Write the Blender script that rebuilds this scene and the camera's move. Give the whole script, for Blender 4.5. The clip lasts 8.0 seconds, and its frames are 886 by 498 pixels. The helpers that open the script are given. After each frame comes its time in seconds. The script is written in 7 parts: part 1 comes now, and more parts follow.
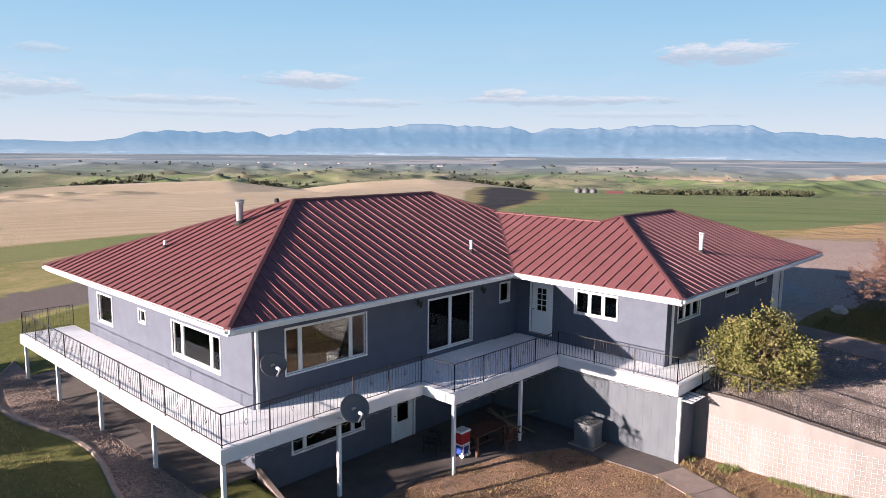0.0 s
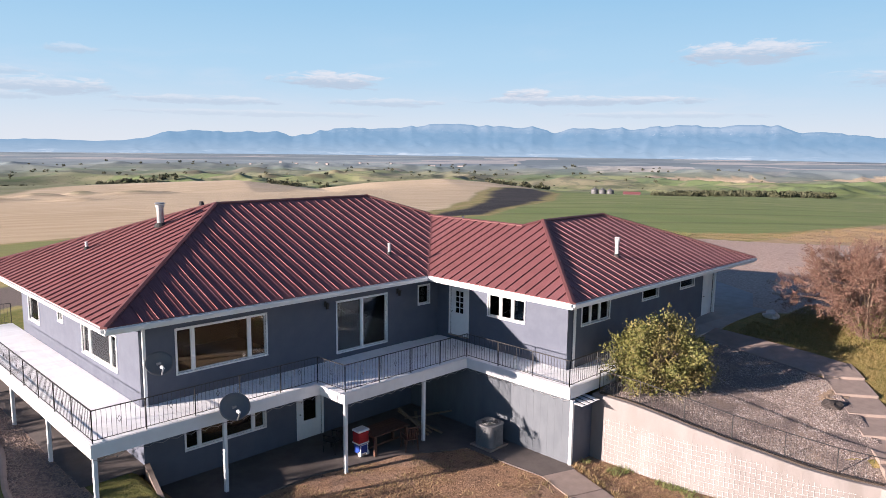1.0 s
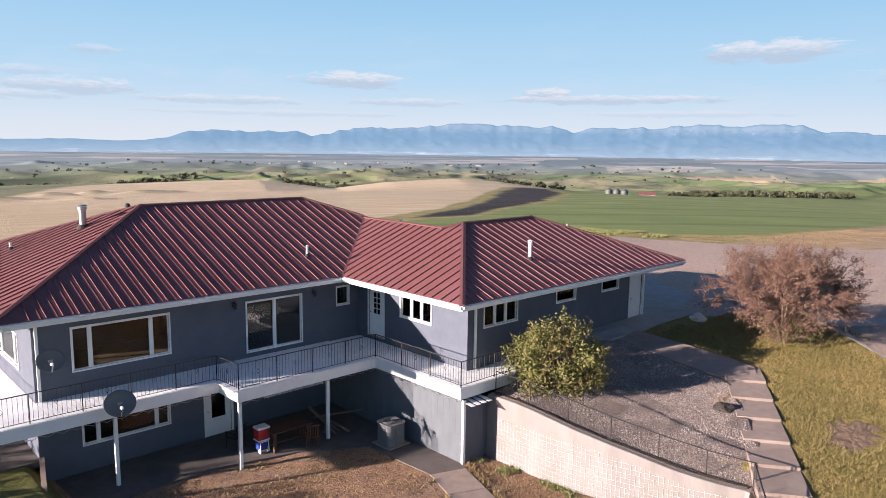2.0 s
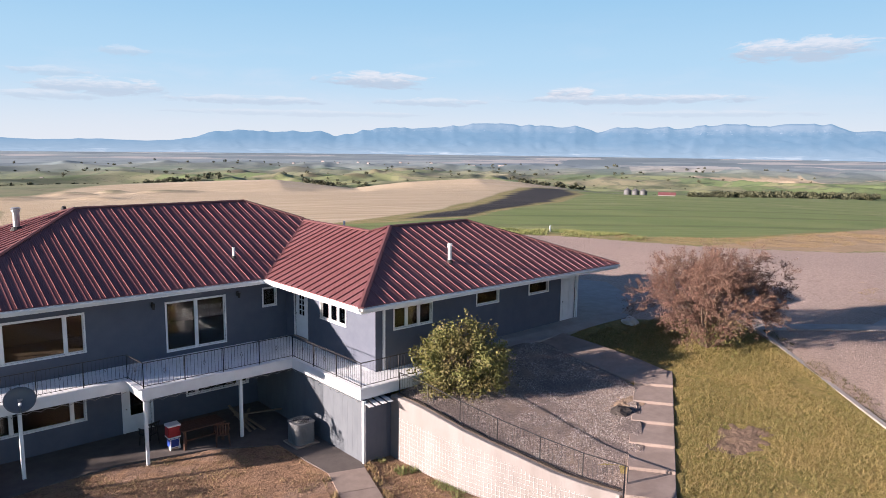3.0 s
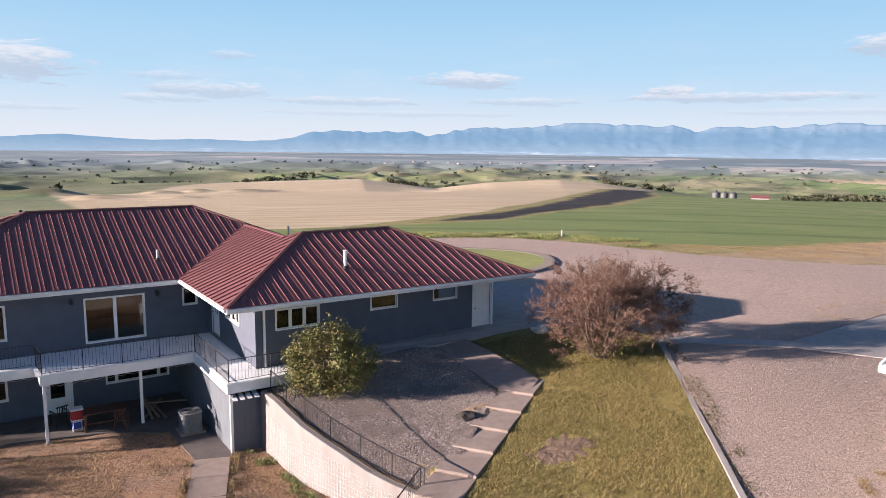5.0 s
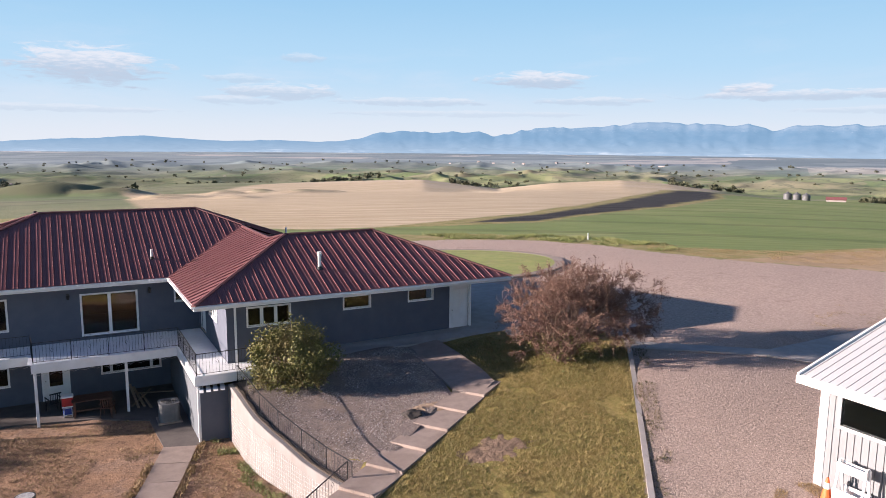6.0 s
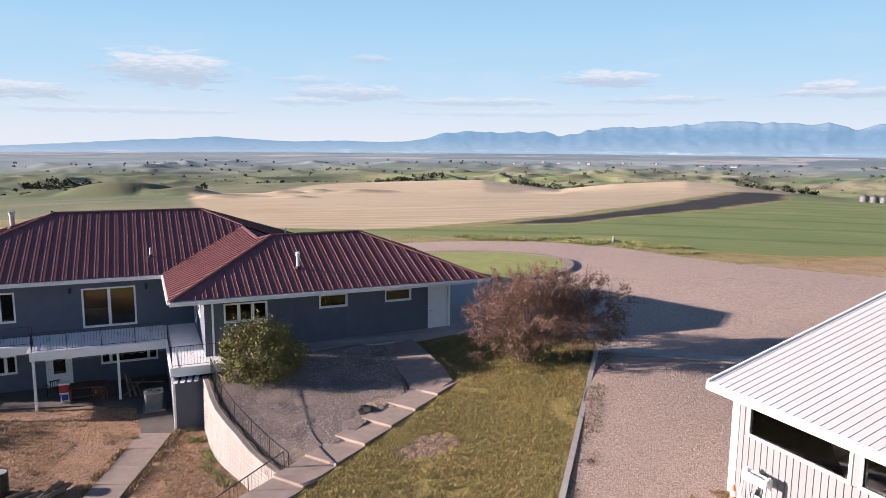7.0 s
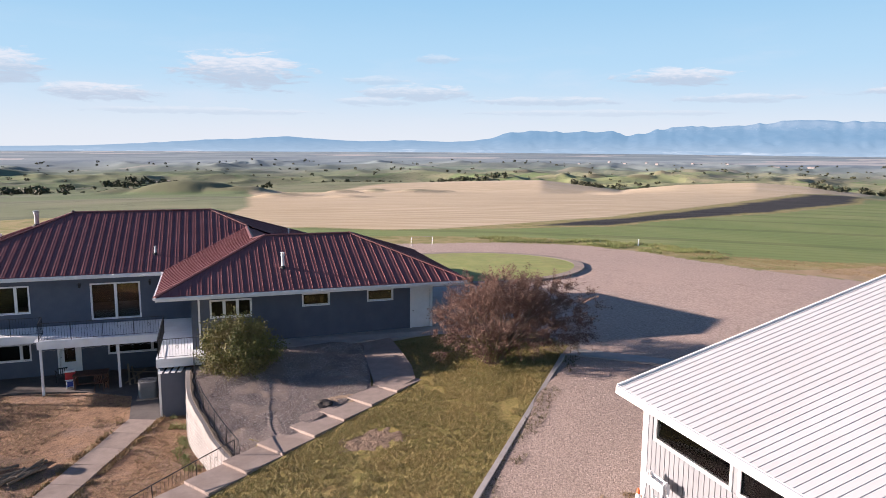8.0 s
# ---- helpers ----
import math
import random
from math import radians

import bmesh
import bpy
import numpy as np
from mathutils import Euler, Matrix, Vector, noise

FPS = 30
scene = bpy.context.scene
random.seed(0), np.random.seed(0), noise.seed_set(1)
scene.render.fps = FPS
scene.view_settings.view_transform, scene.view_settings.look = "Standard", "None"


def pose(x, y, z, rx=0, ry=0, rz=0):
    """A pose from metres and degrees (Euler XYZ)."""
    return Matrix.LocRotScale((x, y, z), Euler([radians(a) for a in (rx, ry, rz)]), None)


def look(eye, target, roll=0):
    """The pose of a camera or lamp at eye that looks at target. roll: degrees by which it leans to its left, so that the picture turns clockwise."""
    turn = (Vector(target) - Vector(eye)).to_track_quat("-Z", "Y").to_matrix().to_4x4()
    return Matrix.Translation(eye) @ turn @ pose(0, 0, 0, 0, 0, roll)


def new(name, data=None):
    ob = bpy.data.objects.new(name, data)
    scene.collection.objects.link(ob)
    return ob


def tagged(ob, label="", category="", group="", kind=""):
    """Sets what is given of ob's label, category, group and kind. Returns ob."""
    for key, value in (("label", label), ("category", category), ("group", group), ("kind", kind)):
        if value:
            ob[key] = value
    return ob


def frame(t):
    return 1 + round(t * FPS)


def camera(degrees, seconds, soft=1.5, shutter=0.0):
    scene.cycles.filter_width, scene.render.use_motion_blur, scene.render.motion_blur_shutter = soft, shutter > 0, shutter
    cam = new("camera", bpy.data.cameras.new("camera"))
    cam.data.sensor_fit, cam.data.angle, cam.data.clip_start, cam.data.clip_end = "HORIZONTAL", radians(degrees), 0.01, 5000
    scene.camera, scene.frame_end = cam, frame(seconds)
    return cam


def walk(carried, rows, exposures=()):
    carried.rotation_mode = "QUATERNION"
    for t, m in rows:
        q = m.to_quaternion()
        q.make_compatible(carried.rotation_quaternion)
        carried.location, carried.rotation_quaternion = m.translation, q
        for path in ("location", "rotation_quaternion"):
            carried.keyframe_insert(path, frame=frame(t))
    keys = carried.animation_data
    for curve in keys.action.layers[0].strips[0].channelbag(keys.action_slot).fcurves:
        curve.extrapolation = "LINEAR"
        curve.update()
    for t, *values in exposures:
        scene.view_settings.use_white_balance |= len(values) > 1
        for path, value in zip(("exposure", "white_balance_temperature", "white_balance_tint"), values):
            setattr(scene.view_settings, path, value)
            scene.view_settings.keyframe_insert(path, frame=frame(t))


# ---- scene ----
cam = camera(64.3, 8.0, soft=0.8)
EXPOSURE, KELVIN, TINT = 1.64, 6600, 22
PATH = [
    (0, (0.833, -0.349, 9.243), (2.276, 1.006, 8.957), 0.6),
    (0.5, (2.063, -1.994, 9.363), (3.484, -0.617, 9.076), 0.7),
    (1, (3.346, -3.609, 9.482), (4.747, -2.21, 9.195), 0.7),
    (1.5, (4.653, -5.232, 9.593), (6.033, -3.813, 9.305), 0.7),
    (3, (8.765, -9.925, 9.944), (10.079, -8.444, 9.654), 0.7),
    (3.5, (10.182, -11.452, 10.095), (11.455, -9.937, 9.804), 0.6),
    (4, (11.593, -12.958, 10.265), (12.822, -11.407, 9.974), 0.6),
    (4.5, (13.008, -14.44, 10.405), (14.185, -12.849, 10.113), 0.7),
    (6, (17.652, -18.712, 10.798), (18.604, -16.978, 10.504), 0.5),
    (6.5, (19.317, -20.002, 10.931), (20.188, -18.226, 10.636), 0.5),
    (7, (21.041, -21.252, 11.036), (21.829, -19.438, 10.741), 0.4),
    (7.5, (22.755, -22.451, 11.201), (23.46, -20.603, 10.905), 0.4),
    (8, (24.526, -23.569, 11.332), (25.145, -21.691, 11.035), 0.4),
]
walk(cam, [(t, look(eye, target, roll)) for t, eye, target, roll in PATH], exposures=[(0, EXPOSURE - 0.10, KELVIN, TINT), (3.5, EXPOSURE - 0.04, KELVIN, TINT), (8, EXPOSURE - 0.02, KELVIN, TINT)])

# ---- light ----
SUN_WAY = Vector((1.0, -0.38, -0.24)).normalized()      # the way the sunlight travels
SUN_ELEVATION = math.asin(-SUN_WAY.z)
SUN_HEADING = math.atan2(-SUN_WAY.x, -SUN_WAY.y)         # clockwise from +y
SKY_STRENGTH, SUN_STRENGTH = 0.05, 5.0


def link(tree, a, b):
    tree.links.new(a, b)


def math_node(tree, op, a, b=None, c=None, clamp=False):
    n = tree.nodes.new("ShaderNodeMath")
    n.operation, n.use_clamp = op, clamp
    for i, v in enumerate((a, b, c)):
        if v is None:
            continue
        if isinstance(v, (int, float)):
            n.inputs[i].default_value = v
        else:
            tree.links.new(v, n.inputs[i])
    return n.outputs[0]


def smooth(tree, v, lo, hi):
    n = tree.nodes.new("ShaderNodeMapRange")
    n.interpolation_type = "SMOOTHSTEP"
    tree.links.new(v, n.inputs["Value"])
    n.inputs["From Min"].default_value, n.inputs["From Max"].default_value = lo, hi
    return n.outputs[0]


def mix_colour(tree, fac, a, b, blend="MIX"):
    n = tree.nodes.new("ShaderNodeMix")
    n.data_type, n.blend_type = "RGBA", blend
    for sock, v in ((n.inputs[0], fac), (n.inputs[6], a), (n.inputs[7], b)):
        if isinstance(v, (int, float)):
            sock.default_value = v
        elif isinstance(v, (tuple, list)):
            sock.default_value = (*v[:3], 1.0)
        else:
            tree.links.new(v, sock)
    return n.outputs[2]


def noise_node(tree, vector, scale, detail=4.0, rough=0.55, distortion=0.0):
    n = tree.nodes.new("ShaderNodeTexNoise")
    tree.links.new(vector, n.inputs["Vector"])
    n.inputs["Scale"].default_value, n.inputs["Detail"].default_value = scale, detail
    n.inputs["Roughness"].default_value, n.inputs["Distortion"].default_value = rough, distortion
    return n.outputs["Fac"]


CLOUDS = ((22.4, 7.0, 5.0, 0.8, .95), (53.8, 5.0, 4.0, 0.65, .95), (63.6, 3.3, 5.6, 0.35, .6), (49.6, 3.4, 4.0, 0.35, .6),
          (33.6, 3.7, 8.5, 0.36, .8), (38.4, 4.1, 1.8, 0.5, 1.0), (74.2, 3.9, 4.4, 0.65, .75), (77.5, 3.2, 3.2, 0.35, .5),
          (72.2, 6.5, 1.5, 0.4, .5), (87.6, 5.3, 4.8, 1.35, 1.0), (97.0, 3.5, 3.5, 0.65, .9), (103.5, 5.0, 2.8, 1.1, .9),
          (92.0, 11.2, 6.2, 0.6, .8), (42.0, 12.0, 3.5, 0.45, .6), (9.0, 5.0, 7.0, 0.7, .7), (118.0, 6.0, 8.0, 1.5, .9),
          (-15.0, 8.0, 9.0, 1.2, .8), (150.0, 9.0, 12.0, 2.0, .8), (205.0, 8.0, 12.0, 1.8, .7), (-70.0, 10.0, 14.0, 2.0, .8),
          (77.0, 4.8, 2.2, 0.4, .45), (60.0, 2.4, 9.0, 0.25, .35), (28.0, 2.6, 8.0, 0.25, .35), (90.0, 2.3, 8.0, .3, .4))


def build_world():
    world = bpy.data.worlds.new("sky")
    scene.world = world
    world.use_nodes = True
    t = world.node_tree
    t.nodes.clear()
    sky = t.nodes.new("ShaderNodeTexSky")
    sky.sky_type, sky.sun_disc = "NISHITA", False
    sky.sun_elevation, sky.sun_rotation = SUN_ELEVATION, SUN_HEADING
    sky.altitude, sky.air_density, sky.dust_density, sky.ozone_density = 1300, 1.0, 0.6, 1.6
    way = t.nodes.new("ShaderNodeTexCoord").outputs["Generated"]
    xyz = t.nodes.new("ShaderNodeSeparateXYZ")
    link(t, way, xyz.inputs[0])
    heading = math_node(t, "MULTIPLY", math_node(t, "ARCTAN2", xyz.outputs[1], xyz.outputs[0]), 57.2958)
    height = math_node(t, "MULTIPLY", math_node(t, "ARCSINE", xyz.outputs[2]), 57.2958)
    # stretched coordinates for flat, wind-drawn clouds
    flat = t.nodes.new("ShaderNodeCombineXYZ")
    link(t, math_node(t, "MULTIPLY", heading, 0.16), flat.inputs[0])
    link(t, math_node(t, "MULTIPLY", height, 0.75), flat.inputs[1])
    ragged = noise_node(t, flat.outputs[0], 2.6, 8.0, 0.62, 0.6)
    fine = noise_node(t, flat.outputs[0], 7.0, 5.0, 0.6, 0.2)
    cover, lit = None, None
    # heading, height, half width, half height (degrees), weight
    for a, b, wa, wb, k in CLOUDS:
        u = math_node(t, "DIVIDE", math_node(t, "SUBTRACT", heading, a), wa)
        v = math_node(t, "DIVIDE", math_node(t, "SUBTRACT", height, b), wb)
        e = math_node(t, "ADD", math_node(t, "MULTIPLY", u, u), math_node(t, "MULTIPLY", v, v))
        e = math_node(t, "ADD", e, math_node(t, "MULTIPLY", math_node(t, "SUBTRACT", ragged, 0.5), 5.0))
        m = math_node(t, "MULTIPLY", smooth(t, e, 1.35, 0.35), k)
        top = math_node(t, "MULTIPLY", m, smooth(t, math_node(t, "ADD", v, math_node(t, "MULTIPLY", math_node(t, "SUBTRACT", fine, 0.5), 1.6)), -0.35, 0.75))
        cover = m if cover is None else math_node(t, "MAXIMUM", cover, m)
        lit = top if lit is None else math_node(t, "MAXIMUM", lit, top)
    share = math_node(t, "DIVIDE", lit, math_node(t, "MAXIMUM", cover, 0.001))
    cover = math_node(t, "MULTIPLY", cover, math_node(t, "ADD", math_node(t, "MULTIPLY", fine, 0.7), 0.5), clamp=True)
    veil = math_node(t, "MULTIPLY", smooth(t, noise_node(t, flat.outputs[0], 0.6, 6.0, 0.6, 0.3), 0.48, 0.8), smooth(t, height, 12.0, 2.0))
    grey = mix_colour(t, share, (4.4, 5.5, 6.5), (7.2, 7.8, 8.1))
    # the blue pales towards the horizon in the clear evening air
    low = mix_colour(t, smooth(t, height, 6.5, -0.5), (3.95, 6.5, 8.1), (6.65, 7.6, 7.95))
    low = mix_colour(t, smooth(t, height, 5.0, 13.0), low, (2.65, 5.45, 7.6))
    high = mix_colour(t, 1.0, sky.outputs[0], (0.68, 0.84, 1.20), "MULTIPLY")
    blue = mix_colour(t, smooth(t, height, 13.0, 35.0), low, high)
    blue = mix_colour(t, math_node(t, "MULTIPLY", veil, 0.3), blue, (6.8, 7.4, 8.0))
    cover = math_node(t, "MULTIPLY", cover, 0.92)
    back = t.nodes.new("ShaderNodeBackground")
    back.inputs["Strength"].default_value = SKY_STRENGTH
    whole_sky = mix_colour(t, cover, blue, grey)
    link(t, mix_colour(t, 1.0, whole_sky, (0.735, 0.735, 0.735), "MULTIPLY"), back.inputs["Color"])
    out = t.nodes.new("ShaderNodeOutputWorld")
    link(t, back.outputs[0], out.inputs[0])


build_world()
sun_data = bpy.data.lights.new("sun", "SUN")
sun_data.energy, sun_data.angle, sun_data.color = SUN_STRENGTH, radians(0.6), (1.0, 0.90, 0.79)
sun = new("sun", sun_data)
sun.matrix_world = Matrix.Translation((0, 0, 60)) @ SUN_WAY.to_track_quat("-Z", "Y").to_matrix().to_4x4()


# ---- materials ----
def material(name, a, b=None, scale=3.0, rough=0.7, metal=0.0, bump=0.0, bump_scale=40.0, c=None, c_scale=0.4, c_amount=0.5,
             stretch=(1, 1, 1), spec=0.5, per_piece=0.0, detail=6.0, rough_var=0.1):
    """Two-scale procedural surface in object space: a/b fine mottling, c broad stains, noise relief, optional change from piece to piece."""
    m = bpy.data.materials.new(name)
    m.use_nodes = True
    t = m.node_tree
    p = t.nodes["Principled BSDF"]
    geo = t.nodes.new("ShaderNodeNewGeometry").outputs["Position"]
    mapping = t.nodes.new("ShaderNodeMapping")
    mapping.inputs["Scale"].default_value = stretch
    link(t, geo, mapping.inputs[0])
    pos = mapping.outputs[0]
    b = b or tuple(v * 0.8 for v in a)
    f = noise_node(t, pos, scale, detail, 0.6)
    col = mix_colour(t, smooth(t, f, 0.3, 0.7), a, b)
    if c:
        g = noise_node(t, pos, c_scale, 4.0, 0.6, 0.6)
        col = mix_colour(t, math_node(t, "MULTIPLY", smooth(t, g, 0.48, 0.72), c_amount), col, c)
    if per_piece:
        info = t.nodes.new("ShaderNodeObjectInfo").outputs["Random"]
        hsv = t.nodes.new("ShaderNodeHueSaturation")
        link(t, math_node(t, "ADD", math_node(t, "MULTIPLY", info, per_piece), 1.0 - per_piece / 2), hsv.inputs["Value"])
        link(t, col, hsv.inputs["Color"])
        col = hsv.outputs[0]
    link(t, col, p.inputs["Base Color"])
    p.inputs["Metallic"].default_value = metal
    p.inputs["Specular IOR Level"].default_value = spec
    link(t, math_node(t, "ADD", math_node(t, "MULTIPLY", math_node(t, "SUBTRACT", f, 0.5), rough_var * 2), rough, clamp=True), p.inputs["Roughness"])
    if bump:
        bn = t.nodes.new("ShaderNodeBump")
        bn.inputs["Strength"].default_value, bn.inputs["Distance"].default_value = 1.0, bump
        link(t, noise_node(t, pos, bump_scale, 5.0, 0.65), bn.inputs["Height"])
        link(t, bn.outputs[0], p.inputs["Normal"])
    return m


def island_material(name, colours, rough=0.9):
    """Stones of several colours, each loose island of the mesh with its own."""
    m = bpy.data.materials.new(name)
    m.use_nodes = True
    t = m.node_tree
    p = t.nodes["Principled BSDF"]
    geo = t.nodes.new("ShaderNodeNewGeometry")
    ramp = t.nodes.new("ShaderNodeValToRGB")
    link(t, geo.outputs["Random Per Island"], ramp.inputs[0])
    while len(ramp.color_ramp.elements) < len(colours):
        ramp.color_ramp.elements.new(0.5)
    for k, c in enumerate(colours):
        ramp.color_ramp.elements[k].position = k / (len(colours) - 1)
        ramp.color_ramp.elements[k].color = (*c, 1)
    grain = noise_node(t, geo.outputs["Position"], 45.0, 4.0, 0.7)
    col = mix_colour(t, 1.0, ramp.outputs[0], mix_colour(t, grain, (0.75, 0.75, 0.75), (1.2, 1.2, 1.2)), "MULTIPLY")
    link(t, col, p.inputs["Base Color"])
    p.inputs["Roughness"].default_value, p.inputs["Specular IOR Level"].default_value = rough, 0.3
    return m


def leaf_material(name, colours, patch, patch_scale, amount, rough=0.6):
    """Leaves or blades that differ one by one, with broad patches of another colour."""
    m = island_material(name, colours, rough)
    t = m.node_tree
    p = t.nodes["Principled BSDF"]
    own = p.inputs["Base Color"].links[0].from_socket
    pos = t.nodes.new("ShaderNodeNewGeometry").outputs["Position"]
    where = smooth(t, noise_node(t, pos, patch_scale, 4.0, 0.6, 0.5), 0.46, 0.66)
    link(t, mix_colour(t, math_node(t, "MULTIPLY", where, amount), own, patch), p.inputs["Base Color"])
    return m


def glass_material(name, tint=(0.75, 0.8, 0.8)):
    m = bpy.data.materials.new(name)
    m.use_nodes = True
    t = m.node_tree
    t.nodes.clear()
    see = t.nodes.new("ShaderNodeBsdfTransparent")
    see.inputs[0].default_value = (*tint, 1)
    gloss = t.nodes.new("ShaderNodeBsdfGlossy")
    gloss.inputs["Roughness"].default_value = 0.015
    fres = t.nodes.new("ShaderNodeFresnel")
    fres.inputs[0].default_value = 1.52
    mix = t.nodes.new("ShaderNodeMixShader")
    link(t, fres.outputs[0], mix.inputs[0])
    link(t, see.outputs[0], mix.inputs[1])
    link(t, gloss.outputs[0], mix.inputs[2])
    out = t.nodes.new("ShaderNodeOutputMaterial")
    link(t, mix.outputs[0], out.inputs[0])
    return m


ROOF = material("red_metal_roof", (0.194, 0.077, 0.078), (0.170, 0.067, 0.067), 1.2, 0.58, 0.0, 0.0, c=(0.211, 0.095, 0.100), c_scale=0.35, c_amount=0.5, spec=0.22)
ROOF_TRIM = material("red_metal_trim", (0.150, 0.062, 0.060), (0.129, 0.053, 0.053), 2.0, 0.55, spec=0.25)
SIDING = material("blue_grey_siding", (0.085, 0.099, 0.132), (0.077, 0.089, 0.121), 2.2, 0.75, bump=0.004, bump_scale=18, c=(0.093, 0.108, 0.141), c_scale=0.5, c_amount=0.5)
STUCCO = material("light_grey_stucco", (0.110, 0.124, 0.140), (0.098, 0.111, 0.127), 3.0, 0.85, bump=0.004, bump_scale=25, c=(0.086, 0.098, 0.113), c_scale=0.6, c_amount=0.5, stretch=(1, 1, 0.4))
WHITE = material("white_paint", (0.78, 0.78, 0.78), (0.73, 0.73, 0.73), 3.0, 0.5, c=(0.64, 0.635, 0.62), c_scale=0.7, c_amount=0.35)
DECKING = material("white_deck_coating", (0.90, 0.91, 0.92), (0.84, 0.85, 0.86), 2.5, 0.5, bump=0.002, bump_scale=30, c=(0.68, 0.68, 0.67), c_scale=0.5, c_amount=0.45, per_piece=0.06)
BLACK = material("black_iron", (0.018, 0.018, 0.02), (0.03, 0.028, 0.027), 8.0, 0.5, 0.2)
GALV = material("galvanised_steel", (0.40, 0.41, 0.42), (0.30, 0.31, 0.32), 6.0, 0.42, 0.7, c=(0.35, 0.33, 0.31), c_scale=1.5, c_amount=0.4)
PIPE = material("white_vent_pipe", (0.72, 0.72, 0.70), (0.62, 0.62, 0.60), 5.0, 0.5)
GLASS = glass_material("window_glass")
CONCRETE = material("pale_concrete", (0.310, 0.243, 0.206), (0.252, 0.197, 0.167), 2.5, 0.9, bump=0.006, bump_scale=30, c=(0.200, 0.150, 0.123), c_scale=0.45, c_amount=0.6, per_piece=0.14, detail=9.0)
OLD_CONCRETE = material("weathered_concrete", (0.352, 0.321, 0.304), (0.299, 0.273, 0.257), 2.0, 0.9, bump=0.006, bump_scale=30, c=(0.264, 0.242, 0.224), c_scale=0.5, c_amount=0.6, detail=9.0)
# concrete darkened below its own tone to deepen the shade under the decks
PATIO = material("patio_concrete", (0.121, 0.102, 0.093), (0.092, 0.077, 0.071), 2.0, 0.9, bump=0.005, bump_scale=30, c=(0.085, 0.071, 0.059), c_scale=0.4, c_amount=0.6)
CASTWALL = material("cream_cast_concrete", (0.253, 0.232, 0.221), (0.210, 0.190, 0.180), 1.4, 0.9, bump=0.008, bump_scale=14, c=(0.166, 0.145, 0.131), c_scale=0.5, c_amount=0.6, stretch=(1, 1, 0.35))
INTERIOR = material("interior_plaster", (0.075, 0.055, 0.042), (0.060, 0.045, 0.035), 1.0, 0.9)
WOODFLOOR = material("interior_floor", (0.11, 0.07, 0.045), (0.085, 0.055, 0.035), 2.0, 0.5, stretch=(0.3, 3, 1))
WHITE_METAL = material("white_ribbed_metal", (0.474, 0.471, 0.471), (0.450, 0.446, 0.446), 1.2, 0.4, c=(0.418, 0.413, 0.409), c_scale=0.3, c_amount=0.4)
SHED_WALL = material("pale_grey_ribbed_metal", (0.191, 0.196, 0.204), (0.174, 0.178, 0.187), 1.6, 0.5, c=(0.157, 0.162, 0.170), c_scale=0.5, c_amount=0.4)
RUBBER = material("dark_rubber", (0.03, 0.03, 0.03), (0.02, 0.02, 0.02), 9, 0.8)


# ---- mesh helpers ----
def mesh_from(bm, name):
    me = bpy.data.meshes.new(name)
    bm.normal_update()
    bm.to_mesh(me)
    bm.free()
    return me


def thing(name, place, label, category, group="", kind=""):
    ob = new(name)
    ob.empty_display_size = 0.2
    ob.location = place
    bpy.context.view_layer.update()
    return tagged(ob, label, category, group, kind)


def part(name, bm, mat, parent, label=""):
    """One mesh object in world coordinates, under a thing or a part."""
    ob = new(name, mesh_from(bm, name))
    ob.data.materials.append(mat)
    ob.parent = parent
    if parent:
        ob.matrix_parent_inverse = parent.matrix_world.inverted()
    return tagged(ob, label)


def whole(name, bm, mat, label, category, group="", kind=""):
    """A thing or a piece of the setting that is a single mesh."""
    ob = new(name, mesh_from(bm, name))
    ob.data.materials.append(mat)
    return tagged(ob, label, category, group, kind)


def piece(name, mesh, parent, m):
    """One of many alike pieces: its own object on shared mesh data, at the world pose m."""
    ob = new(name, mesh)
    ob.parent = parent
    ob.matrix_basis = parent.matrix_world.inverted() @ m if parent else m
    return ob


def box(bm, x0, x1, y0, y1, z0, z1, bevel=0.0):
    v = [bm.verts.new((x, y, z)) for x in (x0, x1) for y in (y0, y1) for z in (z0, z1)]
    fs = [bm.faces.new([v[i] for i in q]) for q in ((0, 1, 3, 2), (4, 6, 7, 5), (0, 4, 5, 1), (2, 3, 7, 6), (0, 2, 6, 4), (1, 5, 7, 3))]
    if bevel:
        edges = {e for f in fs for e in f.edges}
        bmesh.ops.bevel(bm, geom=list(edges), offset=bevel, segments=1, affect="EDGES")
    return bm


def boxed(*size, bevel=0.0):
    return box(bmesh.new(), *size, bevel=bevel)


def tube(bm, p, q, r, r2=None, n=8, caps=True):
    p, q = Vector(p), Vector(q)
    r2 = r if r2 is None else r2
    side = (q - p).to_track_quat("Z", "Y").to_matrix()
    rings = []
    for at, rad in ((p, r), (q, r2)):
        rings.append([bm.verts.new(at + side @ Vector((rad * math.cos(2 * math.pi * i / n), rad * math.sin(2 * math.pi * i / n), 0))) for i in range(n)])
    for i in range(n):
        bm.faces.new((rings[0][i], rings[0][(i + 1) % n], rings[1][(i + 1) % n], rings[1][i]))
    if caps:
        bm.faces.new(rings[0][::-1])
        bm.faces.new(rings[1])
    return bm


def tubed(p, q, r, r2=None, n=8):
    return tube(bmesh.new(), p, q, r, r2, n)


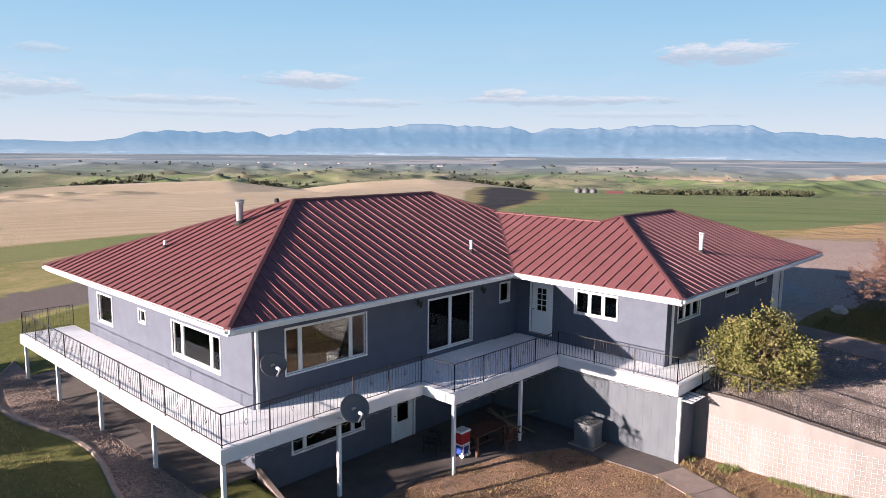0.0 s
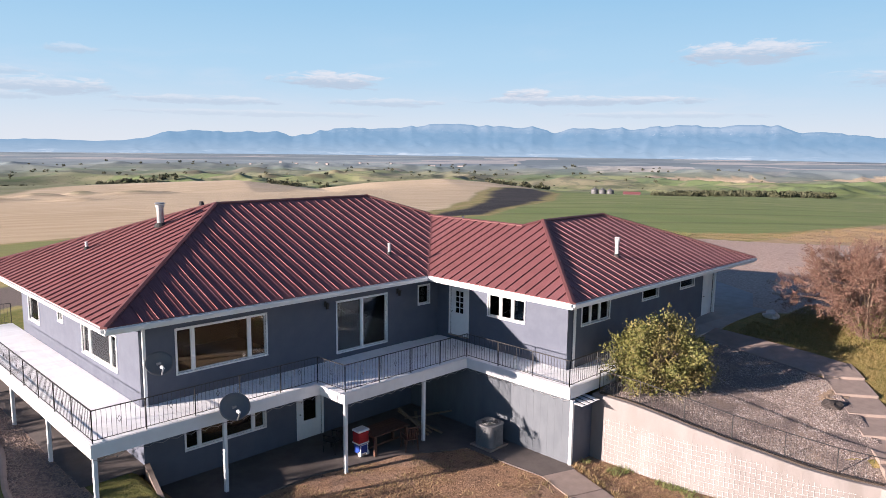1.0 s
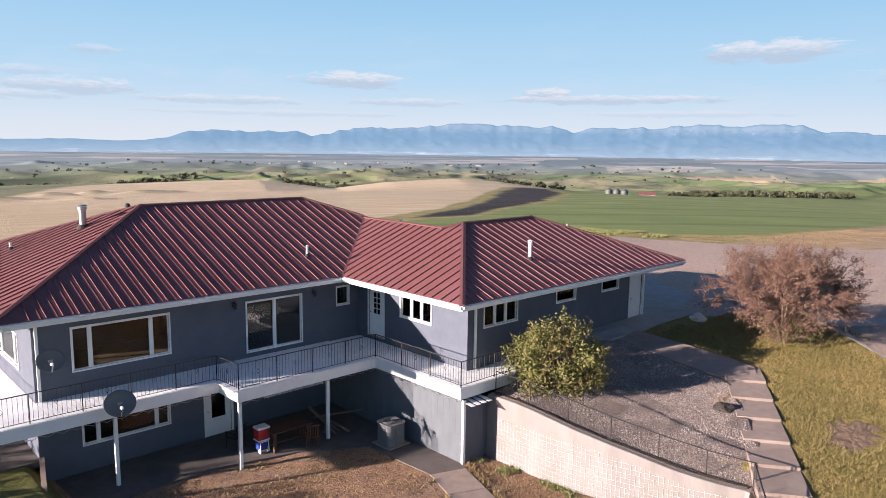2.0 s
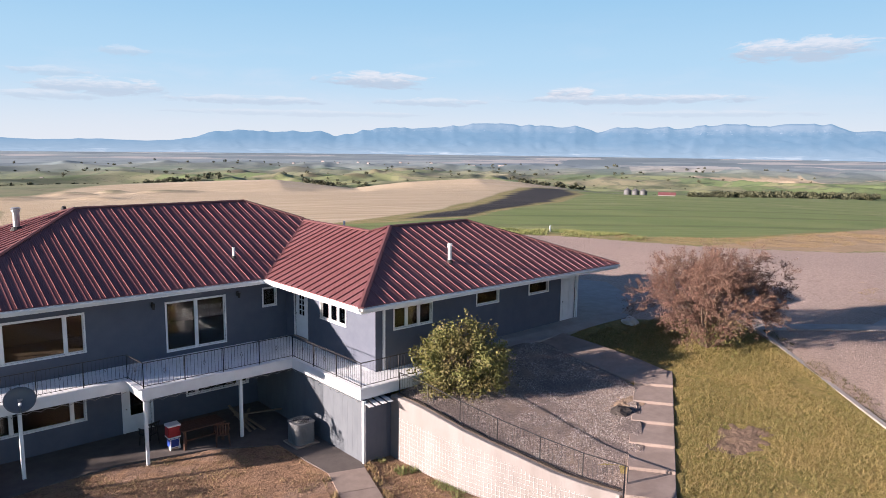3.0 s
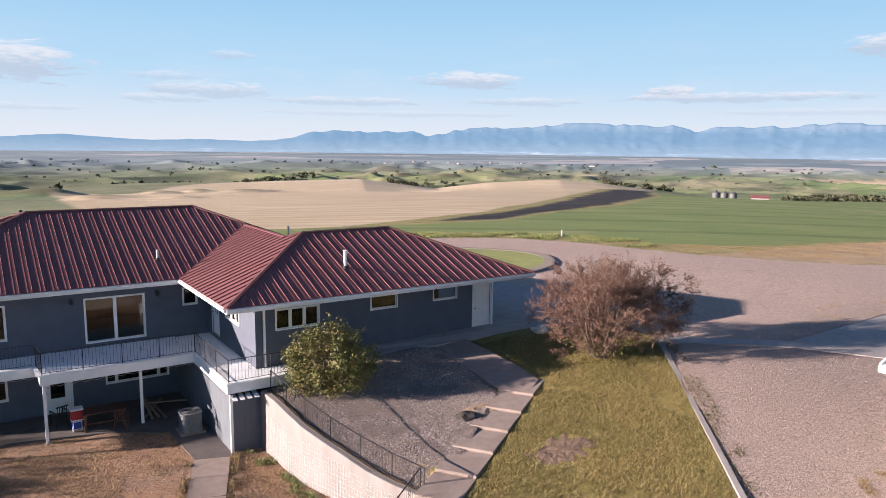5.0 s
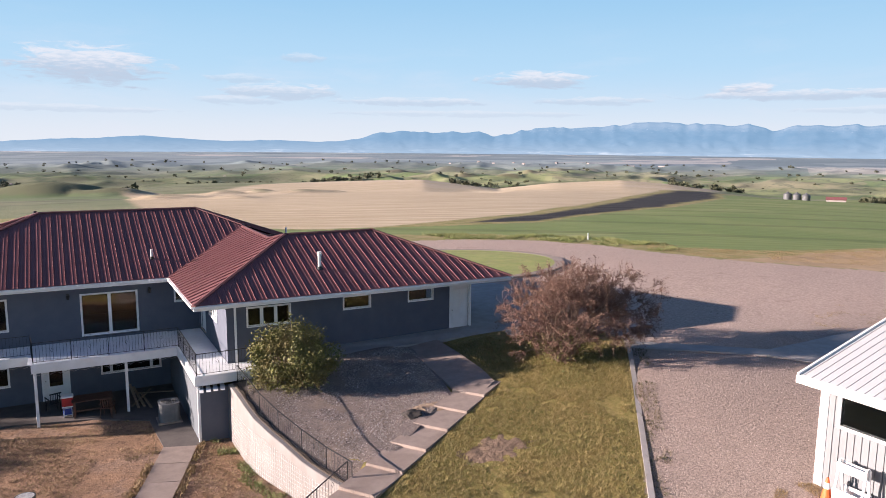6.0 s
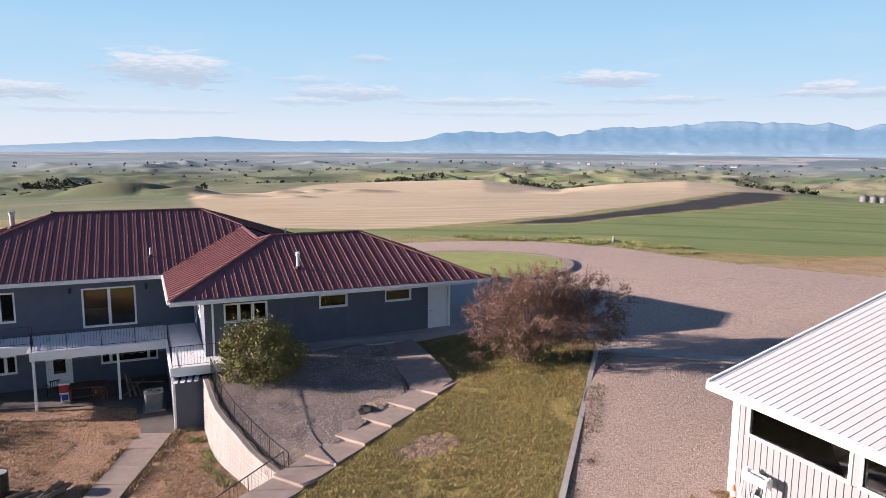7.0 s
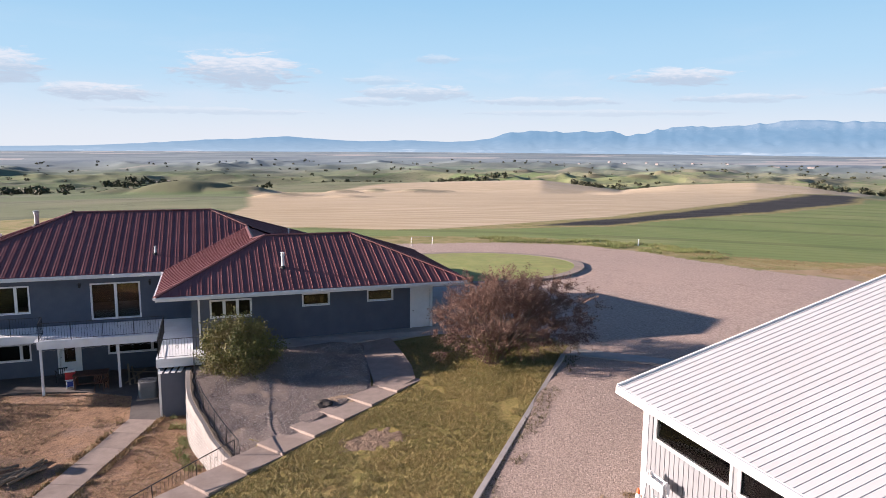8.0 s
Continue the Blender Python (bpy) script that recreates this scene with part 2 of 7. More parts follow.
def beam(bm, p, q, w, h):
    """A square bar from p to q, w wide and h high."""
    p, q = Vector(p), Vector(q)
    d = (q - p).normalized()
    s = d.cross(Vector((0, 0, 1)))
    s = (s if s.length > 1e-3 else Vector((1, 0, 0))).normalized() * (w / 2)
    u = s.cross(d).normalized() * (h / 2)
    rings = [[bm.verts.new(at + a * s + b * u) for a, b in ((-1, -1), (1, -1), (1, 1), (-1, 1))] for at in (p, q)]
    for i in range(4):
        bm.faces.new((rings[0][i], rings[0][(i + 1) % 4], rings[1][(i + 1) % 4], rings[1][i]))
    bm.faces.new(rings[0][::-1])
    bm.faces.new(rings[1])
    return bm


def beamed(p, q, w, h):
    return beam(bmesh.new(), p, q, w, h)


def slab(points, z0, z1):
    """A flat prism over a plan outline; z1 may be a function of x, y, and then z0 is a thickness."""
    bm = bmesh.new()
    top = [bm.verts.new((x, y, z1(x, y) if callable(z1) else z1)) for x, y in points]
    low = [bm.verts.new((x, y, (z1(x, y) - z0) if callable(z1) else z0)) for x, y in points]
    bm.faces.new(top)
    bm.faces.new(low[::-1])
    for i in range(len(points)):
        j = (i + 1) % len(points)
        bm.faces.new((low[i], low[j], top[j], top[i]))
    bmesh.ops.recalc_face_normals(bm, faces=bm.faces)
    return bm


def wall(axis, at, thick, u0, u1, z0, z1, holes=()):
    """A wall with openings through it. axis 'y': the outer face lies at y = at and runs along x; axis 'x' the other way round."""
    bm = bmesh.new()
    us = sorted({u0, u1, *(h[0] for h in holes), *(h[1] for h in holes)})
    zs = sorted({z0, z1, *(h[2] for h in holes), *(h[3] for h in holes)})

    def put(u, d, z):
        return bm.verts.new((u, at + d, z) if axis == "y" else (at + d, u, z))

    def solid(i, j):
        if not (0 <= i < len(us) - 1 and 0 <= j < len(zs) - 1):
            return False
        u, z = (us[i] + us[i + 1]) / 2, (zs[j] + zs[j + 1]) / 2
        return not any(h[0] < u < h[1] and h[2] < z < h[3] for h in holes)

    for i in range(len(us) - 1):
        for j in range(len(zs) - 1):
            if not solid(i, j):
                continue
            a, b, c, d = us[i], us[i + 1], zs[j], zs[j + 1]
            for depth in (0, thick):
                bm.faces.new([put(a, depth, c), put(b, depth, c), put(b, depth, d), put(a, depth, d)])
            for di, dj, (p, q) in ((-1, 0, ((a, c), (a, d))), (1, 0, ((b, c), (b, d))), (0, -1, ((a, c), (b, c))), (0, 1, ((a, d), (b, d)))):
                if not solid(i + di, j + dj):
                    bm.faces.new([put(p[0], 0, p[1]), put(q[0], 0, q[1]), put(q[0], thick, q[1]), put(p[0], thick, p[1])])
    bmesh.ops.remove_doubles(bm, verts=bm.verts, dist=1e-4)
    bmesh.ops.recalc_face_normals(bm, faces=bm.faces)
    return bm


# ---- land ----
def lattice(x, y, size, seed):
    """Smooth value noise, 0 to 1, on arrays."""
    x, y = np.asarray(x, float) / size, np.asarray(y, float) / size
    i, j = np.floor(x), np.floor(y)
    u, v = x - i, y - j
    u, v = u * u * (3 - 2 * u), v * v * (3 - 2 * v)

    def h(a, b):
        s = np.sin(a * 127.1 + b * 311.7 + seed * 74.7) * 43758.5453
        return s - np.floor(s)
    return (h(i, j) * (1 - u) + h(i + 1, j) * u) * (1 - v) + (h(i, j + 1) * (1 - u) + h(i + 1, j + 1) * u) * v


def rise(v, a, b):
    u = np.clip((v - a) / (b - a), 0, 1)
    return u * u * (3 - 2 * u)


# height of the stubble field's crest above the even fall of the hill, by heading
CREST_H = (20, 26, 30, 34, 37.5, 40.5, 44.4, 48, 53.4, 57.6, 60, 63.8, 68, 72.4, 80, 85, 90, 97)
CREST_Z = (0, -1.2, -3.2, -4.2, -2.6, 0.3, 5.2, 7.4, 3.6, -2.2, 1.0, 5.6, 4.4, 3.0, 2.8, 1.2, -3.0, 0)
FALL_R = (0, 25, 52, 120, 300, 490, 640, 1000, 1400, 2000, 2400, 3500, 4900)
FALL_Z = (2.05, 1.9, 0.9, -2.0, -11, -21, -28, -58, -68, -60, -51, -48, -42)
# bare knolls standing out of the pasture: place, half width, height
KNOLLS = ((15, 292, 27, 5.6), (34, 276, 18, 3.4), (-10, 300, 20, 2.6), (75, 262, 9, 1.4), (91, 268, 10, 1.6), (106, 258, 15, 1.4), (122, 275, 11, 1.3), (62, 190, 12, 0.9), (48, 205, 14, 1.3),
          (1180, 1440, 60, 11), (1290, 1460, 50, 9), (945, 1640, 60, 12), (760, 1560, 46, 10), (930, 1330, 36, 8), (1010, 1370, 40, 8), (860, 1420, 38, 9))


def knolls(x, y):
    z = np.zeros(np.shape(x))
    for kx, ky, w, h in KNOLLS:
        d = np.hypot(x - kx, (y - ky) * 1.2) / w
        z = np.maximum(z, h * rise(1.15 - d + 0.5 * (lattice(x, y, w * 0.6, kx) - 0.5), 0, 1.15))
    return z


def upper(x, y):
    """The natural hill-top and the country round it."""
    x, y = np.asarray(x, float), np.asarray(y, float)
    r = np.hypot(x - 36, y - 6)
    cap = np.interp(r, FALL_R, FALL_Z)
    near = np.maximum(-2.44 + 0.117 * x + 0.0417 * y, -0.1)
    z = np.where(r < 130, -0.15 * np.logaddexp(-near / 0.15, -cap / 0.15), cap)
    head = np.degrees(np.arctan2(y + 23.5, x - 24.5))
    z = z + np.interp(head, CREST_H, CREST_Z) * rise(r, 260, 580) * (1 - rise(r, 760, 1050))
    z = z - 4.5 * rise(head, 57, 61) * (1 - rise(head, 84, 90)) * rise(r, 270, 340) * (1 - rise(r, 380, 500))
    # rolling pasture farther out, with eroded knolls in clusters
    far = rise(r, 260, 900) * (1 - rise(r, 2100, 2700))
    ridge = 1 - np.abs(2 * lattice(x + 90 * lattice(x, y, 300, 5), y, 240, 1) - 1)
    hills = 20 * ridge ** 2 * (0.3 + lattice(x, y, 600, 3)) - 9
    cluster = rise(lattice(x, y, 420, 12), 0.42, 0.62)
    bx, by = x + 40 * lattice(x, y, 90, 9), y + 40 * lattice(x, y, 90, 10)
    bad = (1 - np.abs(2 * lattice(bx, by, 120, 2) - 1)) ** 1.6 * 13 + (1 - np.abs(2 * lattice(bx, by, 52, 4) - 1)) ** 1.4 * 6.5 + lattice(x, y, 22, 7) * 2.5
    terrace = 10 * (1 - np.abs(2 * lattice(x * 0.45 + y * 0.2, y - 0.2 * x, 75, 14) - 1)) ** 2
    calm = rise(np.arctan2(y + 10, x - 13), 0.12, 0.25) * (1 - rise(np.arctan2(y + 10, x - 13), 1.35, 1.5)) * (1 - rise(r, 1000, 1500))
    z = z + 0.72 * far * (hills + cluster * bad + (1 - cluster) * terrace - 5) * (1 - 0.97 * calm) + knolls(x, y)
    return z


WALL_Y = (-40, 0.6, 1.5, 2.5, 3.5, 4.5, 5.5, 6.5, 8.6, 40)
WALL_X = (-27.5, 24.8, 24.45, 24.1, 23.85, 23.55, 23.3, 23.2, 23.15, 23.15)


def wall_x(y):
    return np.interp(y, WALL_Y, WALL_X)


YARD = -0.94


def ground_z(x, y):
    x, y = np.asarray(x, float), np.asarray(y, float)
    east = rise(x - wall_x(y), 0.35, 1.1)
    west = 1 - rise(x, 10.7, 11.7)
    up = upper(x, y)
    low = YARD + 0.04 * (lattice(x, y, 1.7, 8) - 0.5) * 2
    h = np.where(y < 17.5, low + (up - low) * np.maximum(east, west), np.minimum(up, np.where((x > 11) & (x < 35) & (y < 29), YARD, 99)))
    return h + 0.03 * (lattice(x, y, 2.3, 6) - 0.5) * (np.hypot(x - 36, y - 6) < 140)


def wall_top(y):
    return 1.28 - 0.95 * rise(8.6 - np.asarray(y, float), 0.5, 8.2)


def garden_z(x, y):
    x, y = np.asarray(x, float), np.asarray(y, float)
    z = upper(x, y) + 0.62 * np.clip((y - 1.2) / 7, 0, 1) * np.exp(-((x - 23.2) / 4.5) ** 2) + 0.05
    z = z + 0.36 * rise(y, 6.3, 8.9) * (1 - rise(x, 29.5, 32)) * rise(x, 24.2, 26)
    w = np.exp(-((x - wall_x(y)) / 1.1) ** 2)
    return z * (1 - w) + (wall_top(y) - 0.03) * w


def inside(x, y, outline):
    hit = np.zeros(np.shape(x), bool)
    n = len(outline)
    for k in range(n):
        (xa, ya), (xb, yb) = outline[k], outline[(k + 1) % n]
        cross = ((ya > y) != (yb > y))
        with np.errstate(divide="ignore", invalid="ignore"):
            at = (xb - xa) * (y - ya) / (yb - ya + 1e-12) + xa
        hit ^= cross & (x < at)
    return hit


STUBBLE = ((-10, 66), (18.8, 68.5), (31, 69), (37, 67), (44, 60.5), (52, 60), (66, 67), (76, 73), (88, 79.5), (102, 92), (118, 103), (168, 147), (236, 207), (314, 268), (386, 296),
           (460, 350), (760, 590), (740, 760), (600, 840), (430, 860), (200, 560), (82, 400), (40, 303), (32, 130), (24, 90), (14, 76), (0, 74))
BURNT = ((66, 62), (78, 71), (89, 77), (104, 89), (121, 100), (171, 144), (240, 203), (318, 263), (386, 291), (321, 238), (249, 176), (180, 128), (133, 95), (106, 80.5), (88, 69.5), (77, 62))
CROP = ((-60, 58), (0, 53), (20, 56), (36, 53), (46, 51.2), (58, 46.5), (64.5, 38), (68.5, 28), (75, 23.5), (110, 21.5), (900, 60), (1500, 380), (900, 420), (600, 330), (400, 276), (323, 235),
        (250.5, 173), (182, 125.5), (136, 93.3), (107, 78.6), (88, 67.6), (77, 60), (60, 58), (44, 59.5), (37, 66), (31, 68), (18, 67.5), (-10, 65), (-60, 70))
DRIVE = ((24, -14), (39.2, 3.4), (37.0, 8.6), (35.2, 10.4), (35.2, 20), (35.2, 37.5), (20, 38.5), (8, 39), (-60, 44), (-60, 48), (10, 43.6), (42.7, 43.3), (50, 42.6), (58.4, 39.5),
         (62.0, 33.5), (63.6, 27), (65, 20.5), (68.6, 16.3), (73, 11.5), (95, 3), (95, -40), (24, -40))
FALLOW = ((65.5, 20.5), (69, 16.5), (73, 12), (95, 3.5), (300, 10), (300, 28), (110, 21.0), (73, 20.5))
FAR_STUBBLE = (((1500, 730), (1750, 600), (1950, 760), (1640, 900)), ((1830, 470), (2200, 380), (2250, 520), (1900, 600)), ((-200, 900), (-60, 850), (-40, 1000), (-220, 1050)))


def build_ground():
    heads = np.radians(np.concatenate([np.arange(4, 112, 0.25), np.arange(112, 364, 4.0)]))
    rings = [6.0]
    while rings[-1] < 4880:
        r = rings[-1]
        rings.append(r * (1.02 if r < 18 else 1.0085 if r < 95 else 1.0125 if r < 300 else 1.0095 if r < 1900 else 1.02))
    rings = np.array(rings)
    cx, cy = 13.0, -10.0
    hh, rr = np.meshgrid(heads, rings)
    x, y = cx + rr * np.cos(hh), cy + rr * np.sin(hh)
    z = ground_z(x, y)
    nr, nh = x.shape
    verts = np.stack([x.ravel(), y.ravel(), z.ravel()], 1)
    verts = np.vstack([verts, [[cx, cy, float(ground_z(cx, cy))]]])
    i = np.arange(nr - 1)[:, None] * nh
    j = np.arange(nh)[None, :]
    jn = (j + 1) % nh
    quads = np.stack([i + j, i + nh + j, i + nh + jn, i + jn], -1).reshape(-1, 4)
    faces = [tuple(q) for q in quads.tolist()] + [(k, (k + 1) % nh, nr * nh) for k in range(nh)]
    me = bpy.data.meshes.new("ground")
    me.from_pydata(verts.tolist(), [], faces)
    me.polygons.foreach_set("use_smooth", np.ones(len(me.polygons), bool))
    vx, vy = verts[:, 0], verts[:, 1]
    wob = (lattice(vx, vy, 2.1, 21) - 0.5) * 0.7
    wide = (lattice(vx, vy, 30, 22) - 0.5) * 14
    r = np.hypot(vx - 36, vy - 6)
    step = np.clip(np.hypot(vx - 13, vy + 10) * 0.006, 0.02, 12)

    def soft(px, py, outline):
        """Share of a small neighbourhood that lies inside an outline."""
        spots = ((0, 0), (0.9, 0.3), (-0.3, 0.9), (-0.9, -0.3), (0.3, -0.9))
        return sum(inside(px + a * step, py + b * step, outline) for a, b in spots) / len(spots)
    stubble = soft(vx + wide * (r > 200), vy + wide * (r > 200), STUBBLE)
    for f in FAR_STUBBLE:
        stubble = np.maximum(stubble, inside(vx, vy, f))
    crop = soft(vx, vy + wob, CROP) * (1 - stubble)
    drive = inside(vx + wob, vy + wob, DRIVE).astype(float)
    jag = (lattice(vx, vy, 14, 23) - 0.5) * 2
    bank = soft(vx + jag, vy - jag, BURNT)
    stubble, crop = stubble * (1 - bank), crop * (1 - bank)
    bare = rise(knolls(vx, vy), 0.8, 1.3)
    stubble = stubble * (1 - 0.75 * bare)
    yard = ((vx < wall_x(vy) + 0.6) & (vx > 11.3) & (vy < 17)).astype(float)
    lawn = (((vx > wall_x(vy) + 0.5) & (vy < 10) & (vx < 40)) | ((vx < 11.4) & (vy < 39)) | (np.hypot(vx - 25, vy - 20) < 30) & (vy < 38)).astype(float) * (1 - drive) * (1 - yard)
    fallow = inside(vx + wob * 2, vy + wob * 2, FALLOW).astype(float)
    verge = ((r < 110) | (r < 420) & (vy > 0.62 * vx + 8) & (vx > 60) & (vx > 1.05 * vy - 20)).astype(float) * ((r < 420) & (crop + drive + lawn + yard + fallow + stubble < 0.5)).astype(float)
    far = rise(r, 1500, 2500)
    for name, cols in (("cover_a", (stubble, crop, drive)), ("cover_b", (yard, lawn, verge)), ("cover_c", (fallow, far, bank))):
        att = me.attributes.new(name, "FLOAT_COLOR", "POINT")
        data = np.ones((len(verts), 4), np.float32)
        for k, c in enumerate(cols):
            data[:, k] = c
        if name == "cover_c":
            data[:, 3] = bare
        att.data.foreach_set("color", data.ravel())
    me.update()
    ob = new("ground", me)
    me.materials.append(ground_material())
    return tagged(ob, "rolling farmland of lawn, gravel drive, stubble and green crop", "ground", kind="structure")


def ground_material():
    m = bpy.data.materials.new("land")
    m.use_nodes = True
    t = m.node_tree
    p = t.nodes["Principled BSDF"]
    pos = t.nodes.new("ShaderNodeNewGeometry").outputs["Position"]

    def cover(name):
        n = t.nodes.new("ShaderNodeAttribute")
        n.attribute_name = name
        s = t.nodes.new("ShaderNodeSeparateColor")
        link(t, n.outputs["Color"], s.inputs[0])
        return (*s.outputs[:3], n.outputs["Alpha"])

    def layer(fac, base, a, b, scale, detail=6.0, stretch=None):
        v = pos
        if stretch:
            mp = t.nodes.new("ShaderNodeMapping")
            mp.inputs["Scale"].default_value, mp.inputs["Rotation"].default_value = stretch[:3], (0, 0, radians(stretch[3]))
            link(t, pos, mp.inputs[0])
            v = mp.outputs[0]
        c = mix_colour(t, smooth(t, noise_node(t, v, scale, detail, 0.65), 0.32, 0.68), a, b)
        return c if base is None else mix_colour(t, fac, base, c)

    ca, cb, cc = cover("cover_a"), cover("cover_b"), cover("cover_c")
    broad = noise_node(t, pos, 0.006, 5.0, 0.6, 0.8)
    xyz = t.nodes.new("ShaderNodeSeparateXYZ")
    link(t, pos, xyz.inputs[0])

    def fields(scale, turn, flat=0.5):
        """A random value for each of a patchwork of fields."""
        mp = t.nodes.new("ShaderNodeMapping")
        mp.inputs["Rotation"].default_value, mp.inputs["Scale"].default_value = (0, 0, radians(turn)), (flat, 1, 0)
        link(t, pos, mp.inputs[0])
        v = t.nodes.new("ShaderNodeTexVoronoi")
        v.distance = "CHEBYCHEV"
        v.inputs["Scale"].default_value = scale
        link(t, mp.outputs[0], v.inputs["Vector"])
        sep = t.nodes.new("ShaderNodeSeparateColor")
        link(t, v.outputs["Color"], sep.inputs[0])
        return sep.outputs[0], sep.outputs[1]

    def rows(spacing, turn, sharp=1.0):
        """Parallel drill rows, slightly wavering."""
        mp = t.nodes.new("ShaderNodeMapping")
        mp.inputs["Rotation"].default_value = (0, 0, radians(turn))
        link(t, pos, mp.inputs[0])
        wv = t.nodes.new("ShaderNodeTexWave")
        wv.wave_type, wv.bands_direction = "BANDS", "Y"
        wv.inputs["Scale"].default_value = 0.314 / spacing
        wv.inputs["Distortion"].default_value, wv.inputs["Detail"].default_value, wv.inputs["Detail Scale"].default_value = 4.0, 3.0, 0.02 * spacing
        link(t, mp.outputs[0], wv.inputs["Vector"])
        return wv.outputs["Fac"]

    # pasture of the hills: green, olive and bare brown, with scrub and sown fields
    col = layer(None, None, (0.225, 0.262, 0.137), (0.360, 0.355, 0.212), 0.02, 8.0)
    one, two = fields(0.0065, 25)
    col = mix_colour(t, math_node(t, "MULTIPLY", smooth(t, one, 0.5, 0.52), 0.7), col, (0.188, 0.285, 0.108))
    col = mix_colour(t, math_node(t, "MULTIPLY", smooth(t, two, 0.82, 0.83), 0.6), col, (0.42, 0.44, 0.22))
    col = mix_colour(t, math_node(t, "MULTIPLY", smooth(t, broad, 0.52, 0.60), 0.6), col, (0.40, 0.355, 0.245))
    col = mix_colour(t, math_node(t, "MULTIPLY", smooth(t, noise_node(t, pos, 0.045, 7.0, 0.75, 0.4), 0.55, 0.63), 0.55), col, (0.105, 0.112, 0.075))
    col = mix_colour(t, math_node(t, "MULTIPLY", smooth(t, noise_node(t, pos, 0.011, 7.0, 0.7, 1.2), 0.53, 0.60), 0.5), col, (0.085, 0.118, 0.085))
    col = mix_colour(t, math_node(t, "MULTIPLY", cc[3], 0.7), col, (0.265, 0.220, 0.140))
    # cloud shade and darker green of the western hills, mixed into the colour
    west = math_node(t, "SUBTRACT", xyz.outputs[0], math_node(t, "MULTIPLY", xyz.outputs[1], 0.30))
    col = mix_colour(t, math_node(t, "MULTIPLY", smooth(t, west, 60.0, -120.0), 0.55), col, (0.120, 0.155, 0.090))
    # distance: farmland strips in straw and blue-grey, the air's haze mixed into the colour
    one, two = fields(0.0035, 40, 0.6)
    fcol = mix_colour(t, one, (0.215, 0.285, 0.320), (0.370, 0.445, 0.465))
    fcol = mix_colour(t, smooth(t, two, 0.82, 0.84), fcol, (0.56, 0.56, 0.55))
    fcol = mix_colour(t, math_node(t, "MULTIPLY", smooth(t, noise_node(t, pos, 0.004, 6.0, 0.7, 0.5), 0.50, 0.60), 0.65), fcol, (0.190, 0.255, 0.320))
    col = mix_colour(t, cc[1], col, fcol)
    # standing green crop, with drill lines and thin patches
    crop = layer(None, None, (0.205, 0.285, 0.102), (0.280, 0.338, 0.135), 0.05, 8.0, (1, 0.25, 1, 25))
    crop = mix_colour(t, math_node(t, "MULTIPLY", smooth(t, noise_node(t, pos, 0.9, 6.0, 0.75), 0.4, 0.7), 0.35), crop, (0.310, 0.360, 0.135))
    crop = mix_colour(t, math_node(t, "MULTIPLY", smooth(t, noise_node(t, pos, 0.018, 6.0, 0.68, 1.0), 0.49, 0.66), 0.75), crop, (0.390, 0.400, 0.190))
    crop = mix_colour(t, math_node(t, "MULTIPLY", smooth(t, rows(2.4, 28), 0.45, 0.9), 0.20), crop, (0.140, 0.170, 0.060))
    crop = mix_colour(t, math_node(t, "MULTIPLY", smooth(t, rows(21.0, 31), 0.88, 0.98), 0.30), crop, (0.090, 0.110, 0.045))
    crop = mix_colour(t, math_node(t, "MULTIPLY", smooth(t, xyz.outputs[0], 34.0, 12.0), 0.8), crop, (0.255, 0.250, 0.100))
    col = mix_colour(t, ca[1], col, crop)
    stub = layer(None, None, (0.780, 0.645, 0.455), (0.600, 0.475, 0.315), 0.30, 9.0, (0.10, 1, 1, -33))
    stub = mix_colour(t, math_node(t, "MULTIPLY", smooth(t, broad, 0.5, 0.62), 0.5), stub, (0.800, 0.665, 0.500))
    stub = mix_colour(t, math_node(t, "MULTIPLY", smooth(t, rows(5.5, 33), 0.35, 0.9), 0.45), stub, (0.500, 0.385, 0.255))
    stub = mix_colour(t, math_node(t, "MULTIPLY", smooth(t, noise_node(t, pos, 0.03, 6.0, 0.7, 0.6), 0.52, 0.68), 0.45), stub, (0.510, 0.400, 0.260))
    stub = mix_colour(t, math_node(t, "MULTIPLY", smooth(t, noise_node(t, pos, 1.4, 6.0, 0.8), 0.45, 0.7), 0.3), stub, (0.800, 0.660, 0.490))
    # low sun across the rows, put in as browner stubble to the west
    stub = mix_colour(t, math_node(t, "MULTIPLY", smooth(t, xyz.outputs[0], 62.0, 30.0), 0.45), stub, (0.520, 0.400, 0.250))
    col = mix_colour(t, ca[0], col, stub)
    col = layer(cb[2], col, (0.260, 0.260, 0.090), (0.460, 0.370, 0.190), 0.45, 8.0)
    # burnt strip: charred ground with ashy rows
    burnt = layer(None, None, (0.032, 0.031, 0.036), (0.070, 0.064, 0.064), 0.25, 8.0, (0.15, 1, 1, -33))
    burnt = mix_colour(t, math_node(t, "MULTIPLY", smooth(t, noise_node(t, pos, 0.09, 6.0, 0.75, 0.4), 0.60, 0.72), 0.4), burnt, (0.13, 0.105, 0.075))
    col = mix_colour(t, cc[2], col, burnt)
    col = layer(cc[0], col, (0.580, 0.420, 0.265), (0.430, 0.315, 0.195), 0.5, 8.0)
    lawn = layer(None, None, (0.230, 0.200, 0.064), (0.365, 0.275, 0.112), 6.0, 9.0)
    lawn = mix_colour(t, smooth(t, noise_node(t, pos, 0.22, 5.0, 0.65, 0.5), 0.50, 0.72), lawn, (0.430, 0.310, 0.140))
    lawn = mix_colour(t, math_node(t, "MULTIPLY", smooth(t, noise_node(t, pos, 0.8, 6.0, 0.7, 0.4), 0.54, 0.66), 0.5), lawn, (0.190, 0.195, 0.060))
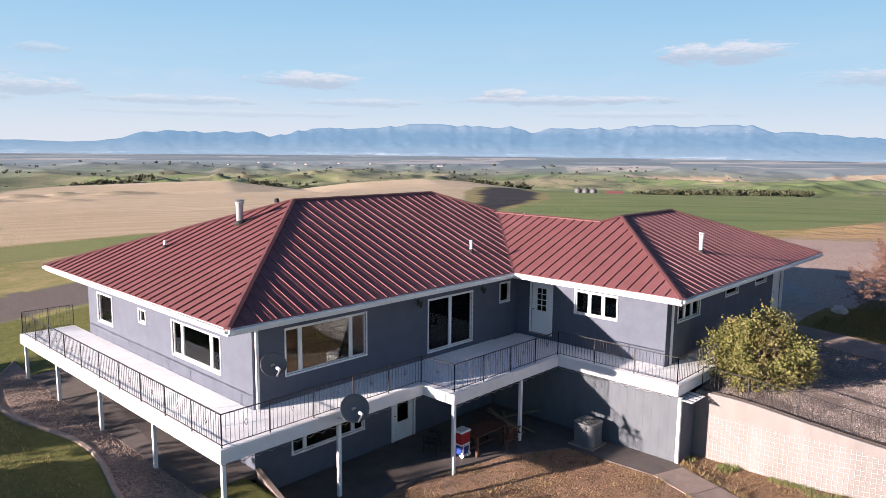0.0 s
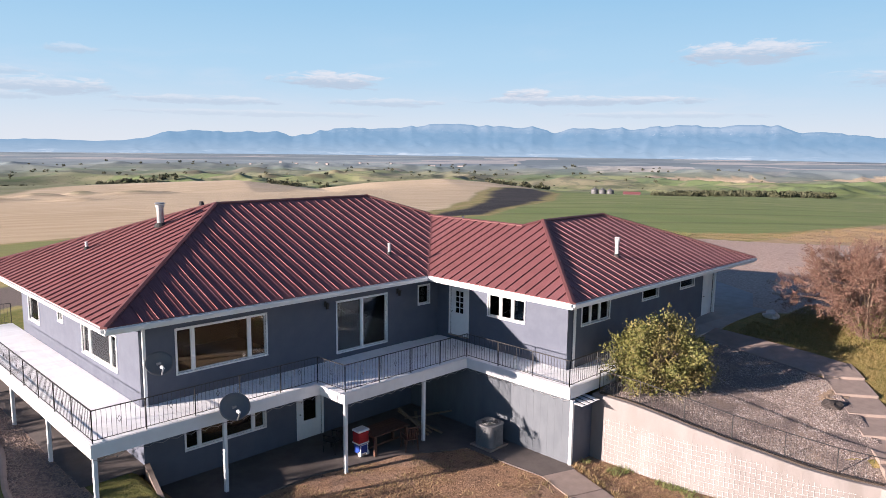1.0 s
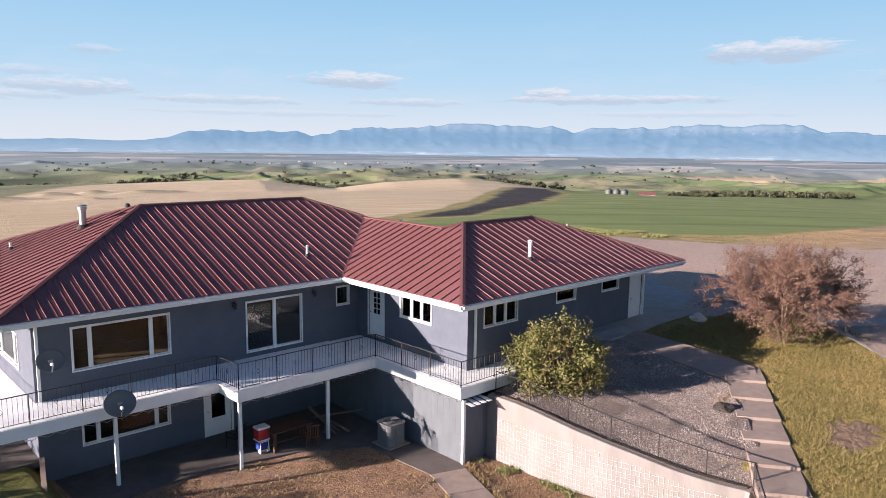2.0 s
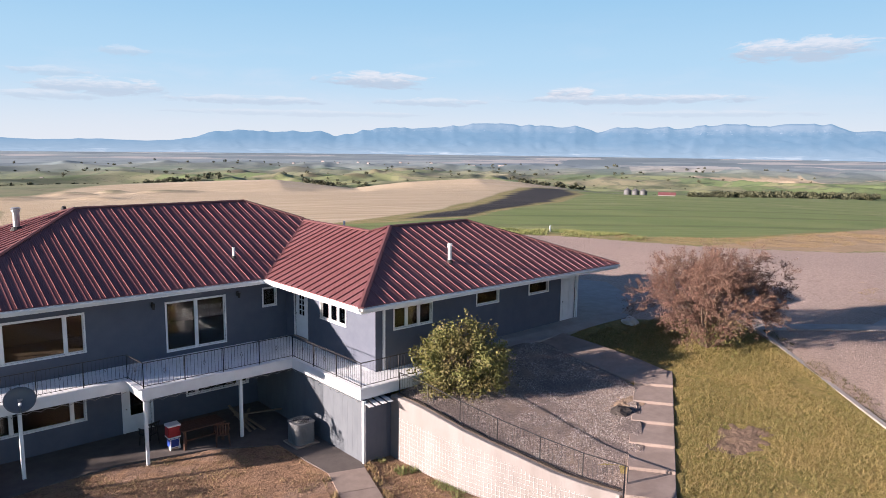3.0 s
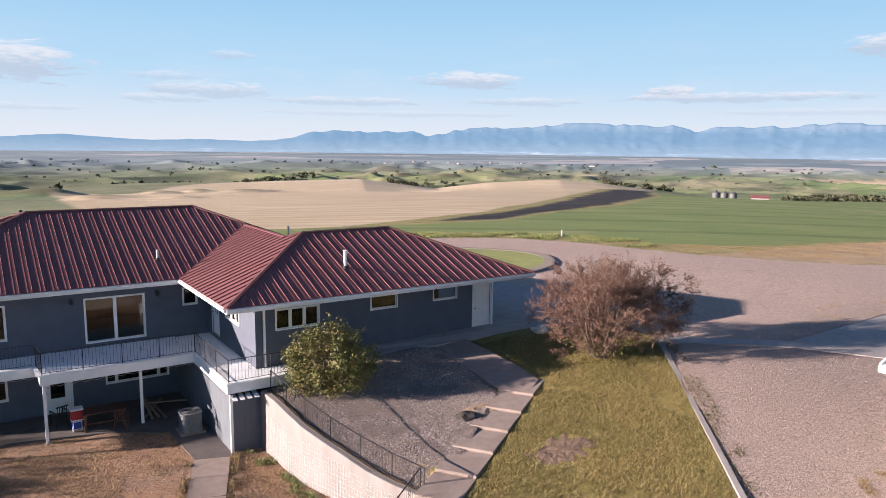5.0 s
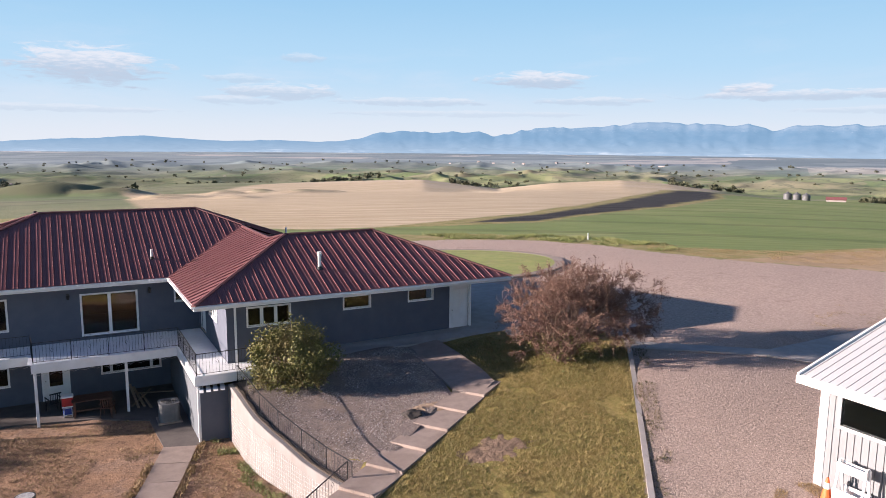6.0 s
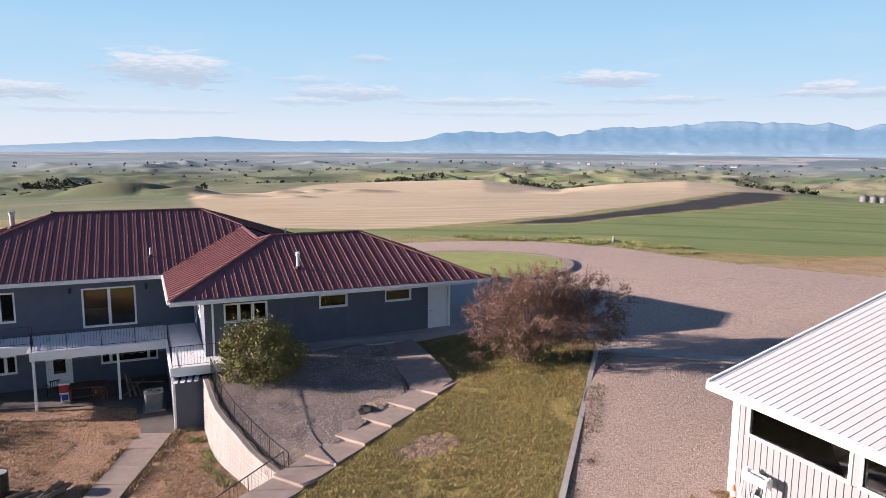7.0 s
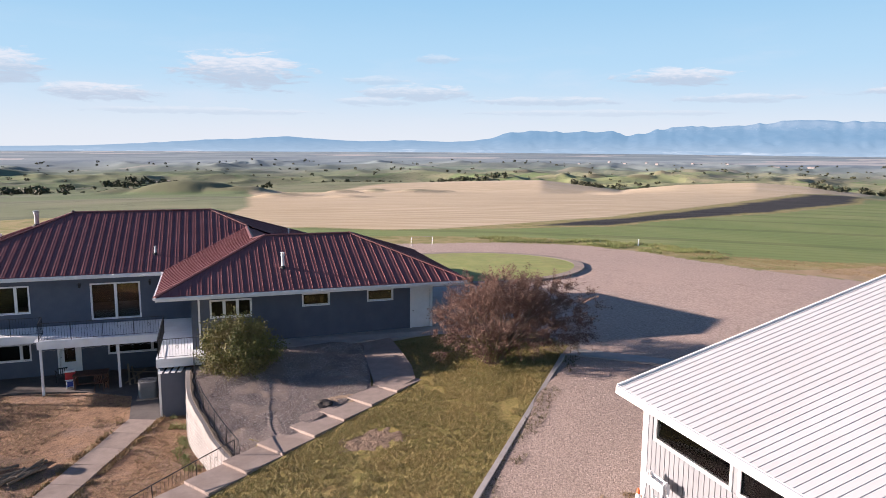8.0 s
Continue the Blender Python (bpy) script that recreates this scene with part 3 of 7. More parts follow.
    lawn = mix_colour(t, math_node(t, "MULTIPLY", smooth(t, noise_node(t, pos, 11.0, 6.0, 0.8), 0.47, 0.68), 0.75), lawn, (0.070, 0.060, 0.020))
    green = mix_colour(t, smooth(t, noise_node(t, pos, 3.0, 8.0, 0.75), 0.35, 0.65), (0.125, 0.155, 0.044), (0.205, 0.205, 0.068))
    lawn = mix_colour(t, math_node(t, "MULTIPLY", smooth(t, xyz.outputs[0], 16.0, 9.0), 0.85), lawn, green)
    lawn = mix_colour(t, math_node(t, "MULTIPLY", smooth(t, xyz.outputs[1], 20.0, 30.0), 0.85), lawn, green)
    col = mix_colour(t, cb[1], col, lawn)
    soil = layer(None, None, (0.430, 0.262, 0.165), (0.270, 0.165, 0.108), 1.1, 9.0)
    soil = mix_colour(t, smooth(t, noise_node(t, pos, 0.35, 5.0, 0.65, 0.6), 0.47, 0.6), soil, (0.340, 0.228, 0.170))
    soil = mix_colour(t, math_node(t, "MULTIPLY", smooth(t, noise_node(t, pos, 13.0, 6.0, 0.8), 0.46, 0.66), 0.7), soil, (0.560, 0.370, 0.235))
    soil = mix_colour(t, math_node(t, "MULTIPLY", smooth(t, noise_node(t, pos, 5.0, 7.0, 0.8, 0.3), 0.50, 0.62), 0.75), soil, (0.140, 0.092, 0.062))
    col = mix_colour(t, cb[0], col, soil)
    drive = layer(None, None, (0.660, 0.510, 0.435), (0.400, 0.305, 0.260), 7.0, 10.0)
    drive = mix_colour(t, math_node(t, "MULTIPLY", smooth(t, noise_node(t, pos, 0.12, 6.0, 0.65, 0.5), 0.45, 0.7), 0.6), drive, (0.570, 0.430, 0.365))
    drive = mix_colour(t, math_node(t, "MULTIPLY", smooth(t, noise_node(t, pos, 28.0, 4.0, 0.8), 0.52, 0.68), 0.6), drive, (0.640, 0.510, 0.440))
    drive = mix_colour(t, math_node(t, "MULTIPLY", smooth(t, noise_node(t, pos, 0.5, 6.0, 0.7, 0.8), 0.58, 0.70), 0.45), drive, (0.300, 0.220, 0.185))
    # coarse gravel near the outbuilding; its dimming against the sun is coloured in
    coarse_dim = mix_colour(t, smooth(t, noise_node(t, pos, 16.0, 8.0, 0.8), 0.38, 0.62), (0.520, 0.410, 0.355), (0.190, 0.146, 0.126))
    drive = mix_colour(t, math_node(t, "MULTIPLY", smooth(t, xyz.outputs[1], 7.0, -3.0), 0.75), drive, coarse_dim)
    tarmac = mix_colour(t, smooth(t, noise_node(t, pos, 12.0, 7.0, 0.75), 0.35, 0.65), (0.215, 0.185, 0.170), (0.150, 0.130, 0.122))
    lane = math_node(t, "MULTIPLY", smooth(t, xyz.outputs[1], 33.0, 38.0), smooth(t, xyz.outputs[0], 36.0, 26.0))
    drive = mix_colour(t, lane, drive, tarmac)
    col = mix_colour(t, ca[2], col, drive)
    col = mix_colour(t, 1.0, col, (0.77, 0.76, 0.75), "MULTIPLY")
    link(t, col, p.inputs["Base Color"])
    p.inputs["Roughness"].default_value, p.inputs["Specular IOR Level"].default_value = 0.95, 0.15
    bn = t.nodes.new("ShaderNodeBump")
    bn.inputs["Strength"].default_value, bn.inputs["Distance"].default_value = 0.9, 0.06
    tuft = math_node(t, "MULTIPLY", noise_node(t, pos, 3.2, 6.0, 0.7, 0.3), math_node(t, "ADD", math_node(t, "MULTIPLY", cb[1], 1.0), math_node(t, "MULTIPLY", cb[0], 0.8)))
    link(t, math_node(t, "ADD", noise_node(t, pos, 9.0, 7.0, 0.75), tuft), bn.inputs["Height"])
    link(t, bn.outputs[0], p.inputs["Normal"])
    return m


# ---- mountains ----
# heading in degrees, height in degrees above eye level, of the main summits and saddles
SKYLINE = ((-30, .5), (-5, .6), (8, .8), (12.1, .89), (14.3, 1.0), (16.8, 1.27), (18.7, 1.35), (20, 1.71), (21.9, 1.8), (24.3, 1.63), (26.2, 1.84), (32.1, 1.48), (35.2, 1.5),
           (36.3, 1.09), (37.8, 1.61), (42.4, 1.66), (44.8, 1.78), (48.1, 1.56), (51, 1.31), (53.2, 1.35), (57.2, .62), (58.4, 1.04), (61.7, .93), (64.7, 1.0), (66.3, .84), (68, .4),
           (69.3, .18), (71.7, .1), (74.4, .25), (78.2, .1), (81.1, .25), (83.7, .48), (86.9, .28), (90.7, .11), (93.8, -.08), (98.4, -.32), (103.5, -.39), (115, -.3), (140, 0))


def build_mountains():
    heads = np.radians(np.arange(-20, 135, 0.12))
    depth = np.linspace(0, 1, 26)
    hh, dd = np.meshgrid(heads, depth)
    crest = np.interp(np.degrees(heads), [s[0] for s in SKYLINE], [s[1] for s in SKYLINE])
    crest = np.convolve(np.pad(crest, 2, "edge"), np.ones(5) / 5, "valid")
    uu = heads * 4500
    jag = (1 - np.abs(2 * lattice(uu, uu * 0, 95, 38) - 1)) * 0.16 + lattice(uu, uu * 0, 33, 39) * 0.09 - 0.12
    crest = crest + jag * np.clip(crest / 1.2, 0.12, 1)
    r = 4250 + 600 * dd
    x, y = 13 + r * np.cos(hh), -10 + r * np.sin(hh)
    u, v = hh * 4500, dd * 620
    u = u + 150 * lattice(u, v, 240, 35) + 60 * lattice(u, v, 90, 36)
    spur = 1 - np.abs(2 * lattice(u, v, 330, 32) - 1)
    mid = 1 - np.abs(2 * lattice(u + 0.4 * v, v, 150, 33) - 1)
    small = lattice(u - 0.4 * v, v, 55, 37)
    shape = np.where(dd > 0.92, 1 - (dd - 0.92) * 3, np.clip(dd / 0.92, 0, 1) ** 1.7)
    base = np.full(hh.shape, -47.0)
    top = np.tan(np.radians(crest))[None, :] * r + 10.4 - base
    rel = (0.15 * (spur - 0.55) + 0.13 * (mid - 0.5) + 0.11 * (small - 0.5)) * np.clip(dd * 2.2, 0, 1) * (1 - np.clip(dd / 0.92, 0, 1) ** 3 * 0.93)
    z = base + top * np.clip(shape + rel, 0, 1.02)
    z = z + (lattice(hh * 4500, dd * 60, 60, 34) - 0.5) * 9 * dd * np.clip(top / 150, 0, 1)
    nr, nh = x.shape
    i = np.arange(nr - 1)[:, None] * nh
    j = np.arange(nh - 1)[None, :]
    quads = np.stack([i + j, i + j + 1, i + nh + j + 1, i + nh + j], -1).reshape(-1, 4)
    me = bpy.data.meshes.new("mountain_range")
    me.from_pydata(np.stack([x.ravel(), y.ravel(), z.ravel()], 1).tolist(), [], quads.tolist())
    me.polygons.foreach_set("use_smooth", np.ones(len(me.polygons), bool))
    m = bpy.data.materials.new("distant_mountains")
    m.use_nodes = True
    t = m.node_tree
    p = t.nodes["Principled BSDF"]
    pos = t.nodes.new("ShaderNodeNewGeometry").outputs["Position"]
    xyz = t.nodes.new("ShaderNodeSeparateXYZ")
    link(t, pos, xyz.inputs[0])
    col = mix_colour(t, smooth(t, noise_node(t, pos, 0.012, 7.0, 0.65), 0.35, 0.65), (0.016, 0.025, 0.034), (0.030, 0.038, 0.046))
    rock = math_node(t, "ADD", xyz.outputs[2], math_node(t, "MULTIPLY", noise_node(t, pos, 0.02, 6.0, 0.7), 90))
    col = mix_colour(t, math_node(t, "MULTIPLY", smooth(t, rock, 135, 185), 0.75), col, (0.090, 0.088, 0.085))
    col = mix_colour(t, math_node(t, "MULTIPLY", smooth(t, noise_node(t, pos, 0.035, 5.0, 0.6), 0.62, 0.70), smooth(t, xyz.outputs[2], 70, 110)), col, (0.11, 0.11, 0.115))
    # farmed slopes along the foot, in strips
    flat = t.nodes.new("ShaderNodeMapping")
    flat.inputs["Scale"].default_value = (0.35, 0.35, 4.0)
    link(t, pos, flat.inputs[0])
    strips = noise_node(t, flat.outputs[0], 0.012, 5.0, 0.6, 0.3)
    foot = mix_colour(t, smooth(t, strips, 0.42, 0.56), (0.03, 0.045, 0.06), (0.06, 0.07, 0.08))
    foot = mix_colour(t, smooth(t, strips, 0.585, 0.63), foot, (0.15, 0.15, 0.145))
    level = math_node(t, "ADD", xyz.outputs[2], math_node(t, "MULTIPLY", math_node(t, "SUBTRACT", noise_node(t, pos, 0.006, 4.0, 0.6), 0.5), 40))
    col = mix_colour(t, smooth(t, level, -22, -38), col, foot)
    link(t, col, p.inputs["Base Color"])
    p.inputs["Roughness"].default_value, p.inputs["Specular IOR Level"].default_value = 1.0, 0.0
    # air haze as a blue glow, paler and a little stronger towards the foot
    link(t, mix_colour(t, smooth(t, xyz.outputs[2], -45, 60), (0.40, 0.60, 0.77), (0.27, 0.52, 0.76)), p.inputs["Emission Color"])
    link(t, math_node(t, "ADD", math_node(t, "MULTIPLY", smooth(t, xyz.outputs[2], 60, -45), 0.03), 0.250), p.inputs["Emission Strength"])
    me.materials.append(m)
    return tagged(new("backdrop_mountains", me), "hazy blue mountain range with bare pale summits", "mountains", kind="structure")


ground = build_ground()
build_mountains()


# ---- house ----
EAVE, PITCH = 4.55, 0.38
X0, XR, Y0, Y1 = 9.95, 31.3, 15.81, 29.5                 # main eaves
RIDGE_Y, RIDGE_L, RIDGE_R = 22.65, 16.8, 24.46
WX0, WX1, WY0, WY1 = 22.0, 36.73, 9.1, 19.3              # wing eaves
WRY, WRL, WRR = 14.2, 27.1, 31.6
LEFT_X, FRONT_Y, BACK_Y = 11.2, 16.74, 28.7              # main walls
WING_X, WING_Y, WING_R = 23.44, 10.25, 35.1              # wing walls
DECK = 1.75

house = thing("house", (22, 18, YARD), "blue-grey ranch house with red standing-seam hip roof and white trim", "house")


def plane_z(kind, x, y):
    d = {"front": y - Y0, "back": Y1 - y, "left": x - X0, "right": XR - x, "wfront": y - WY0, "wleft": x - WX0, "wright": WX1 - x, "wback": WY1 - y, "cright": 31.0 - x}[kind]
    return EAVE + PITCH * d


# name: (plan outline, the first edge being the eave), direction along the eave
PLANES = {
    "front": ((X0, Y0), (WX0, Y0), (26.5, 20.31), (26.62, 20.47), (RIDGE_R, RIDGE_Y), (RIDGE_L, RIDGE_Y)),
    "left": ((X0, Y1), (X0, Y0), (RIDGE_L, RIDGE_Y)),
    "back": ((XR, Y1), (X0, Y1), (RIDGE_L, RIDGE_Y), (RIDGE_R, RIDGE_Y)),
    "right": ((XR, 18.7), (XR, Y1), (RIDGE_R, RIDGE_Y), (27.0, 20.1)),
    "wleft": ((WX0, Y0), (WX0, WY0), (WRL, WRY), (26.5, 14.8), (26.5, 20.31)),
    "wfront": ((WX0, WY0), (WX1, WY0), (WRR, WRY), (WRL, WRY)),
    "wright": ((WX1, WY0), (WX1, WY1), (WRR, WRY)),
    "wback": ((WX1, WY1), (26.5, WY1), (26.5, 14.8), (WRL, WRY), (WRR, WRY)),
    "cright": ((31.0, 14.8), (31.0, 20.3), (26.5, 20.31), (26.5, 14.8)),
}


def clip_span(outline, along_x, c):
    """Where the line at c across the eave's direction enters and leaves a plan outline."""
    hits = []
    for k in range(len(outline)):
        a, b = outline[k], outline[(k + 1) % len(outline)]
        pa, pb = (a[0], b[0]) if along_x else (a[1], b[1])
        if (pa > c) != (pb > c):
            u = (c - pa) / (pb - pa)
            hits.append((a[1] + (b[1] - a[1]) * u) if along_x else (a[0] + (b[0] - a[0]) * u))
    return (min(hits), max(hits)) if len(hits) > 1 else None


def build_roof():
    slopes = {}
    for kind, outline in PLANES.items():
        bm = bmesh.new()
        top = [bm.verts.new((x, y, plane_z(kind, x, y))) for x, y in outline]
        low = [bm.verts.new((x, y, plane_z(kind, x, y) - 0.022)) for x, y in outline]
        bm.faces.new(top)
        bm.faces.new(low[::-1])
        for k in range(len(outline)):
            n = (k + 1) % len(outline)
            bm.faces.new((low[k], low[n], top[n], top[k]))
        bmesh.ops.recalc_face_normals(bm, faces=bm.faces)
        slopes[kind] = part("roof_slope", bm, ROOF, house, "dark red standing-seam metal roofing")
    roof = slopes["front"]
    # seams: one unit-long bar of each profile, laid on the slope
    tall = bmesh.new()
    for a, b in (((-0.011, 0), (-0.007, 0.020)), ((-0.007, 0.020), (0.007, 0.020)), ((0.007, 0.020), (0.011, 0))):
        tall.faces.new([tall.verts.new((a[0], s, a[1])) for s in (0, 1)] + [tall.verts.new((b[0], s, b[1])) for s in (1, 0)])
    tall.faces.new([tall.verts.new(v) for v in ((-0.011, 0, 0), (-0.007, 0, 0.020), (0.007, 0, 0.020), (0.011, 0, 0))])
    tall = mesh_from(tall, "seam")
    tall.materials.append(ROOF)
    heights = {"left": 1.9, "wleft": 1.9}
    for kind, outline in PLANES.items():
        along_x = kind in ("front", "back", "wfront", "wback")
        lo = min(p[0 if along_x else 1] for p in outline)
        hi = max(p[0 if along_x else 1] for p in outline)
        n = 0
        c = lo + 0.15
        ribs = bmesh.new()
        lift = 0.004 if kind in ("left", "wleft") else 0.006
        while c < hi - 0.05:
            span = clip_span(outline, along_x, c)
            if span and span[1] - span[0] > 0.3:
                a, b = span
                p = (c, a) if along_x else (a, c)
                q = (c, b) if along_x else (b, c)
                p, q = (Vector((*v, plane_z(kind, *v))) for v in (p, q))
                if n % 3 == 0:
                    d = q - p
                    yy = d.normalized()
                    xx = yy.cross(Vector((0, 0, 1))).normalized()
                    zz = xx.cross(yy)
                    m = Matrix((xx, yy, zz)).transposed().to_4x4()
                    m.translation = p + zz * 0.001
                    piece("seam", tall, slopes[kind], m @ Matrix.Diagonal((1, d.length, heights.get(kind, 1.0), 1)))
                elif kind not in ("back", "wback", "cright"):
                    d = (q - p)
                    xx = d.cross(Vector((0, 0, 1))).normalized()
                    up = xx.cross(d).normalized()
                    v = [ribs.verts.new(w) for w in (p - xx * 0.022, p + up * lift, p + xx * 0.02, q - xx * 0.02, q + up * lift, q + xx * 0.02)]
                    ribs.faces.new((v[0], v[1], v[4], v[3]))
                    ribs.faces.new((v[1], v[2], v[5], v[4]))
            n += 1
            c += 0.15
        if ribs.verts:
            tagged(part("stiffening_ribs", ribs, ROOF, slopes[kind]), kind="stuff")
        else:
            ribs.free()

    # folded caps over ridges and hips, flashings in the valleys
    def at(kind, x, y):
        return Vector((x, y, plane_z(kind, x, y)))
    for p, q in ((at("front", RIDGE_L, RIDGE_Y), at("front", RIDGE_R, RIDGE_Y)), (at("front", X0, Y0), at("front", RIDGE_L, RIDGE_Y)), (at("left", X0, Y1), at("left", RIDGE_L, RIDGE_Y)),
                 (at("back", XR, Y1), at("back", RIDGE_R, RIDGE_Y)), (at("front", RIDGE_R, RIDGE_Y), at("front", 26.55, 20.5)),
                 (at("wfront", WX0, WY0), at("wfront", WRL, WRY)), (at("wfront", WRL, WRY), at("wfront", WRR, WRY)), (at("wfront", WRR, WRY), at("wfront", WX1, WY0)),
                 (at("wright", WX1, WY1), at("wright", WRR, WRY)), (at("wleft", WRL, WRY), at("wleft", 26.5, 14.8)), (at("wleft", 26.5, 14.8), at("wleft", 26.5, 20.31))):
        d = (q - p).normalized()
        side = d.cross(Vector((0, 0, 1))).normalized()
        flat_d = Vector((d.x, d.y, 0)).normalized()
        drop = 0.10 * PITCH * (1.0 if abs(flat_d.x) > 0.98 or abs(flat_d.y) > 0.98 else 0.707)
        cap = bmesh.new()
        rows = []
        for end in (p - d * 0.02, q + d * 0.02):
            mid = end + Vector((0, 0, 0.055))
            rows.append([cap.verts.new(v) for v in (mid - side * 0.10 - Vector((0, 0, drop + 0.045)), mid - side * 0.10 - Vector((0, 0, drop)), mid, mid + side * 0.10 - Vector((0, 0, drop)), mid + side * 0.10 - Vector((0, 0, drop + 0.045)))])
        for k in range(4):
            cap.faces.new((rows[0][k], rows[0][k + 1], rows[1][k + 1], rows[1][k]))
        for row in rows:
            cap.faces.new(row)
        bmesh.ops.recalc_face_normals(cap, faces=cap.faces)
        part("ridge_cap", cap, ROOF_TRIM, house)
    for p, q in ((at("front", WX0, Y0), at("front", 26.5, 20.31)),):
        part("valley_flashing", beamed(p + Vector((0, 0, 0.008)), q + Vector((0, 0, 0.008)), 0.10, 0.02), ROOF_TRIM, house)
    # fascia boards and soffits under the eaves
    for a, b in (((X0, Y1), (X0, Y0)), ((X0, Y0), (WX0, Y0)), ((WX0, Y0), (WX0, WY0)), ((WX0, WY0), (WX1, WY0)), ((WX1, WY0), (WX1, WY1)), ((XR, WY1), (XR, Y1)), ((XR, Y1), (X0, Y1))):
        d = Vector((b[0] - a[0], b[1] - a[1], 0)).normalized()
        n = Vector((-d.y, d.x, 0)) * 0.03
        p, q = Vector((*a, EAVE - 0.13)) + n, Vector((*b, EAVE - 0.13)) + n
        if (a, b) == ((X0, Y0), (WX0, Y0)):
            q.x += 0.045
        part("fascia", beamed(p - d * 0.0, q, 0.03, 0.2), WHITE, house, "white fascia board")
        # half-round gutter lip
        g = bmesh.new()
        out = -Vector((-d.y, d.x, 0))
        prof = [(0.0, -0.01), (0.09, -0.005), (0.10, -0.03), (0.09, -0.10), (0.01, -0.115), (0.0, -0.11)]
        rows = [[g.verts.new(Vector((*e, EAVE - 0.035)) + out * (u - 0.0) + Vector((0, 0, v))) for u, v in prof] for e in (a, b)]
        for k in range(len(prof) - 1):
            g.faces.new((rows[0][k], rows[0][k + 1], rows[1][k + 1], rows[1][k]))
        for row in rows:
            g.faces.new(row)
        bmesh.ops.recalc_face_normals(g, faces=g.faces)
        part("gutter", g, WHITE, house, "white metal gutter")
    part("soffit", slab(((X0 + 0.04, Y0 + 0.04), (WX0 + 0.1, Y0 + 0.04), (WX0 + 0.1, WY0 + 0.04), (WX1 - 0.04, WY0 + 0.04), (WX1 - 0.04, WY1 - 0.04), (XR - 0.04, WY1), (XR - 0.04, Y1 - 0.04), (X0 + 0.04, Y1 - 0.04)), EAVE - 0.20, EAVE - 0.18), WHITE, house, "white soffit")


def window(axis, at, u0, u1, z0, z1, bars=(), cross=(), depth=0.16, name="window", trim=0.048, label="", rails=True):
    """A window in the opening u0..u1, z0..z1 of a wall whose outer face is at `at`: casing, sill, frame, mullions, panes."""
    sign = 1.0

    def b(ua, ub, da, db, za, zb):
        return (ua, ub, at + da * sign, at + db * sign, za, zb) if axis == "y" else (at + da * sign, at + db * sign, ua, ub, za, zb)
    case = bmesh.new()
    t = trim
    for s in (b(u0 - t, u0, -0.025, 0.05, z0 - t, z1 + t), b(u1, u1 + t, -0.025, 0.05, z0 - t, z1 + t), b(u0, u1, -0.025, 0.05, z1, z1 + t), b(u0, u1, -0.025, 0.05, z0 - t, z0)):
        box(case, *s)
    top = part(name, case, WHITE, house, label or "white-framed window with dark glass")
    edges = [u0, *bars, u1]
    for k, (a, c) in enumerate(zip(edges, edges[1:])):
        f = bmesh.new()
        w = 0.038
        lo = a + (0.03 if k else 0)
        hi = c - (0.03 if k < len(edges) - 2 else 0)
        for s in (b(lo, lo + w, 0.03, 0.09, z0, z1), b(hi - w, hi, 0.03, 0.09, z0, z1), b(lo + w, hi - w, 0.03, 0.09, z0, z0 + w), b(lo + w, hi - w, 0.03, 0.09, z1 - w, z1)):
            box(f, *s)
        part("sash", f, WHITE, top)
        g = part("pane", boxed(*b(lo + w, hi - w, 0.055, 0.063, z0 + w, z1 - w)), GLASS, top, "dark reflecting glass pane")
        g.visible_shadow = False
    for u in bars:
        part("mullion", boxed(*b(u - 0.032, u + 0.032, 0.01, 0.1, z0, z1)), WHITE, top)
    part("sill", boxed(*b(u0 - t, u1 + t, -0.04, -0.0255, z0 - t, z0 - t + 0.03)), WHITE, top)
    return top


W = 0.18
# openings: u0, u1, z0, z1
MAIN_FRONT = [(12.33, 15.40, 2.53, 3.90), (18.32, 20.66, 1.98, 3.86), (22.36, 22.94, 3.18, 3.92)]
MAIN_LEFT = [(18.50, 21.56, 2.42, 3.52), (23.56, 24.06, 3.05, 3.48), (26.42, 27.72, 2.44, 3.52)]
WING_LEFT = [(12.18, 13.94, 3.07, 3.90), (15.05, 15.97, 1.93, 3.93)]
WING_FRONT = [(24.30, 26.10, 3.20, 3.98), (28.55, 29.80, 3.50, 4.05), (31.75, 33.0, 3.54, 4.06), (34.02, 34.98, 1.92, 4.0)]
LOW_FRONT = [(12.5, 15.28, 0.02, 0.85), (16.62, 17.58, -0.92, 1.1), (19.0, 21.55, 0.06, 0.62)]


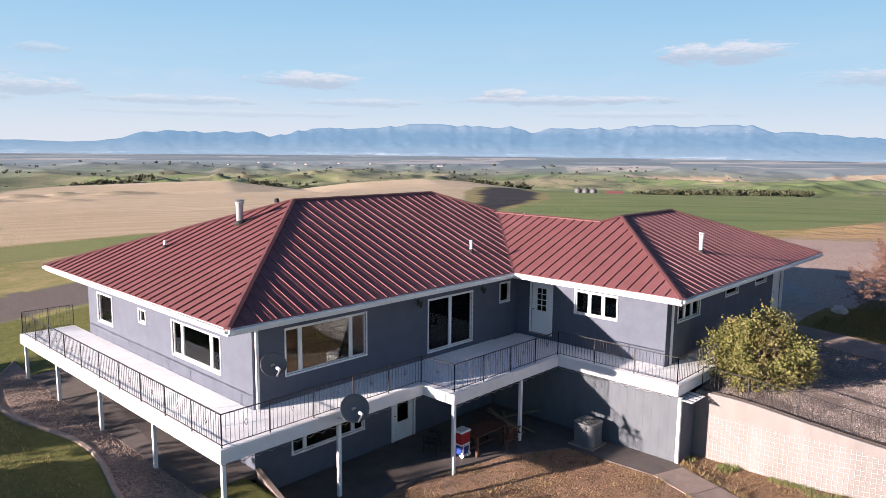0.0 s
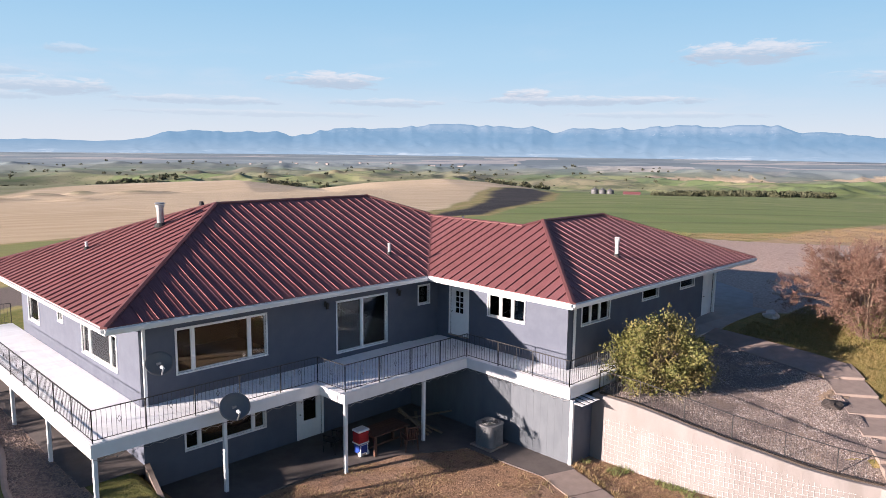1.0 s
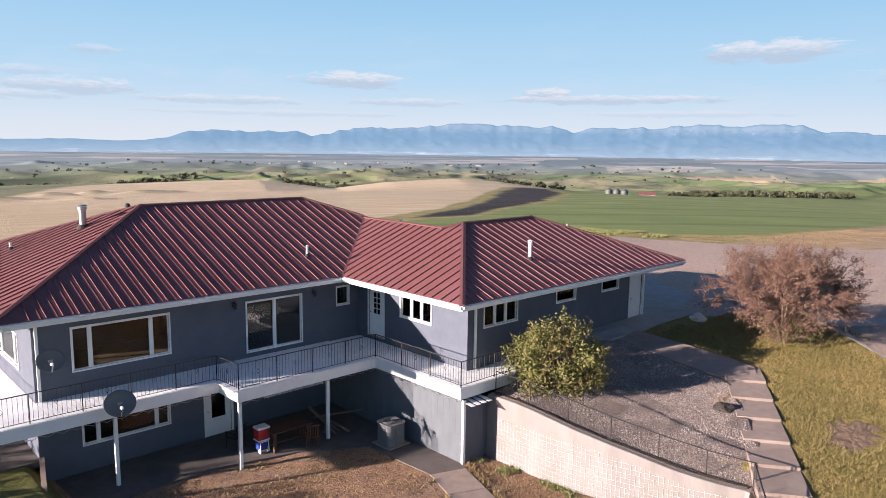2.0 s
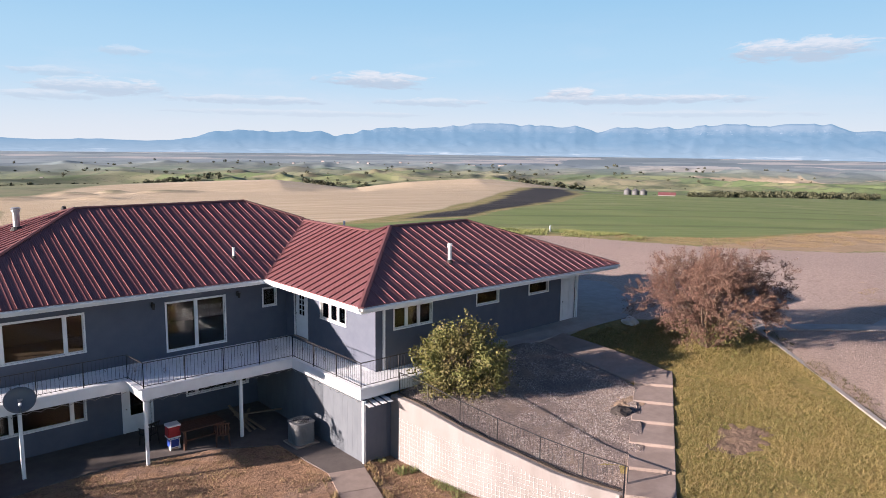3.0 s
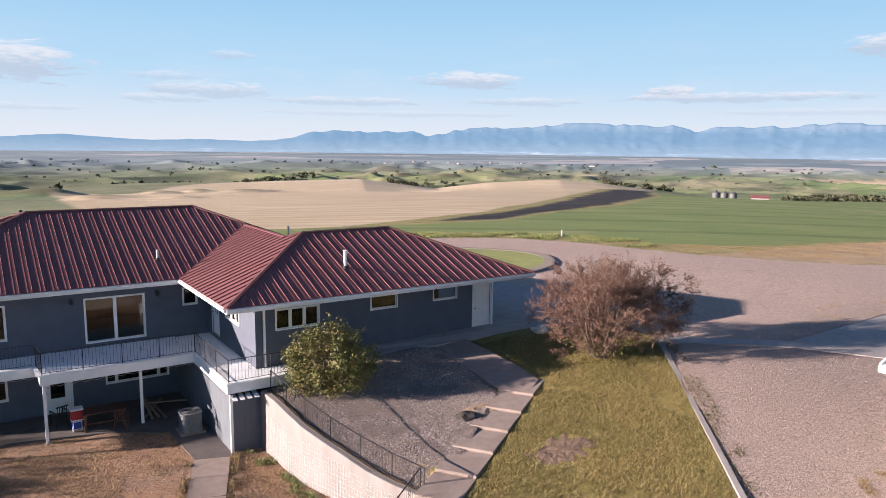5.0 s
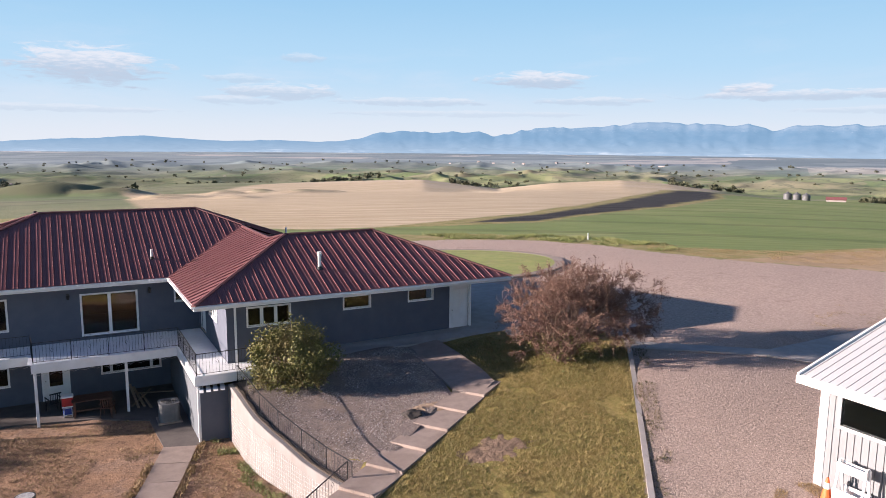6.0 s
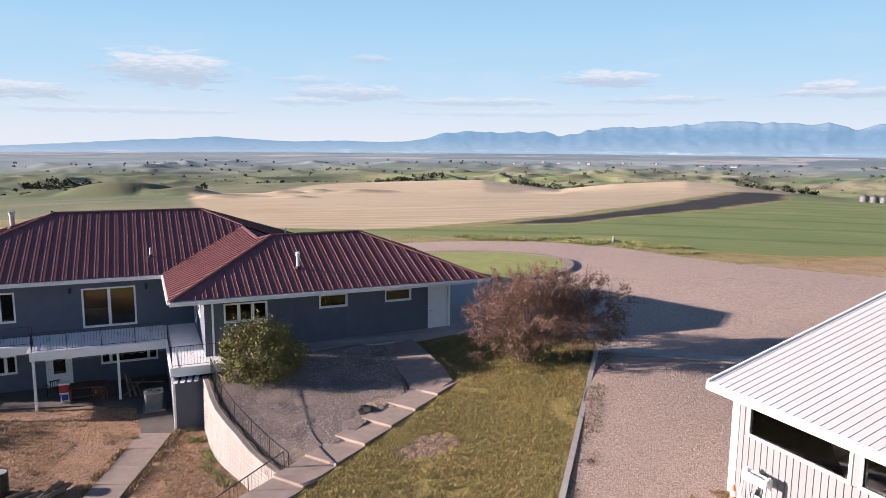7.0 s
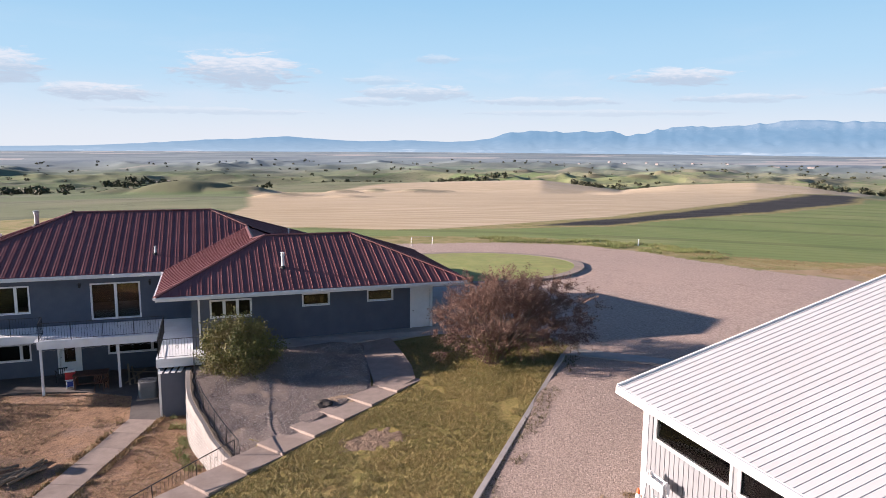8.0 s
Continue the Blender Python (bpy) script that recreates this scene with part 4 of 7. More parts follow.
def build_walls():
    up = EAVE - 0.19
    part("wall", wall("y", FRONT_Y, W, LEFT_X, WING_X, DECK - 0.2, up, MAIN_FRONT), SIDING, house, "blue-grey siding")
    part("wall", wall("x", LEFT_X, W, FRONT_Y + W, BACK_Y - W, -0.2, up, MAIN_LEFT), SIDING, house, "blue-grey siding in sunlight")
    part("wall", wall("x", WING_X, W, WING_Y, FRONT_Y, DECK - 0.2, up, WING_LEFT), SIDING, house, "blue-grey lap siding in sunlight")
    part("wall", wall("y", WING_Y, W, WING_X + W, WING_R, 0.4, up, WING_FRONT), SIDING, house, "blue-grey siding")
    part("wall", wall("x", WING_R - W, W, WING_Y + W, 19.0, 0.4, up, [(11.6, 17.0, 1.9, 4.0)]), SIDING, house)
    part("wall", wall("y", BACK_Y, -W, LEFT_X, 30.2, -0.2, up), SIDING, house)
    part("wall", wall("x", 30.2, -W, 18.8, BACK_Y, 0, up), SIDING, house)
    part("wall", wall("y", 18.8, -W, 30.2, WING_R, 0, up), SIDING, house)
    # lower storey
    part("wall", wall("y", FRONT_Y, W, LEFT_X, 22.0, YARD - 0.3, DECK - 0.2, LOW_FRONT), SIDING, house, "blue-grey basement wall under the deck")
    side_wall = part("wall", wall("x", 22.0, W, 8.95, FRONT_Y, YARD - 0.3, 1.34), STUCCO, house, "pale grey basement wall")
    end_wall = part("wall", wall("y", 8.95, W, 22.0 + W, 23.18, YARD - 0.3, 1.22), SIDING, house, "grey end wall of the basement")
    # upright grooved cladding boards on the basement walls
    clad = mesh_from(boxed(-0.006, 0.0, 0.0015, 0.2985, YARD - 0.02, 1.33), "cladding_board")
    clad.materials.append(STUCCO)
    for k in range(25):
        piece("cladding_board", clad, side_wall, Matrix.Translation((22.0, 9.03 + 0.3 * k, 0)))
    clad = mesh_from(boxed(0.0015, 0.2185, -0.006, 0.0, YARD - 0.02, 1.21), "cladding_board")
    clad.materials.append(SIDING)
    for k in range(5):
        piece("cladding_board", clad, end_wall, Matrix.Translation((22.08 + 0.22 * k, 8.95, 0)))
    part("corner_board", boxed(21.972, 22.07, 8.92, 9.025, YARD - 0.02, 1.33), WHITE, house)
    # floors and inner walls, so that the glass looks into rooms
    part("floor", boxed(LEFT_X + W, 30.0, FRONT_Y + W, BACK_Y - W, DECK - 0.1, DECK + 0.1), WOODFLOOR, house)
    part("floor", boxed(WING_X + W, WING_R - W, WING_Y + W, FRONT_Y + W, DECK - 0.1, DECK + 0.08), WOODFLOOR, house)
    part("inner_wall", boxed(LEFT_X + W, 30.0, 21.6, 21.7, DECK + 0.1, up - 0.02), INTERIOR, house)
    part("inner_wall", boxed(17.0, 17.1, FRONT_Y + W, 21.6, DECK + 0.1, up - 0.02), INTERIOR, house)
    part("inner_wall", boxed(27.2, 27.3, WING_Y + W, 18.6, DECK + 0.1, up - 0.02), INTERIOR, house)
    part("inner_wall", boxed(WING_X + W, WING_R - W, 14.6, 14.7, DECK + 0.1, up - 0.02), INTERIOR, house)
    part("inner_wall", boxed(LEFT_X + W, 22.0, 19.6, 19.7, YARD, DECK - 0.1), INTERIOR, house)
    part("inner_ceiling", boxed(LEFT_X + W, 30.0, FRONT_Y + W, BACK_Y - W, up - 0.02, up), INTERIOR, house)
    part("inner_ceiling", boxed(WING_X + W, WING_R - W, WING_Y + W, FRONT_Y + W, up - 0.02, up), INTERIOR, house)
    window("y", FRONT_Y, *MAIN_FRONT[0], bars=(12.86, 14.80))
    window("y", FRONT_Y, *MAIN_FRONT[2])
    window("x", LEFT_X, *MAIN_LEFT[0], bars=(19.1, 20.96))
    window("x", LEFT_X, *MAIN_LEFT[1])
    window("x", LEFT_X, *MAIN_LEFT[2])
    window("x", WING_X, *WING_LEFT[0], bars=(12.77, 13.35), label="white-framed triple window with dark screens")
    window("y", WING_Y, *WING_FRONT[0], bars=(24.9, 25.5))
    window("y", WING_Y, *WING_FRONT[1])
    window("y", WING_Y, *WING_FRONT[2])
    window("y", FRONT_Y, *LOW_FRONT[0], bars=(12.96, 14.86))
    window("y", FRONT_Y, *LOW_FRONT[2], bars=(19.4, 21.15))
    # sliding patio door
    window("y", FRONT_Y, *MAIN_FRONT[1], bars=(19.49,), name="patio_door", label="white sliding glass patio door")


def door(axis, at, u0, u1, z0, z1, lights=None, hinge=1):
    def b(ua, ub, da, db, za, zb):
        return (ua, ub, at + da, at + db, za, zb) if axis == "y" else (at + da, at + db, ua, ub, za, zb)
    case = bmesh.new()
    for s in (b(u0 - 0.09, u0, -0.02, 0.1, z0, z1 + 0.09), b(u1, u1 + 0.09, -0.02, 0.1, z0, z1 + 0.09), b(u0, u1, -0.02, 0.1, z1, z1 + 0.09)):
        box(case, *s)
    top = part("door", case, WHITE, house, "white panelled door in a white frame")
    leaf = bmesh.new()
    if lights:
        a, c, d, e, nu, nz = lights
        for s in (b(u0, a, 0.03, 0.075, z0, z1), b(c, u1, 0.03, 0.075, z0, z1), b(a, c, 0.03, 0.075, z0, d), b(a, c, 0.03, 0.075, e, z1)):
            box(leaf, *s)
        g = part("pane", boxed(*b(a, c, 0.05, 0.056, d, e)), GLASS, top, "dark glass")
        g.visible_shadow = False
        grid = bmesh.new()
        for k in range(1, nu):
            u = a + (c - a) * k / nu
            box(grid, *b(u - 0.012, u + 0.012, 0.035, 0.07, d, e))
        for k in range(1, nz):
            z = d + (e - d) * k / nz
            box(grid, *b(a, c, 0.020, 0.071, z - 0.012, z + 0.012))
        if nu > 1 or nz > 1:
            part("glazing_bars", grid, WHITE, top)
        else:
            grid.free()
    else:
        box(leaf, *b(u0, u1, 0.03, 0.075, z0, z1))
    # raised lower panels
    h = (lights[2] if lights else z1) - z0
    mid = (u0 + u1) / 2
    for ua, ub in ((u0 + 0.12, mid - 0.05), (mid + 0.05, u1 - 0.12)):
        box(leaf, *b(ua, ub, 0.018, 0.0295, z0 + 0.18, z0 + h - 0.12))
    part("leaf", leaf, WHITE, top)
    uh = u0 + 0.07 if hinge > 0 else u1 - 0.07
    knob = bmesh.new()
    zc = z0 + 0.95
    p = (uh, at - 0.035, zc) if axis == "y" else (at - 0.035, uh, zc)
    q = (uh, at + 0.03, zc) if axis == "y" else (at + 0.03, uh, zc)
    tube(knob, p, q, 0.020, 0.018)
    part("door_handle", knob, BLACK, top, "dark round handle")
    part("threshold", boxed(*b(u0 - 0.09, u1 + 0.09, -0.06, 0.10, z0 - 0.035, z0 - 0.002)), CONCRETE, top)
    return top


build_roof()
build_walls()
door("x", WING_X, *WING_LEFT[1], lights=(15.30, 15.73, 2.85, 3.75, 2, 4), hinge=-1)
door("y", WING_Y, *WING_FRONT[3], hinge=1)
door("y", FRONT_Y, *LOW_FRONT[1], lights=(16.84, 17.37, -0.25, 0.75, 1, 1), hinge=1)


# ---- deck ----
deck = thing("deck", (16, 14.3, YARD), "raised white-painted deck along two sides of the house", "deck")
OUT_X, OUT_Y, BUMP_X, BUMP_Y, BACK_END = 9.2, 15.0, 16.32, 13.65, 30.4
WD_X, WD_Y, WD_END = 21.95, 9.05, 25.3
deck_plan = ((OUT_X, OUT_Y), (BUMP_X, OUT_Y), (BUMP_X, BUMP_Y), (WD_X, BUMP_Y), (WD_X, WD_Y), (WD_END, WD_Y), (WD_END, WING_Y), (WING_X, WING_Y), (WING_X, FRONT_Y), (LEFT_X, FRONT_Y), (LEFT_X, BACK_END), (OUT_X, BACK_END))
part("subfloor", slab(deck_plan, DECK - 0.10, DECK - 0.03), WHITE, deck)


def build_deck_boards():
    meshes = {}

    def board(x0, x1, y0, y1):
        lx, ly = round(x1 - x0, 3), round(y1 - y0, 3)
        if (lx, ly) not in meshes:
            bm = boxed(0, lx, 0, ly, -0.028, 0.0)
            meshes[lx, ly] = mesh_from(bm, "deck_board")
            meshes[lx, ly].materials.append(DECKING)
        piece("deck_board", meshes[lx, ly], deck, Matrix.Translation((x0, y0, DECK)))
    w = 0.16
    y = OUT_Y + 0.01
    while y + w < BACK_END:                                # left arm: boards run across
        board(OUT_X + 0.01, LEFT_X - 0.01, y, y + w - 0.012)
        y += w
    x = LEFT_X - 0.01 + 0.012
    while x + w < WD_X:                                    # front arm: boards run out from the wall
        y0 = OUT_Y + 0.01 if x + w < BUMP_X else BUMP_Y + 0.01
        board(x, x + w - 0.012, y0, FRONT_Y - 0.01)
        x += w
    y = WD_Y + 0.01
    while y + w < FRONT_Y:                                 # wing arm
        board(max(x, WD_X - 0.05), WING_X - 0.01 if y > WING_Y - 0.1 else WD_END - 0.01, y, y + w - 0.012)
        y += w


build_deck_boards()
for a, b in (((OUT_X, BACK_END), (OUT_X, OUT_Y)), ((OUT_X, OUT_Y), (BUMP_X, OUT_Y)), ((BUMP_X, OUT_Y), (BUMP_X, BUMP_Y)), ((BUMP_X, BUMP_Y), (WD_X, BUMP_Y)), ((WD_X, BUMP_Y), (WD_X, WD_Y)), ((WD_X, WD_Y), (WD_END, WD_Y)), ((WD_END, WD_Y), (WD_END, WING_Y - 0.02)), ((LEFT_X, BACK_END), (OUT_X, BACK_END))):
    d = Vector((b[0] - a[0], b[1] - a[1], 0)).normalized()
    n = Vector((d.y, -d.x, 0)) * 0.021
    ext = d * 0.04
    part("fascia", beamed(Vector((*a, DECK - 0.20)) + n, Vector((*b, DECK - 0.20)) + n + ext, 0.04, 0.38), WHITE, deck, "white fascia board")
for x, y in ((OUT_X + 0.08, OUT_Y + 0.08), (12.95, OUT_Y + 0.08), (BUMP_X + 0.08, BUMP_Y + 0.08), (19.83, BUMP_Y + 0.08)):
    z = float(ground_z(x, y)) - 0.1
    part("post", boxed(x - 0.055, x + 0.055, y - 0.055, y + 0.055, z, DECK - 0.10, bevel=0.008), WHITE, deck, "white square post")
for y in (18.95, 22.85, 26.7, 30.2):
    x = OUT_X + 0.08
    part("post", boxed(x - 0.055, x + 0.055, y - 0.055, y + 0.055, float(ground_z(x, y)) - 0.1, DECK - 0.10, bevel=0.008), WHITE, deck, "white square post")
for k in range(9):                                          # joists seen from the side under the edge
    y = OUT_Y + 0.9 + 1.7 * k
    part("joist", boxed(OUT_X + 0.03, LEFT_X, y - 0.02, y + 0.02, DECK - 0.33, DECK - 0.10), WHITE, deck)


# ---- railings ----
PICKET = mesh_from(boxed(-0.0045, 0.0045, -0.0045, 0.0045, 0, 1), "picket")
PICKET.materials.append(BLACK)


def diamond_mesh():
    bm = bmesh.new()
    c = [(0, -0.09), (0.05, 0), (0, 0.09), (-0.05, 0)]
    for k in range(4):
        beam(bm, (c[k][0], 0, c[k][1]), (c[(k + 1) % 4][0], 0, c[(k + 1) % 4][1]), 0.009, 0.009)
    me = mesh_from(bm, "diamond")
    me.materials.append(BLACK)
    return me


DIAMOND = diamond_mesh()


def railing(points, bays, label, gap=0.125, tall=0.88, lift=0.07, name="railing", group="deck railings", thin=1.0):
    """A black iron railing along points (x, y, z of its footing), each stretch in bays of about `bays` metres."""
    rail = thing(name, points[0], label, "railing", group)
    for a, b in zip(points, points[1:]):
        a, b = Vector(a), Vector(b)
        n = max(1, round((b - a).length / bays))
        head = math.atan2(b.y - a.y, b.x - a.x)
        up = Vector((0, 0, 1))
        part("top_rail", beamed(a + up * tall, b + up * tall, 0.036, 0.020), BLACK, rail)
        part("bottom_rail", beamed(a + up * lift, b + up * lift, 0.022, 0.014), BLACK, rail)
        for k in range(n + 1):
            p = a.lerp(b, k / n)
            if k < n or (b - Vector(points[-1])).length < 1e-6:
                part("post", boxed(p.x - 0.013, p.x + 0.013, p.y - 0.013, p.y + 0.013, p.z - 0.02, p.z + tall), BLACK, rail)
        m = max(2, round((b - a).length / gap))
        for k in range(1, m):
            p = a.lerp(b, k / m)
            piece("picket", PICKET, rail, Matrix.Translation(p + up * lift) @ Matrix.Diagonal((thin, thin, tall - lift, 1)))
        for k in range(n):
            p = a.lerp(b, (k + 0.5) / n) + up * 0.5
            piece("diamond", DIAMOND, rail, Matrix.Translation(p) @ Matrix.Rotation(head, 4, "Z"))
    return rail


e = 0.05
iron = "black iron railing with thin pickets and diamonds on the deck"
railing(((OUT_X + e, BACK_END - e, DECK), (OUT_X + e, OUT_Y + e, DECK)), 1.55, iron)
railing(((LEFT_X - 0.05, BACK_END - e, DECK), (OUT_X + e, BACK_END - e, DECK)), 1.0, iron)
railing(((OUT_X + e, OUT_Y + e, DECK), (BUMP_X - e, OUT_Y + e, DECK)), 1.45, iron)
railing(((BUMP_X - e, OUT_Y + e, DECK), (BUMP_X + e, BUMP_Y + e, DECK)), 1.4, iron)
railing(((BUMP_X + e, BUMP_Y + e, DECK), (WD_X + e, BUMP_Y + e, DECK)), 1.4, iron)
railing(((WD_X + e, BUMP_Y + e, DECK), (WD_X + e, WD_Y + e, DECK)), 1.55, iron)
railing(((WD_X + e, WD_Y + e, DECK), (WD_END - e, WD_Y + e, DECK)), 1.6, iron)


# ---- garden wall, beds, walks ----
def build_garden_wall():
    bm = bmesh.new()
    rows = []
    for k in range(61):
        y = 8.94 - (8.94 - 0.55) * k / 60
        x = float(wall_x(y))
        top = float(wall_top(y))
        rows.append([bm.verts.new(v) for v in ((x - 0.02, y, YARD - 0.4), (x, y, top), (x + 0.02, y, top + 0.02), (x + 0.24, y, top + 0.02), (x + 0.26, y, top), (x + 0.28, y, YARD - 0.4))])
    for a, b in zip(rows, rows[1:]):
        for k in range(5):
            bm.faces.new((a[k], a[k + 1], b[k + 1], b[k]))
    bm.faces.new(rows[0])
    bm.faces.new(rows[-1][::-1])
    bmesh.ops.recalc_face_normals(bm, faces=bm.faces)
    return whole("retaining_wall", bm, CASTWALL, "curved cream concrete retaining wall beside the yard", "wall", kind="structure")


def bed_right(y):
    return np.where(y < 3.75, 25.0 + y * 1.38, 30.2 + (y - 3.75) * 0.2)


def build_gravel_bed():
    bm = bmesh.new()
    ny, nx = 70, 60
    grid = []
    for j in range(ny + 1):
        y = 0.0 + 8.97 * j / ny
        a, b = float(wall_x(y)) + 0.12, float(bed_right(np.float64(y))) + 0.25
        xs = [a + (b - a) * i / nx for i in range(nx + 1)]
        zs = garden_z(np.array(xs), np.full(nx + 1, y)) + 0.05 * lattice(np.array(xs), np.full(nx + 1, y), 0.6, 41)
        grid.append([bm.verts.new((x, y, float(z))) for x, z in zip(xs, zs)])
    for a, b in zip(grid, grid[1:]):
        for i in range(nx):
            f = bm.faces.new((a[i], a[i + 1], b[i + 1], b[i]))
            f.smooth = True
    stone = material("bed_gravel", (0.225, 0.178, 0.158), (0.105, 0.082, 0.074), 14.0, 0.95, bump=0.06, bump_scale=14, c=(0.270, 0.200, 0.145), c_scale=0.5, c_amount=0.6, detail=10)
    return whole("gravel_bed", bm, stone, "bed of mixed grey and pink gravel above the wall", "gravel bed", kind="structure")


build_garden_wall()
build_gravel_bed()


# dark strip modelled where the fence's bottom rail shades the wall top
def build_fence_shade_edge():
    bm = bmesh.new()
    rows = []
    for k in range(41):
        y = 0.7 + 8.1 * k / 40
        x = float(wall_x(y)) + 0.17
        w = 0.16 + 0.05 * math.sin(y * 5.1)
        rows.append([bm.verts.new((x + u, y, float(garden_z(x + u, y)) + v)) for u, v in ((-0.04, 0.0), (0.02, 0.075), (w * 0.7, 0.07), (w + 0.08, 0.0))])
    for a, b in zip(rows, rows[1:]):
        for i in range(3):
            bm.faces.new((a[i], a[i + 1], b[i + 1], b[i]))
    return whole("fence_shade_edge", bm, material("fence_shade", (0.055, 0.040, 0.030), (0.10, 0.075, 0.055), 9, 0.95, bump=0.03, bump_scale=20), "dark ridge standing for the fence's shadow behind the wall top", "soil", kind="structure")


build_fence_shade_edge()

STEP_RUN = Vector((-1.21, -0.75, 0))
steps = thing("garden_steps", (28, 1.5, 0.8), "broad pale concrete steps going down beside the lawn", "steps")
side = Vector((-0.57, 0.82, 0)).normalized()
first = Vector((31.55, 3.80, 0))
for k in range(9):
    c = first + STEP_RUN * k
    d = STEP_RUN.normalized()
    z = float(upper(c.x, c.y))
    fall = (float(upper(c.x - d.x * 0.7, c.y - d.y * 0.7)) - float(upper(c.x + d.x * 0.7, c.y + d.y * 0.7))) / 1.4 * 0.45
    pts = [c + side * 0.68 + d * 0.70, c - side * 0.68 + d * 0.70, c - side * 0.68 - d * 0.80, c + side * 0.68 - d * 0.80]
    bm = slab([(p.x, p.y) for p in pts], 0.4, lambda x, y: z + 0.085 - fall * ((x - c.x) * d.x + (y - c.y) * d.y))
    bmesh.ops.bevel(bm, geom=list(bm.edges), offset=0.015, segments=1, affect="EDGES")
    part("step", bm, CONCRETE, steps)

walkway = [(30.7, 4.25), (31.6, 3.3), (32.35, 3.75), (32.6, 5.2), (32.6, 7.2), (32.55, 8.94), (31.1, 8.94), (30.95, 7.2)]
whole("path_landing", slab(walkway, 0.4, lambda x, y: float(upper(x, y)) + 0.08 + 0.13 * float(rise(y, 5.0, 8.9))), CONCRETE, "pale concrete walk from the garage to the steps", "path", kind="structure")
apron = [(25.31, 8.95), (31.0, 8.95), (34.0, 8.9), (37.3, 8.6), (37.4, 9.1), (35.6, 10.24), (25.31, 10.24)]
whole("apron", slab(apron, 0.5, lambda x, y: max(1.87, float(upper(x, y)) + 0.04)), OLD_CONCRETE, "concrete apron along the garage wall", "path", kind="structure")
pad = [(35.15, 10.2), (37.2, 9.2), (40.5, 10.5), (43.5, 14.5), (41.5, 19.5), (35.15, 19.5)]
whole("garage_pad", slab(pad, 0.3, lambda x, y: float(upper(x, y)) + 0.05), OLD_CONCRETE, "grey concrete pad in front of the garage", "pavement", kind="structure")
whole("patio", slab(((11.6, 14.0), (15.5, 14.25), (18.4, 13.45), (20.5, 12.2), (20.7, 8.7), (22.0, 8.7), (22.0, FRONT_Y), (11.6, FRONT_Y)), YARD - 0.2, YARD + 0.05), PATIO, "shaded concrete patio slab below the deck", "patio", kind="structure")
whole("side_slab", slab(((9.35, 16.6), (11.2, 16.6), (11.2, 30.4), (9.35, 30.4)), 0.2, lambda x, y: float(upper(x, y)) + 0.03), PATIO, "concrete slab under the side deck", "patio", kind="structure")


def build_path():
    pts = [(21.25, 8.9, 0.74), (20.75, 7.5, 0.73), (20.25, 6.1, 0.72), (19.7, 4.7, 0.72), (19.15, 3.2, 0.72), (18.45, 1.4, 0.72), (17.7, -0.5, 0.72), (16.9, -2.5, 0.72)]
    top = thing("garden_path", (19.9, 4.1, YARD), "narrow buff concrete path across the yard", "path", kind="structure")
    for (xa, ya, wa), (xb, yb, wb) in zip(pts, pts[1:]):
        d = Vector((xb - xa, yb - ya, 0)).normalized()
        n = Vector((-d.y, d.x, 0))
        g = d * 0.012
        a, b = Vector((xa, ya, 0)) + g, Vector((xb, yb, 0)) - g
        q = [a + n * wa / 1.0 * 0.85, a - n * wa * 0.85, b - n * wb * 0.85, b + n * wb * 0.85]
        part("slab", slab([(p.x, p.y) for p in q], YARD - 0.15, YARD + 0.055), CONCRETE, top)


build_path()
whole("lawn_kerb", beamed((28.3, -9.4, float(upper(28.3, -9.4)) + 0.02), (39.0, 3.3, float(upper(39.0, 3.3)) + 0.02), 0.18, 0.3), OLD_CONCRETE, "concrete kerb between lawn and gravel drive", "kerb", kind="structure")
whole("drive_strip", slab(((39.3, 3.6), (40.2, 4.2), (42.4, 2.4), (44.6, 0.6), (49.0, 0.8), (53.6, 1.0), (62, 1.3), (62, -5.0), (52.0, -4.2), (45.6, -3.0), (45.1, -2.2), (43.8, 0.0), (41.4, 2.0)), 0.2, lambda x, y: float(upper(x, y)) + 0.05), OLD_CONCRETE, "strip of old concrete across the gravel drive", "pavement", kind="structure")


# ---- white outbuilding ----
shed = thing("outbuilding", (40, -13, 1.5), "white metal-roofed outbuilding with a band of windows", "outbuilding")
SE, SPITCH = 4.66, 0.275
roof = slab(((35.16, -7.13), (47.0, -7.13), (47.0, -24.0), (35.16, -24.0)), 0.05, lambda x, y: SE + SPITCH * (x - 35.16))
shed_roof = part("roof", roof, WHITE_METAL, shed, "white ribbed metal roof")
rib = bmesh.new()
for a, b in (((-0.018, 0), (-0.010, 0.014)), ((-0.010, 0.014), (0.010, 0.014)), ((0.010, 0.014), (0.018, 0))):
    rib.faces.new([rib.verts.new((s, a[0], a[1])) for s in (0, 1)] + [rib.verts.new((s, b[0], b[1])) for s in (1, 0)])
rib = mesh_from(rib, "rib")
rib.materials.append(WHITE_METAL)
lean = Matrix.Rotation(-math.atan(SPITCH), 4, "Y")
y = -7.25
while y > -23.9:
    piece("rib", rib, shed_roof, Matrix.Translation((35.16, y, SE + 0.001)) @ lean @ Matrix.Diagonal((11.84 * math.hypot(1, SPITCH), 1, 1, 1)))
    y -= 0.235
part("rake_trim", beamed((35.13, -7.13, SE - 0.05), (47.0, -7.13, SE + SPITCH * 11.84 - 0.05), 0.06, 0.2), WHITE, shed)
part("eave_trim", boxed(35.08, 35.16, -24, -7.10, SE - 0.22, SE - 0.01), WHITE, shed)
SHED_HOLES = [(-10.85, -7.95, 3.35, 4.15), (-14.2, -11.2, 3.35, 4.15), (-17.6, -14.55, 3.35, 4.15)]
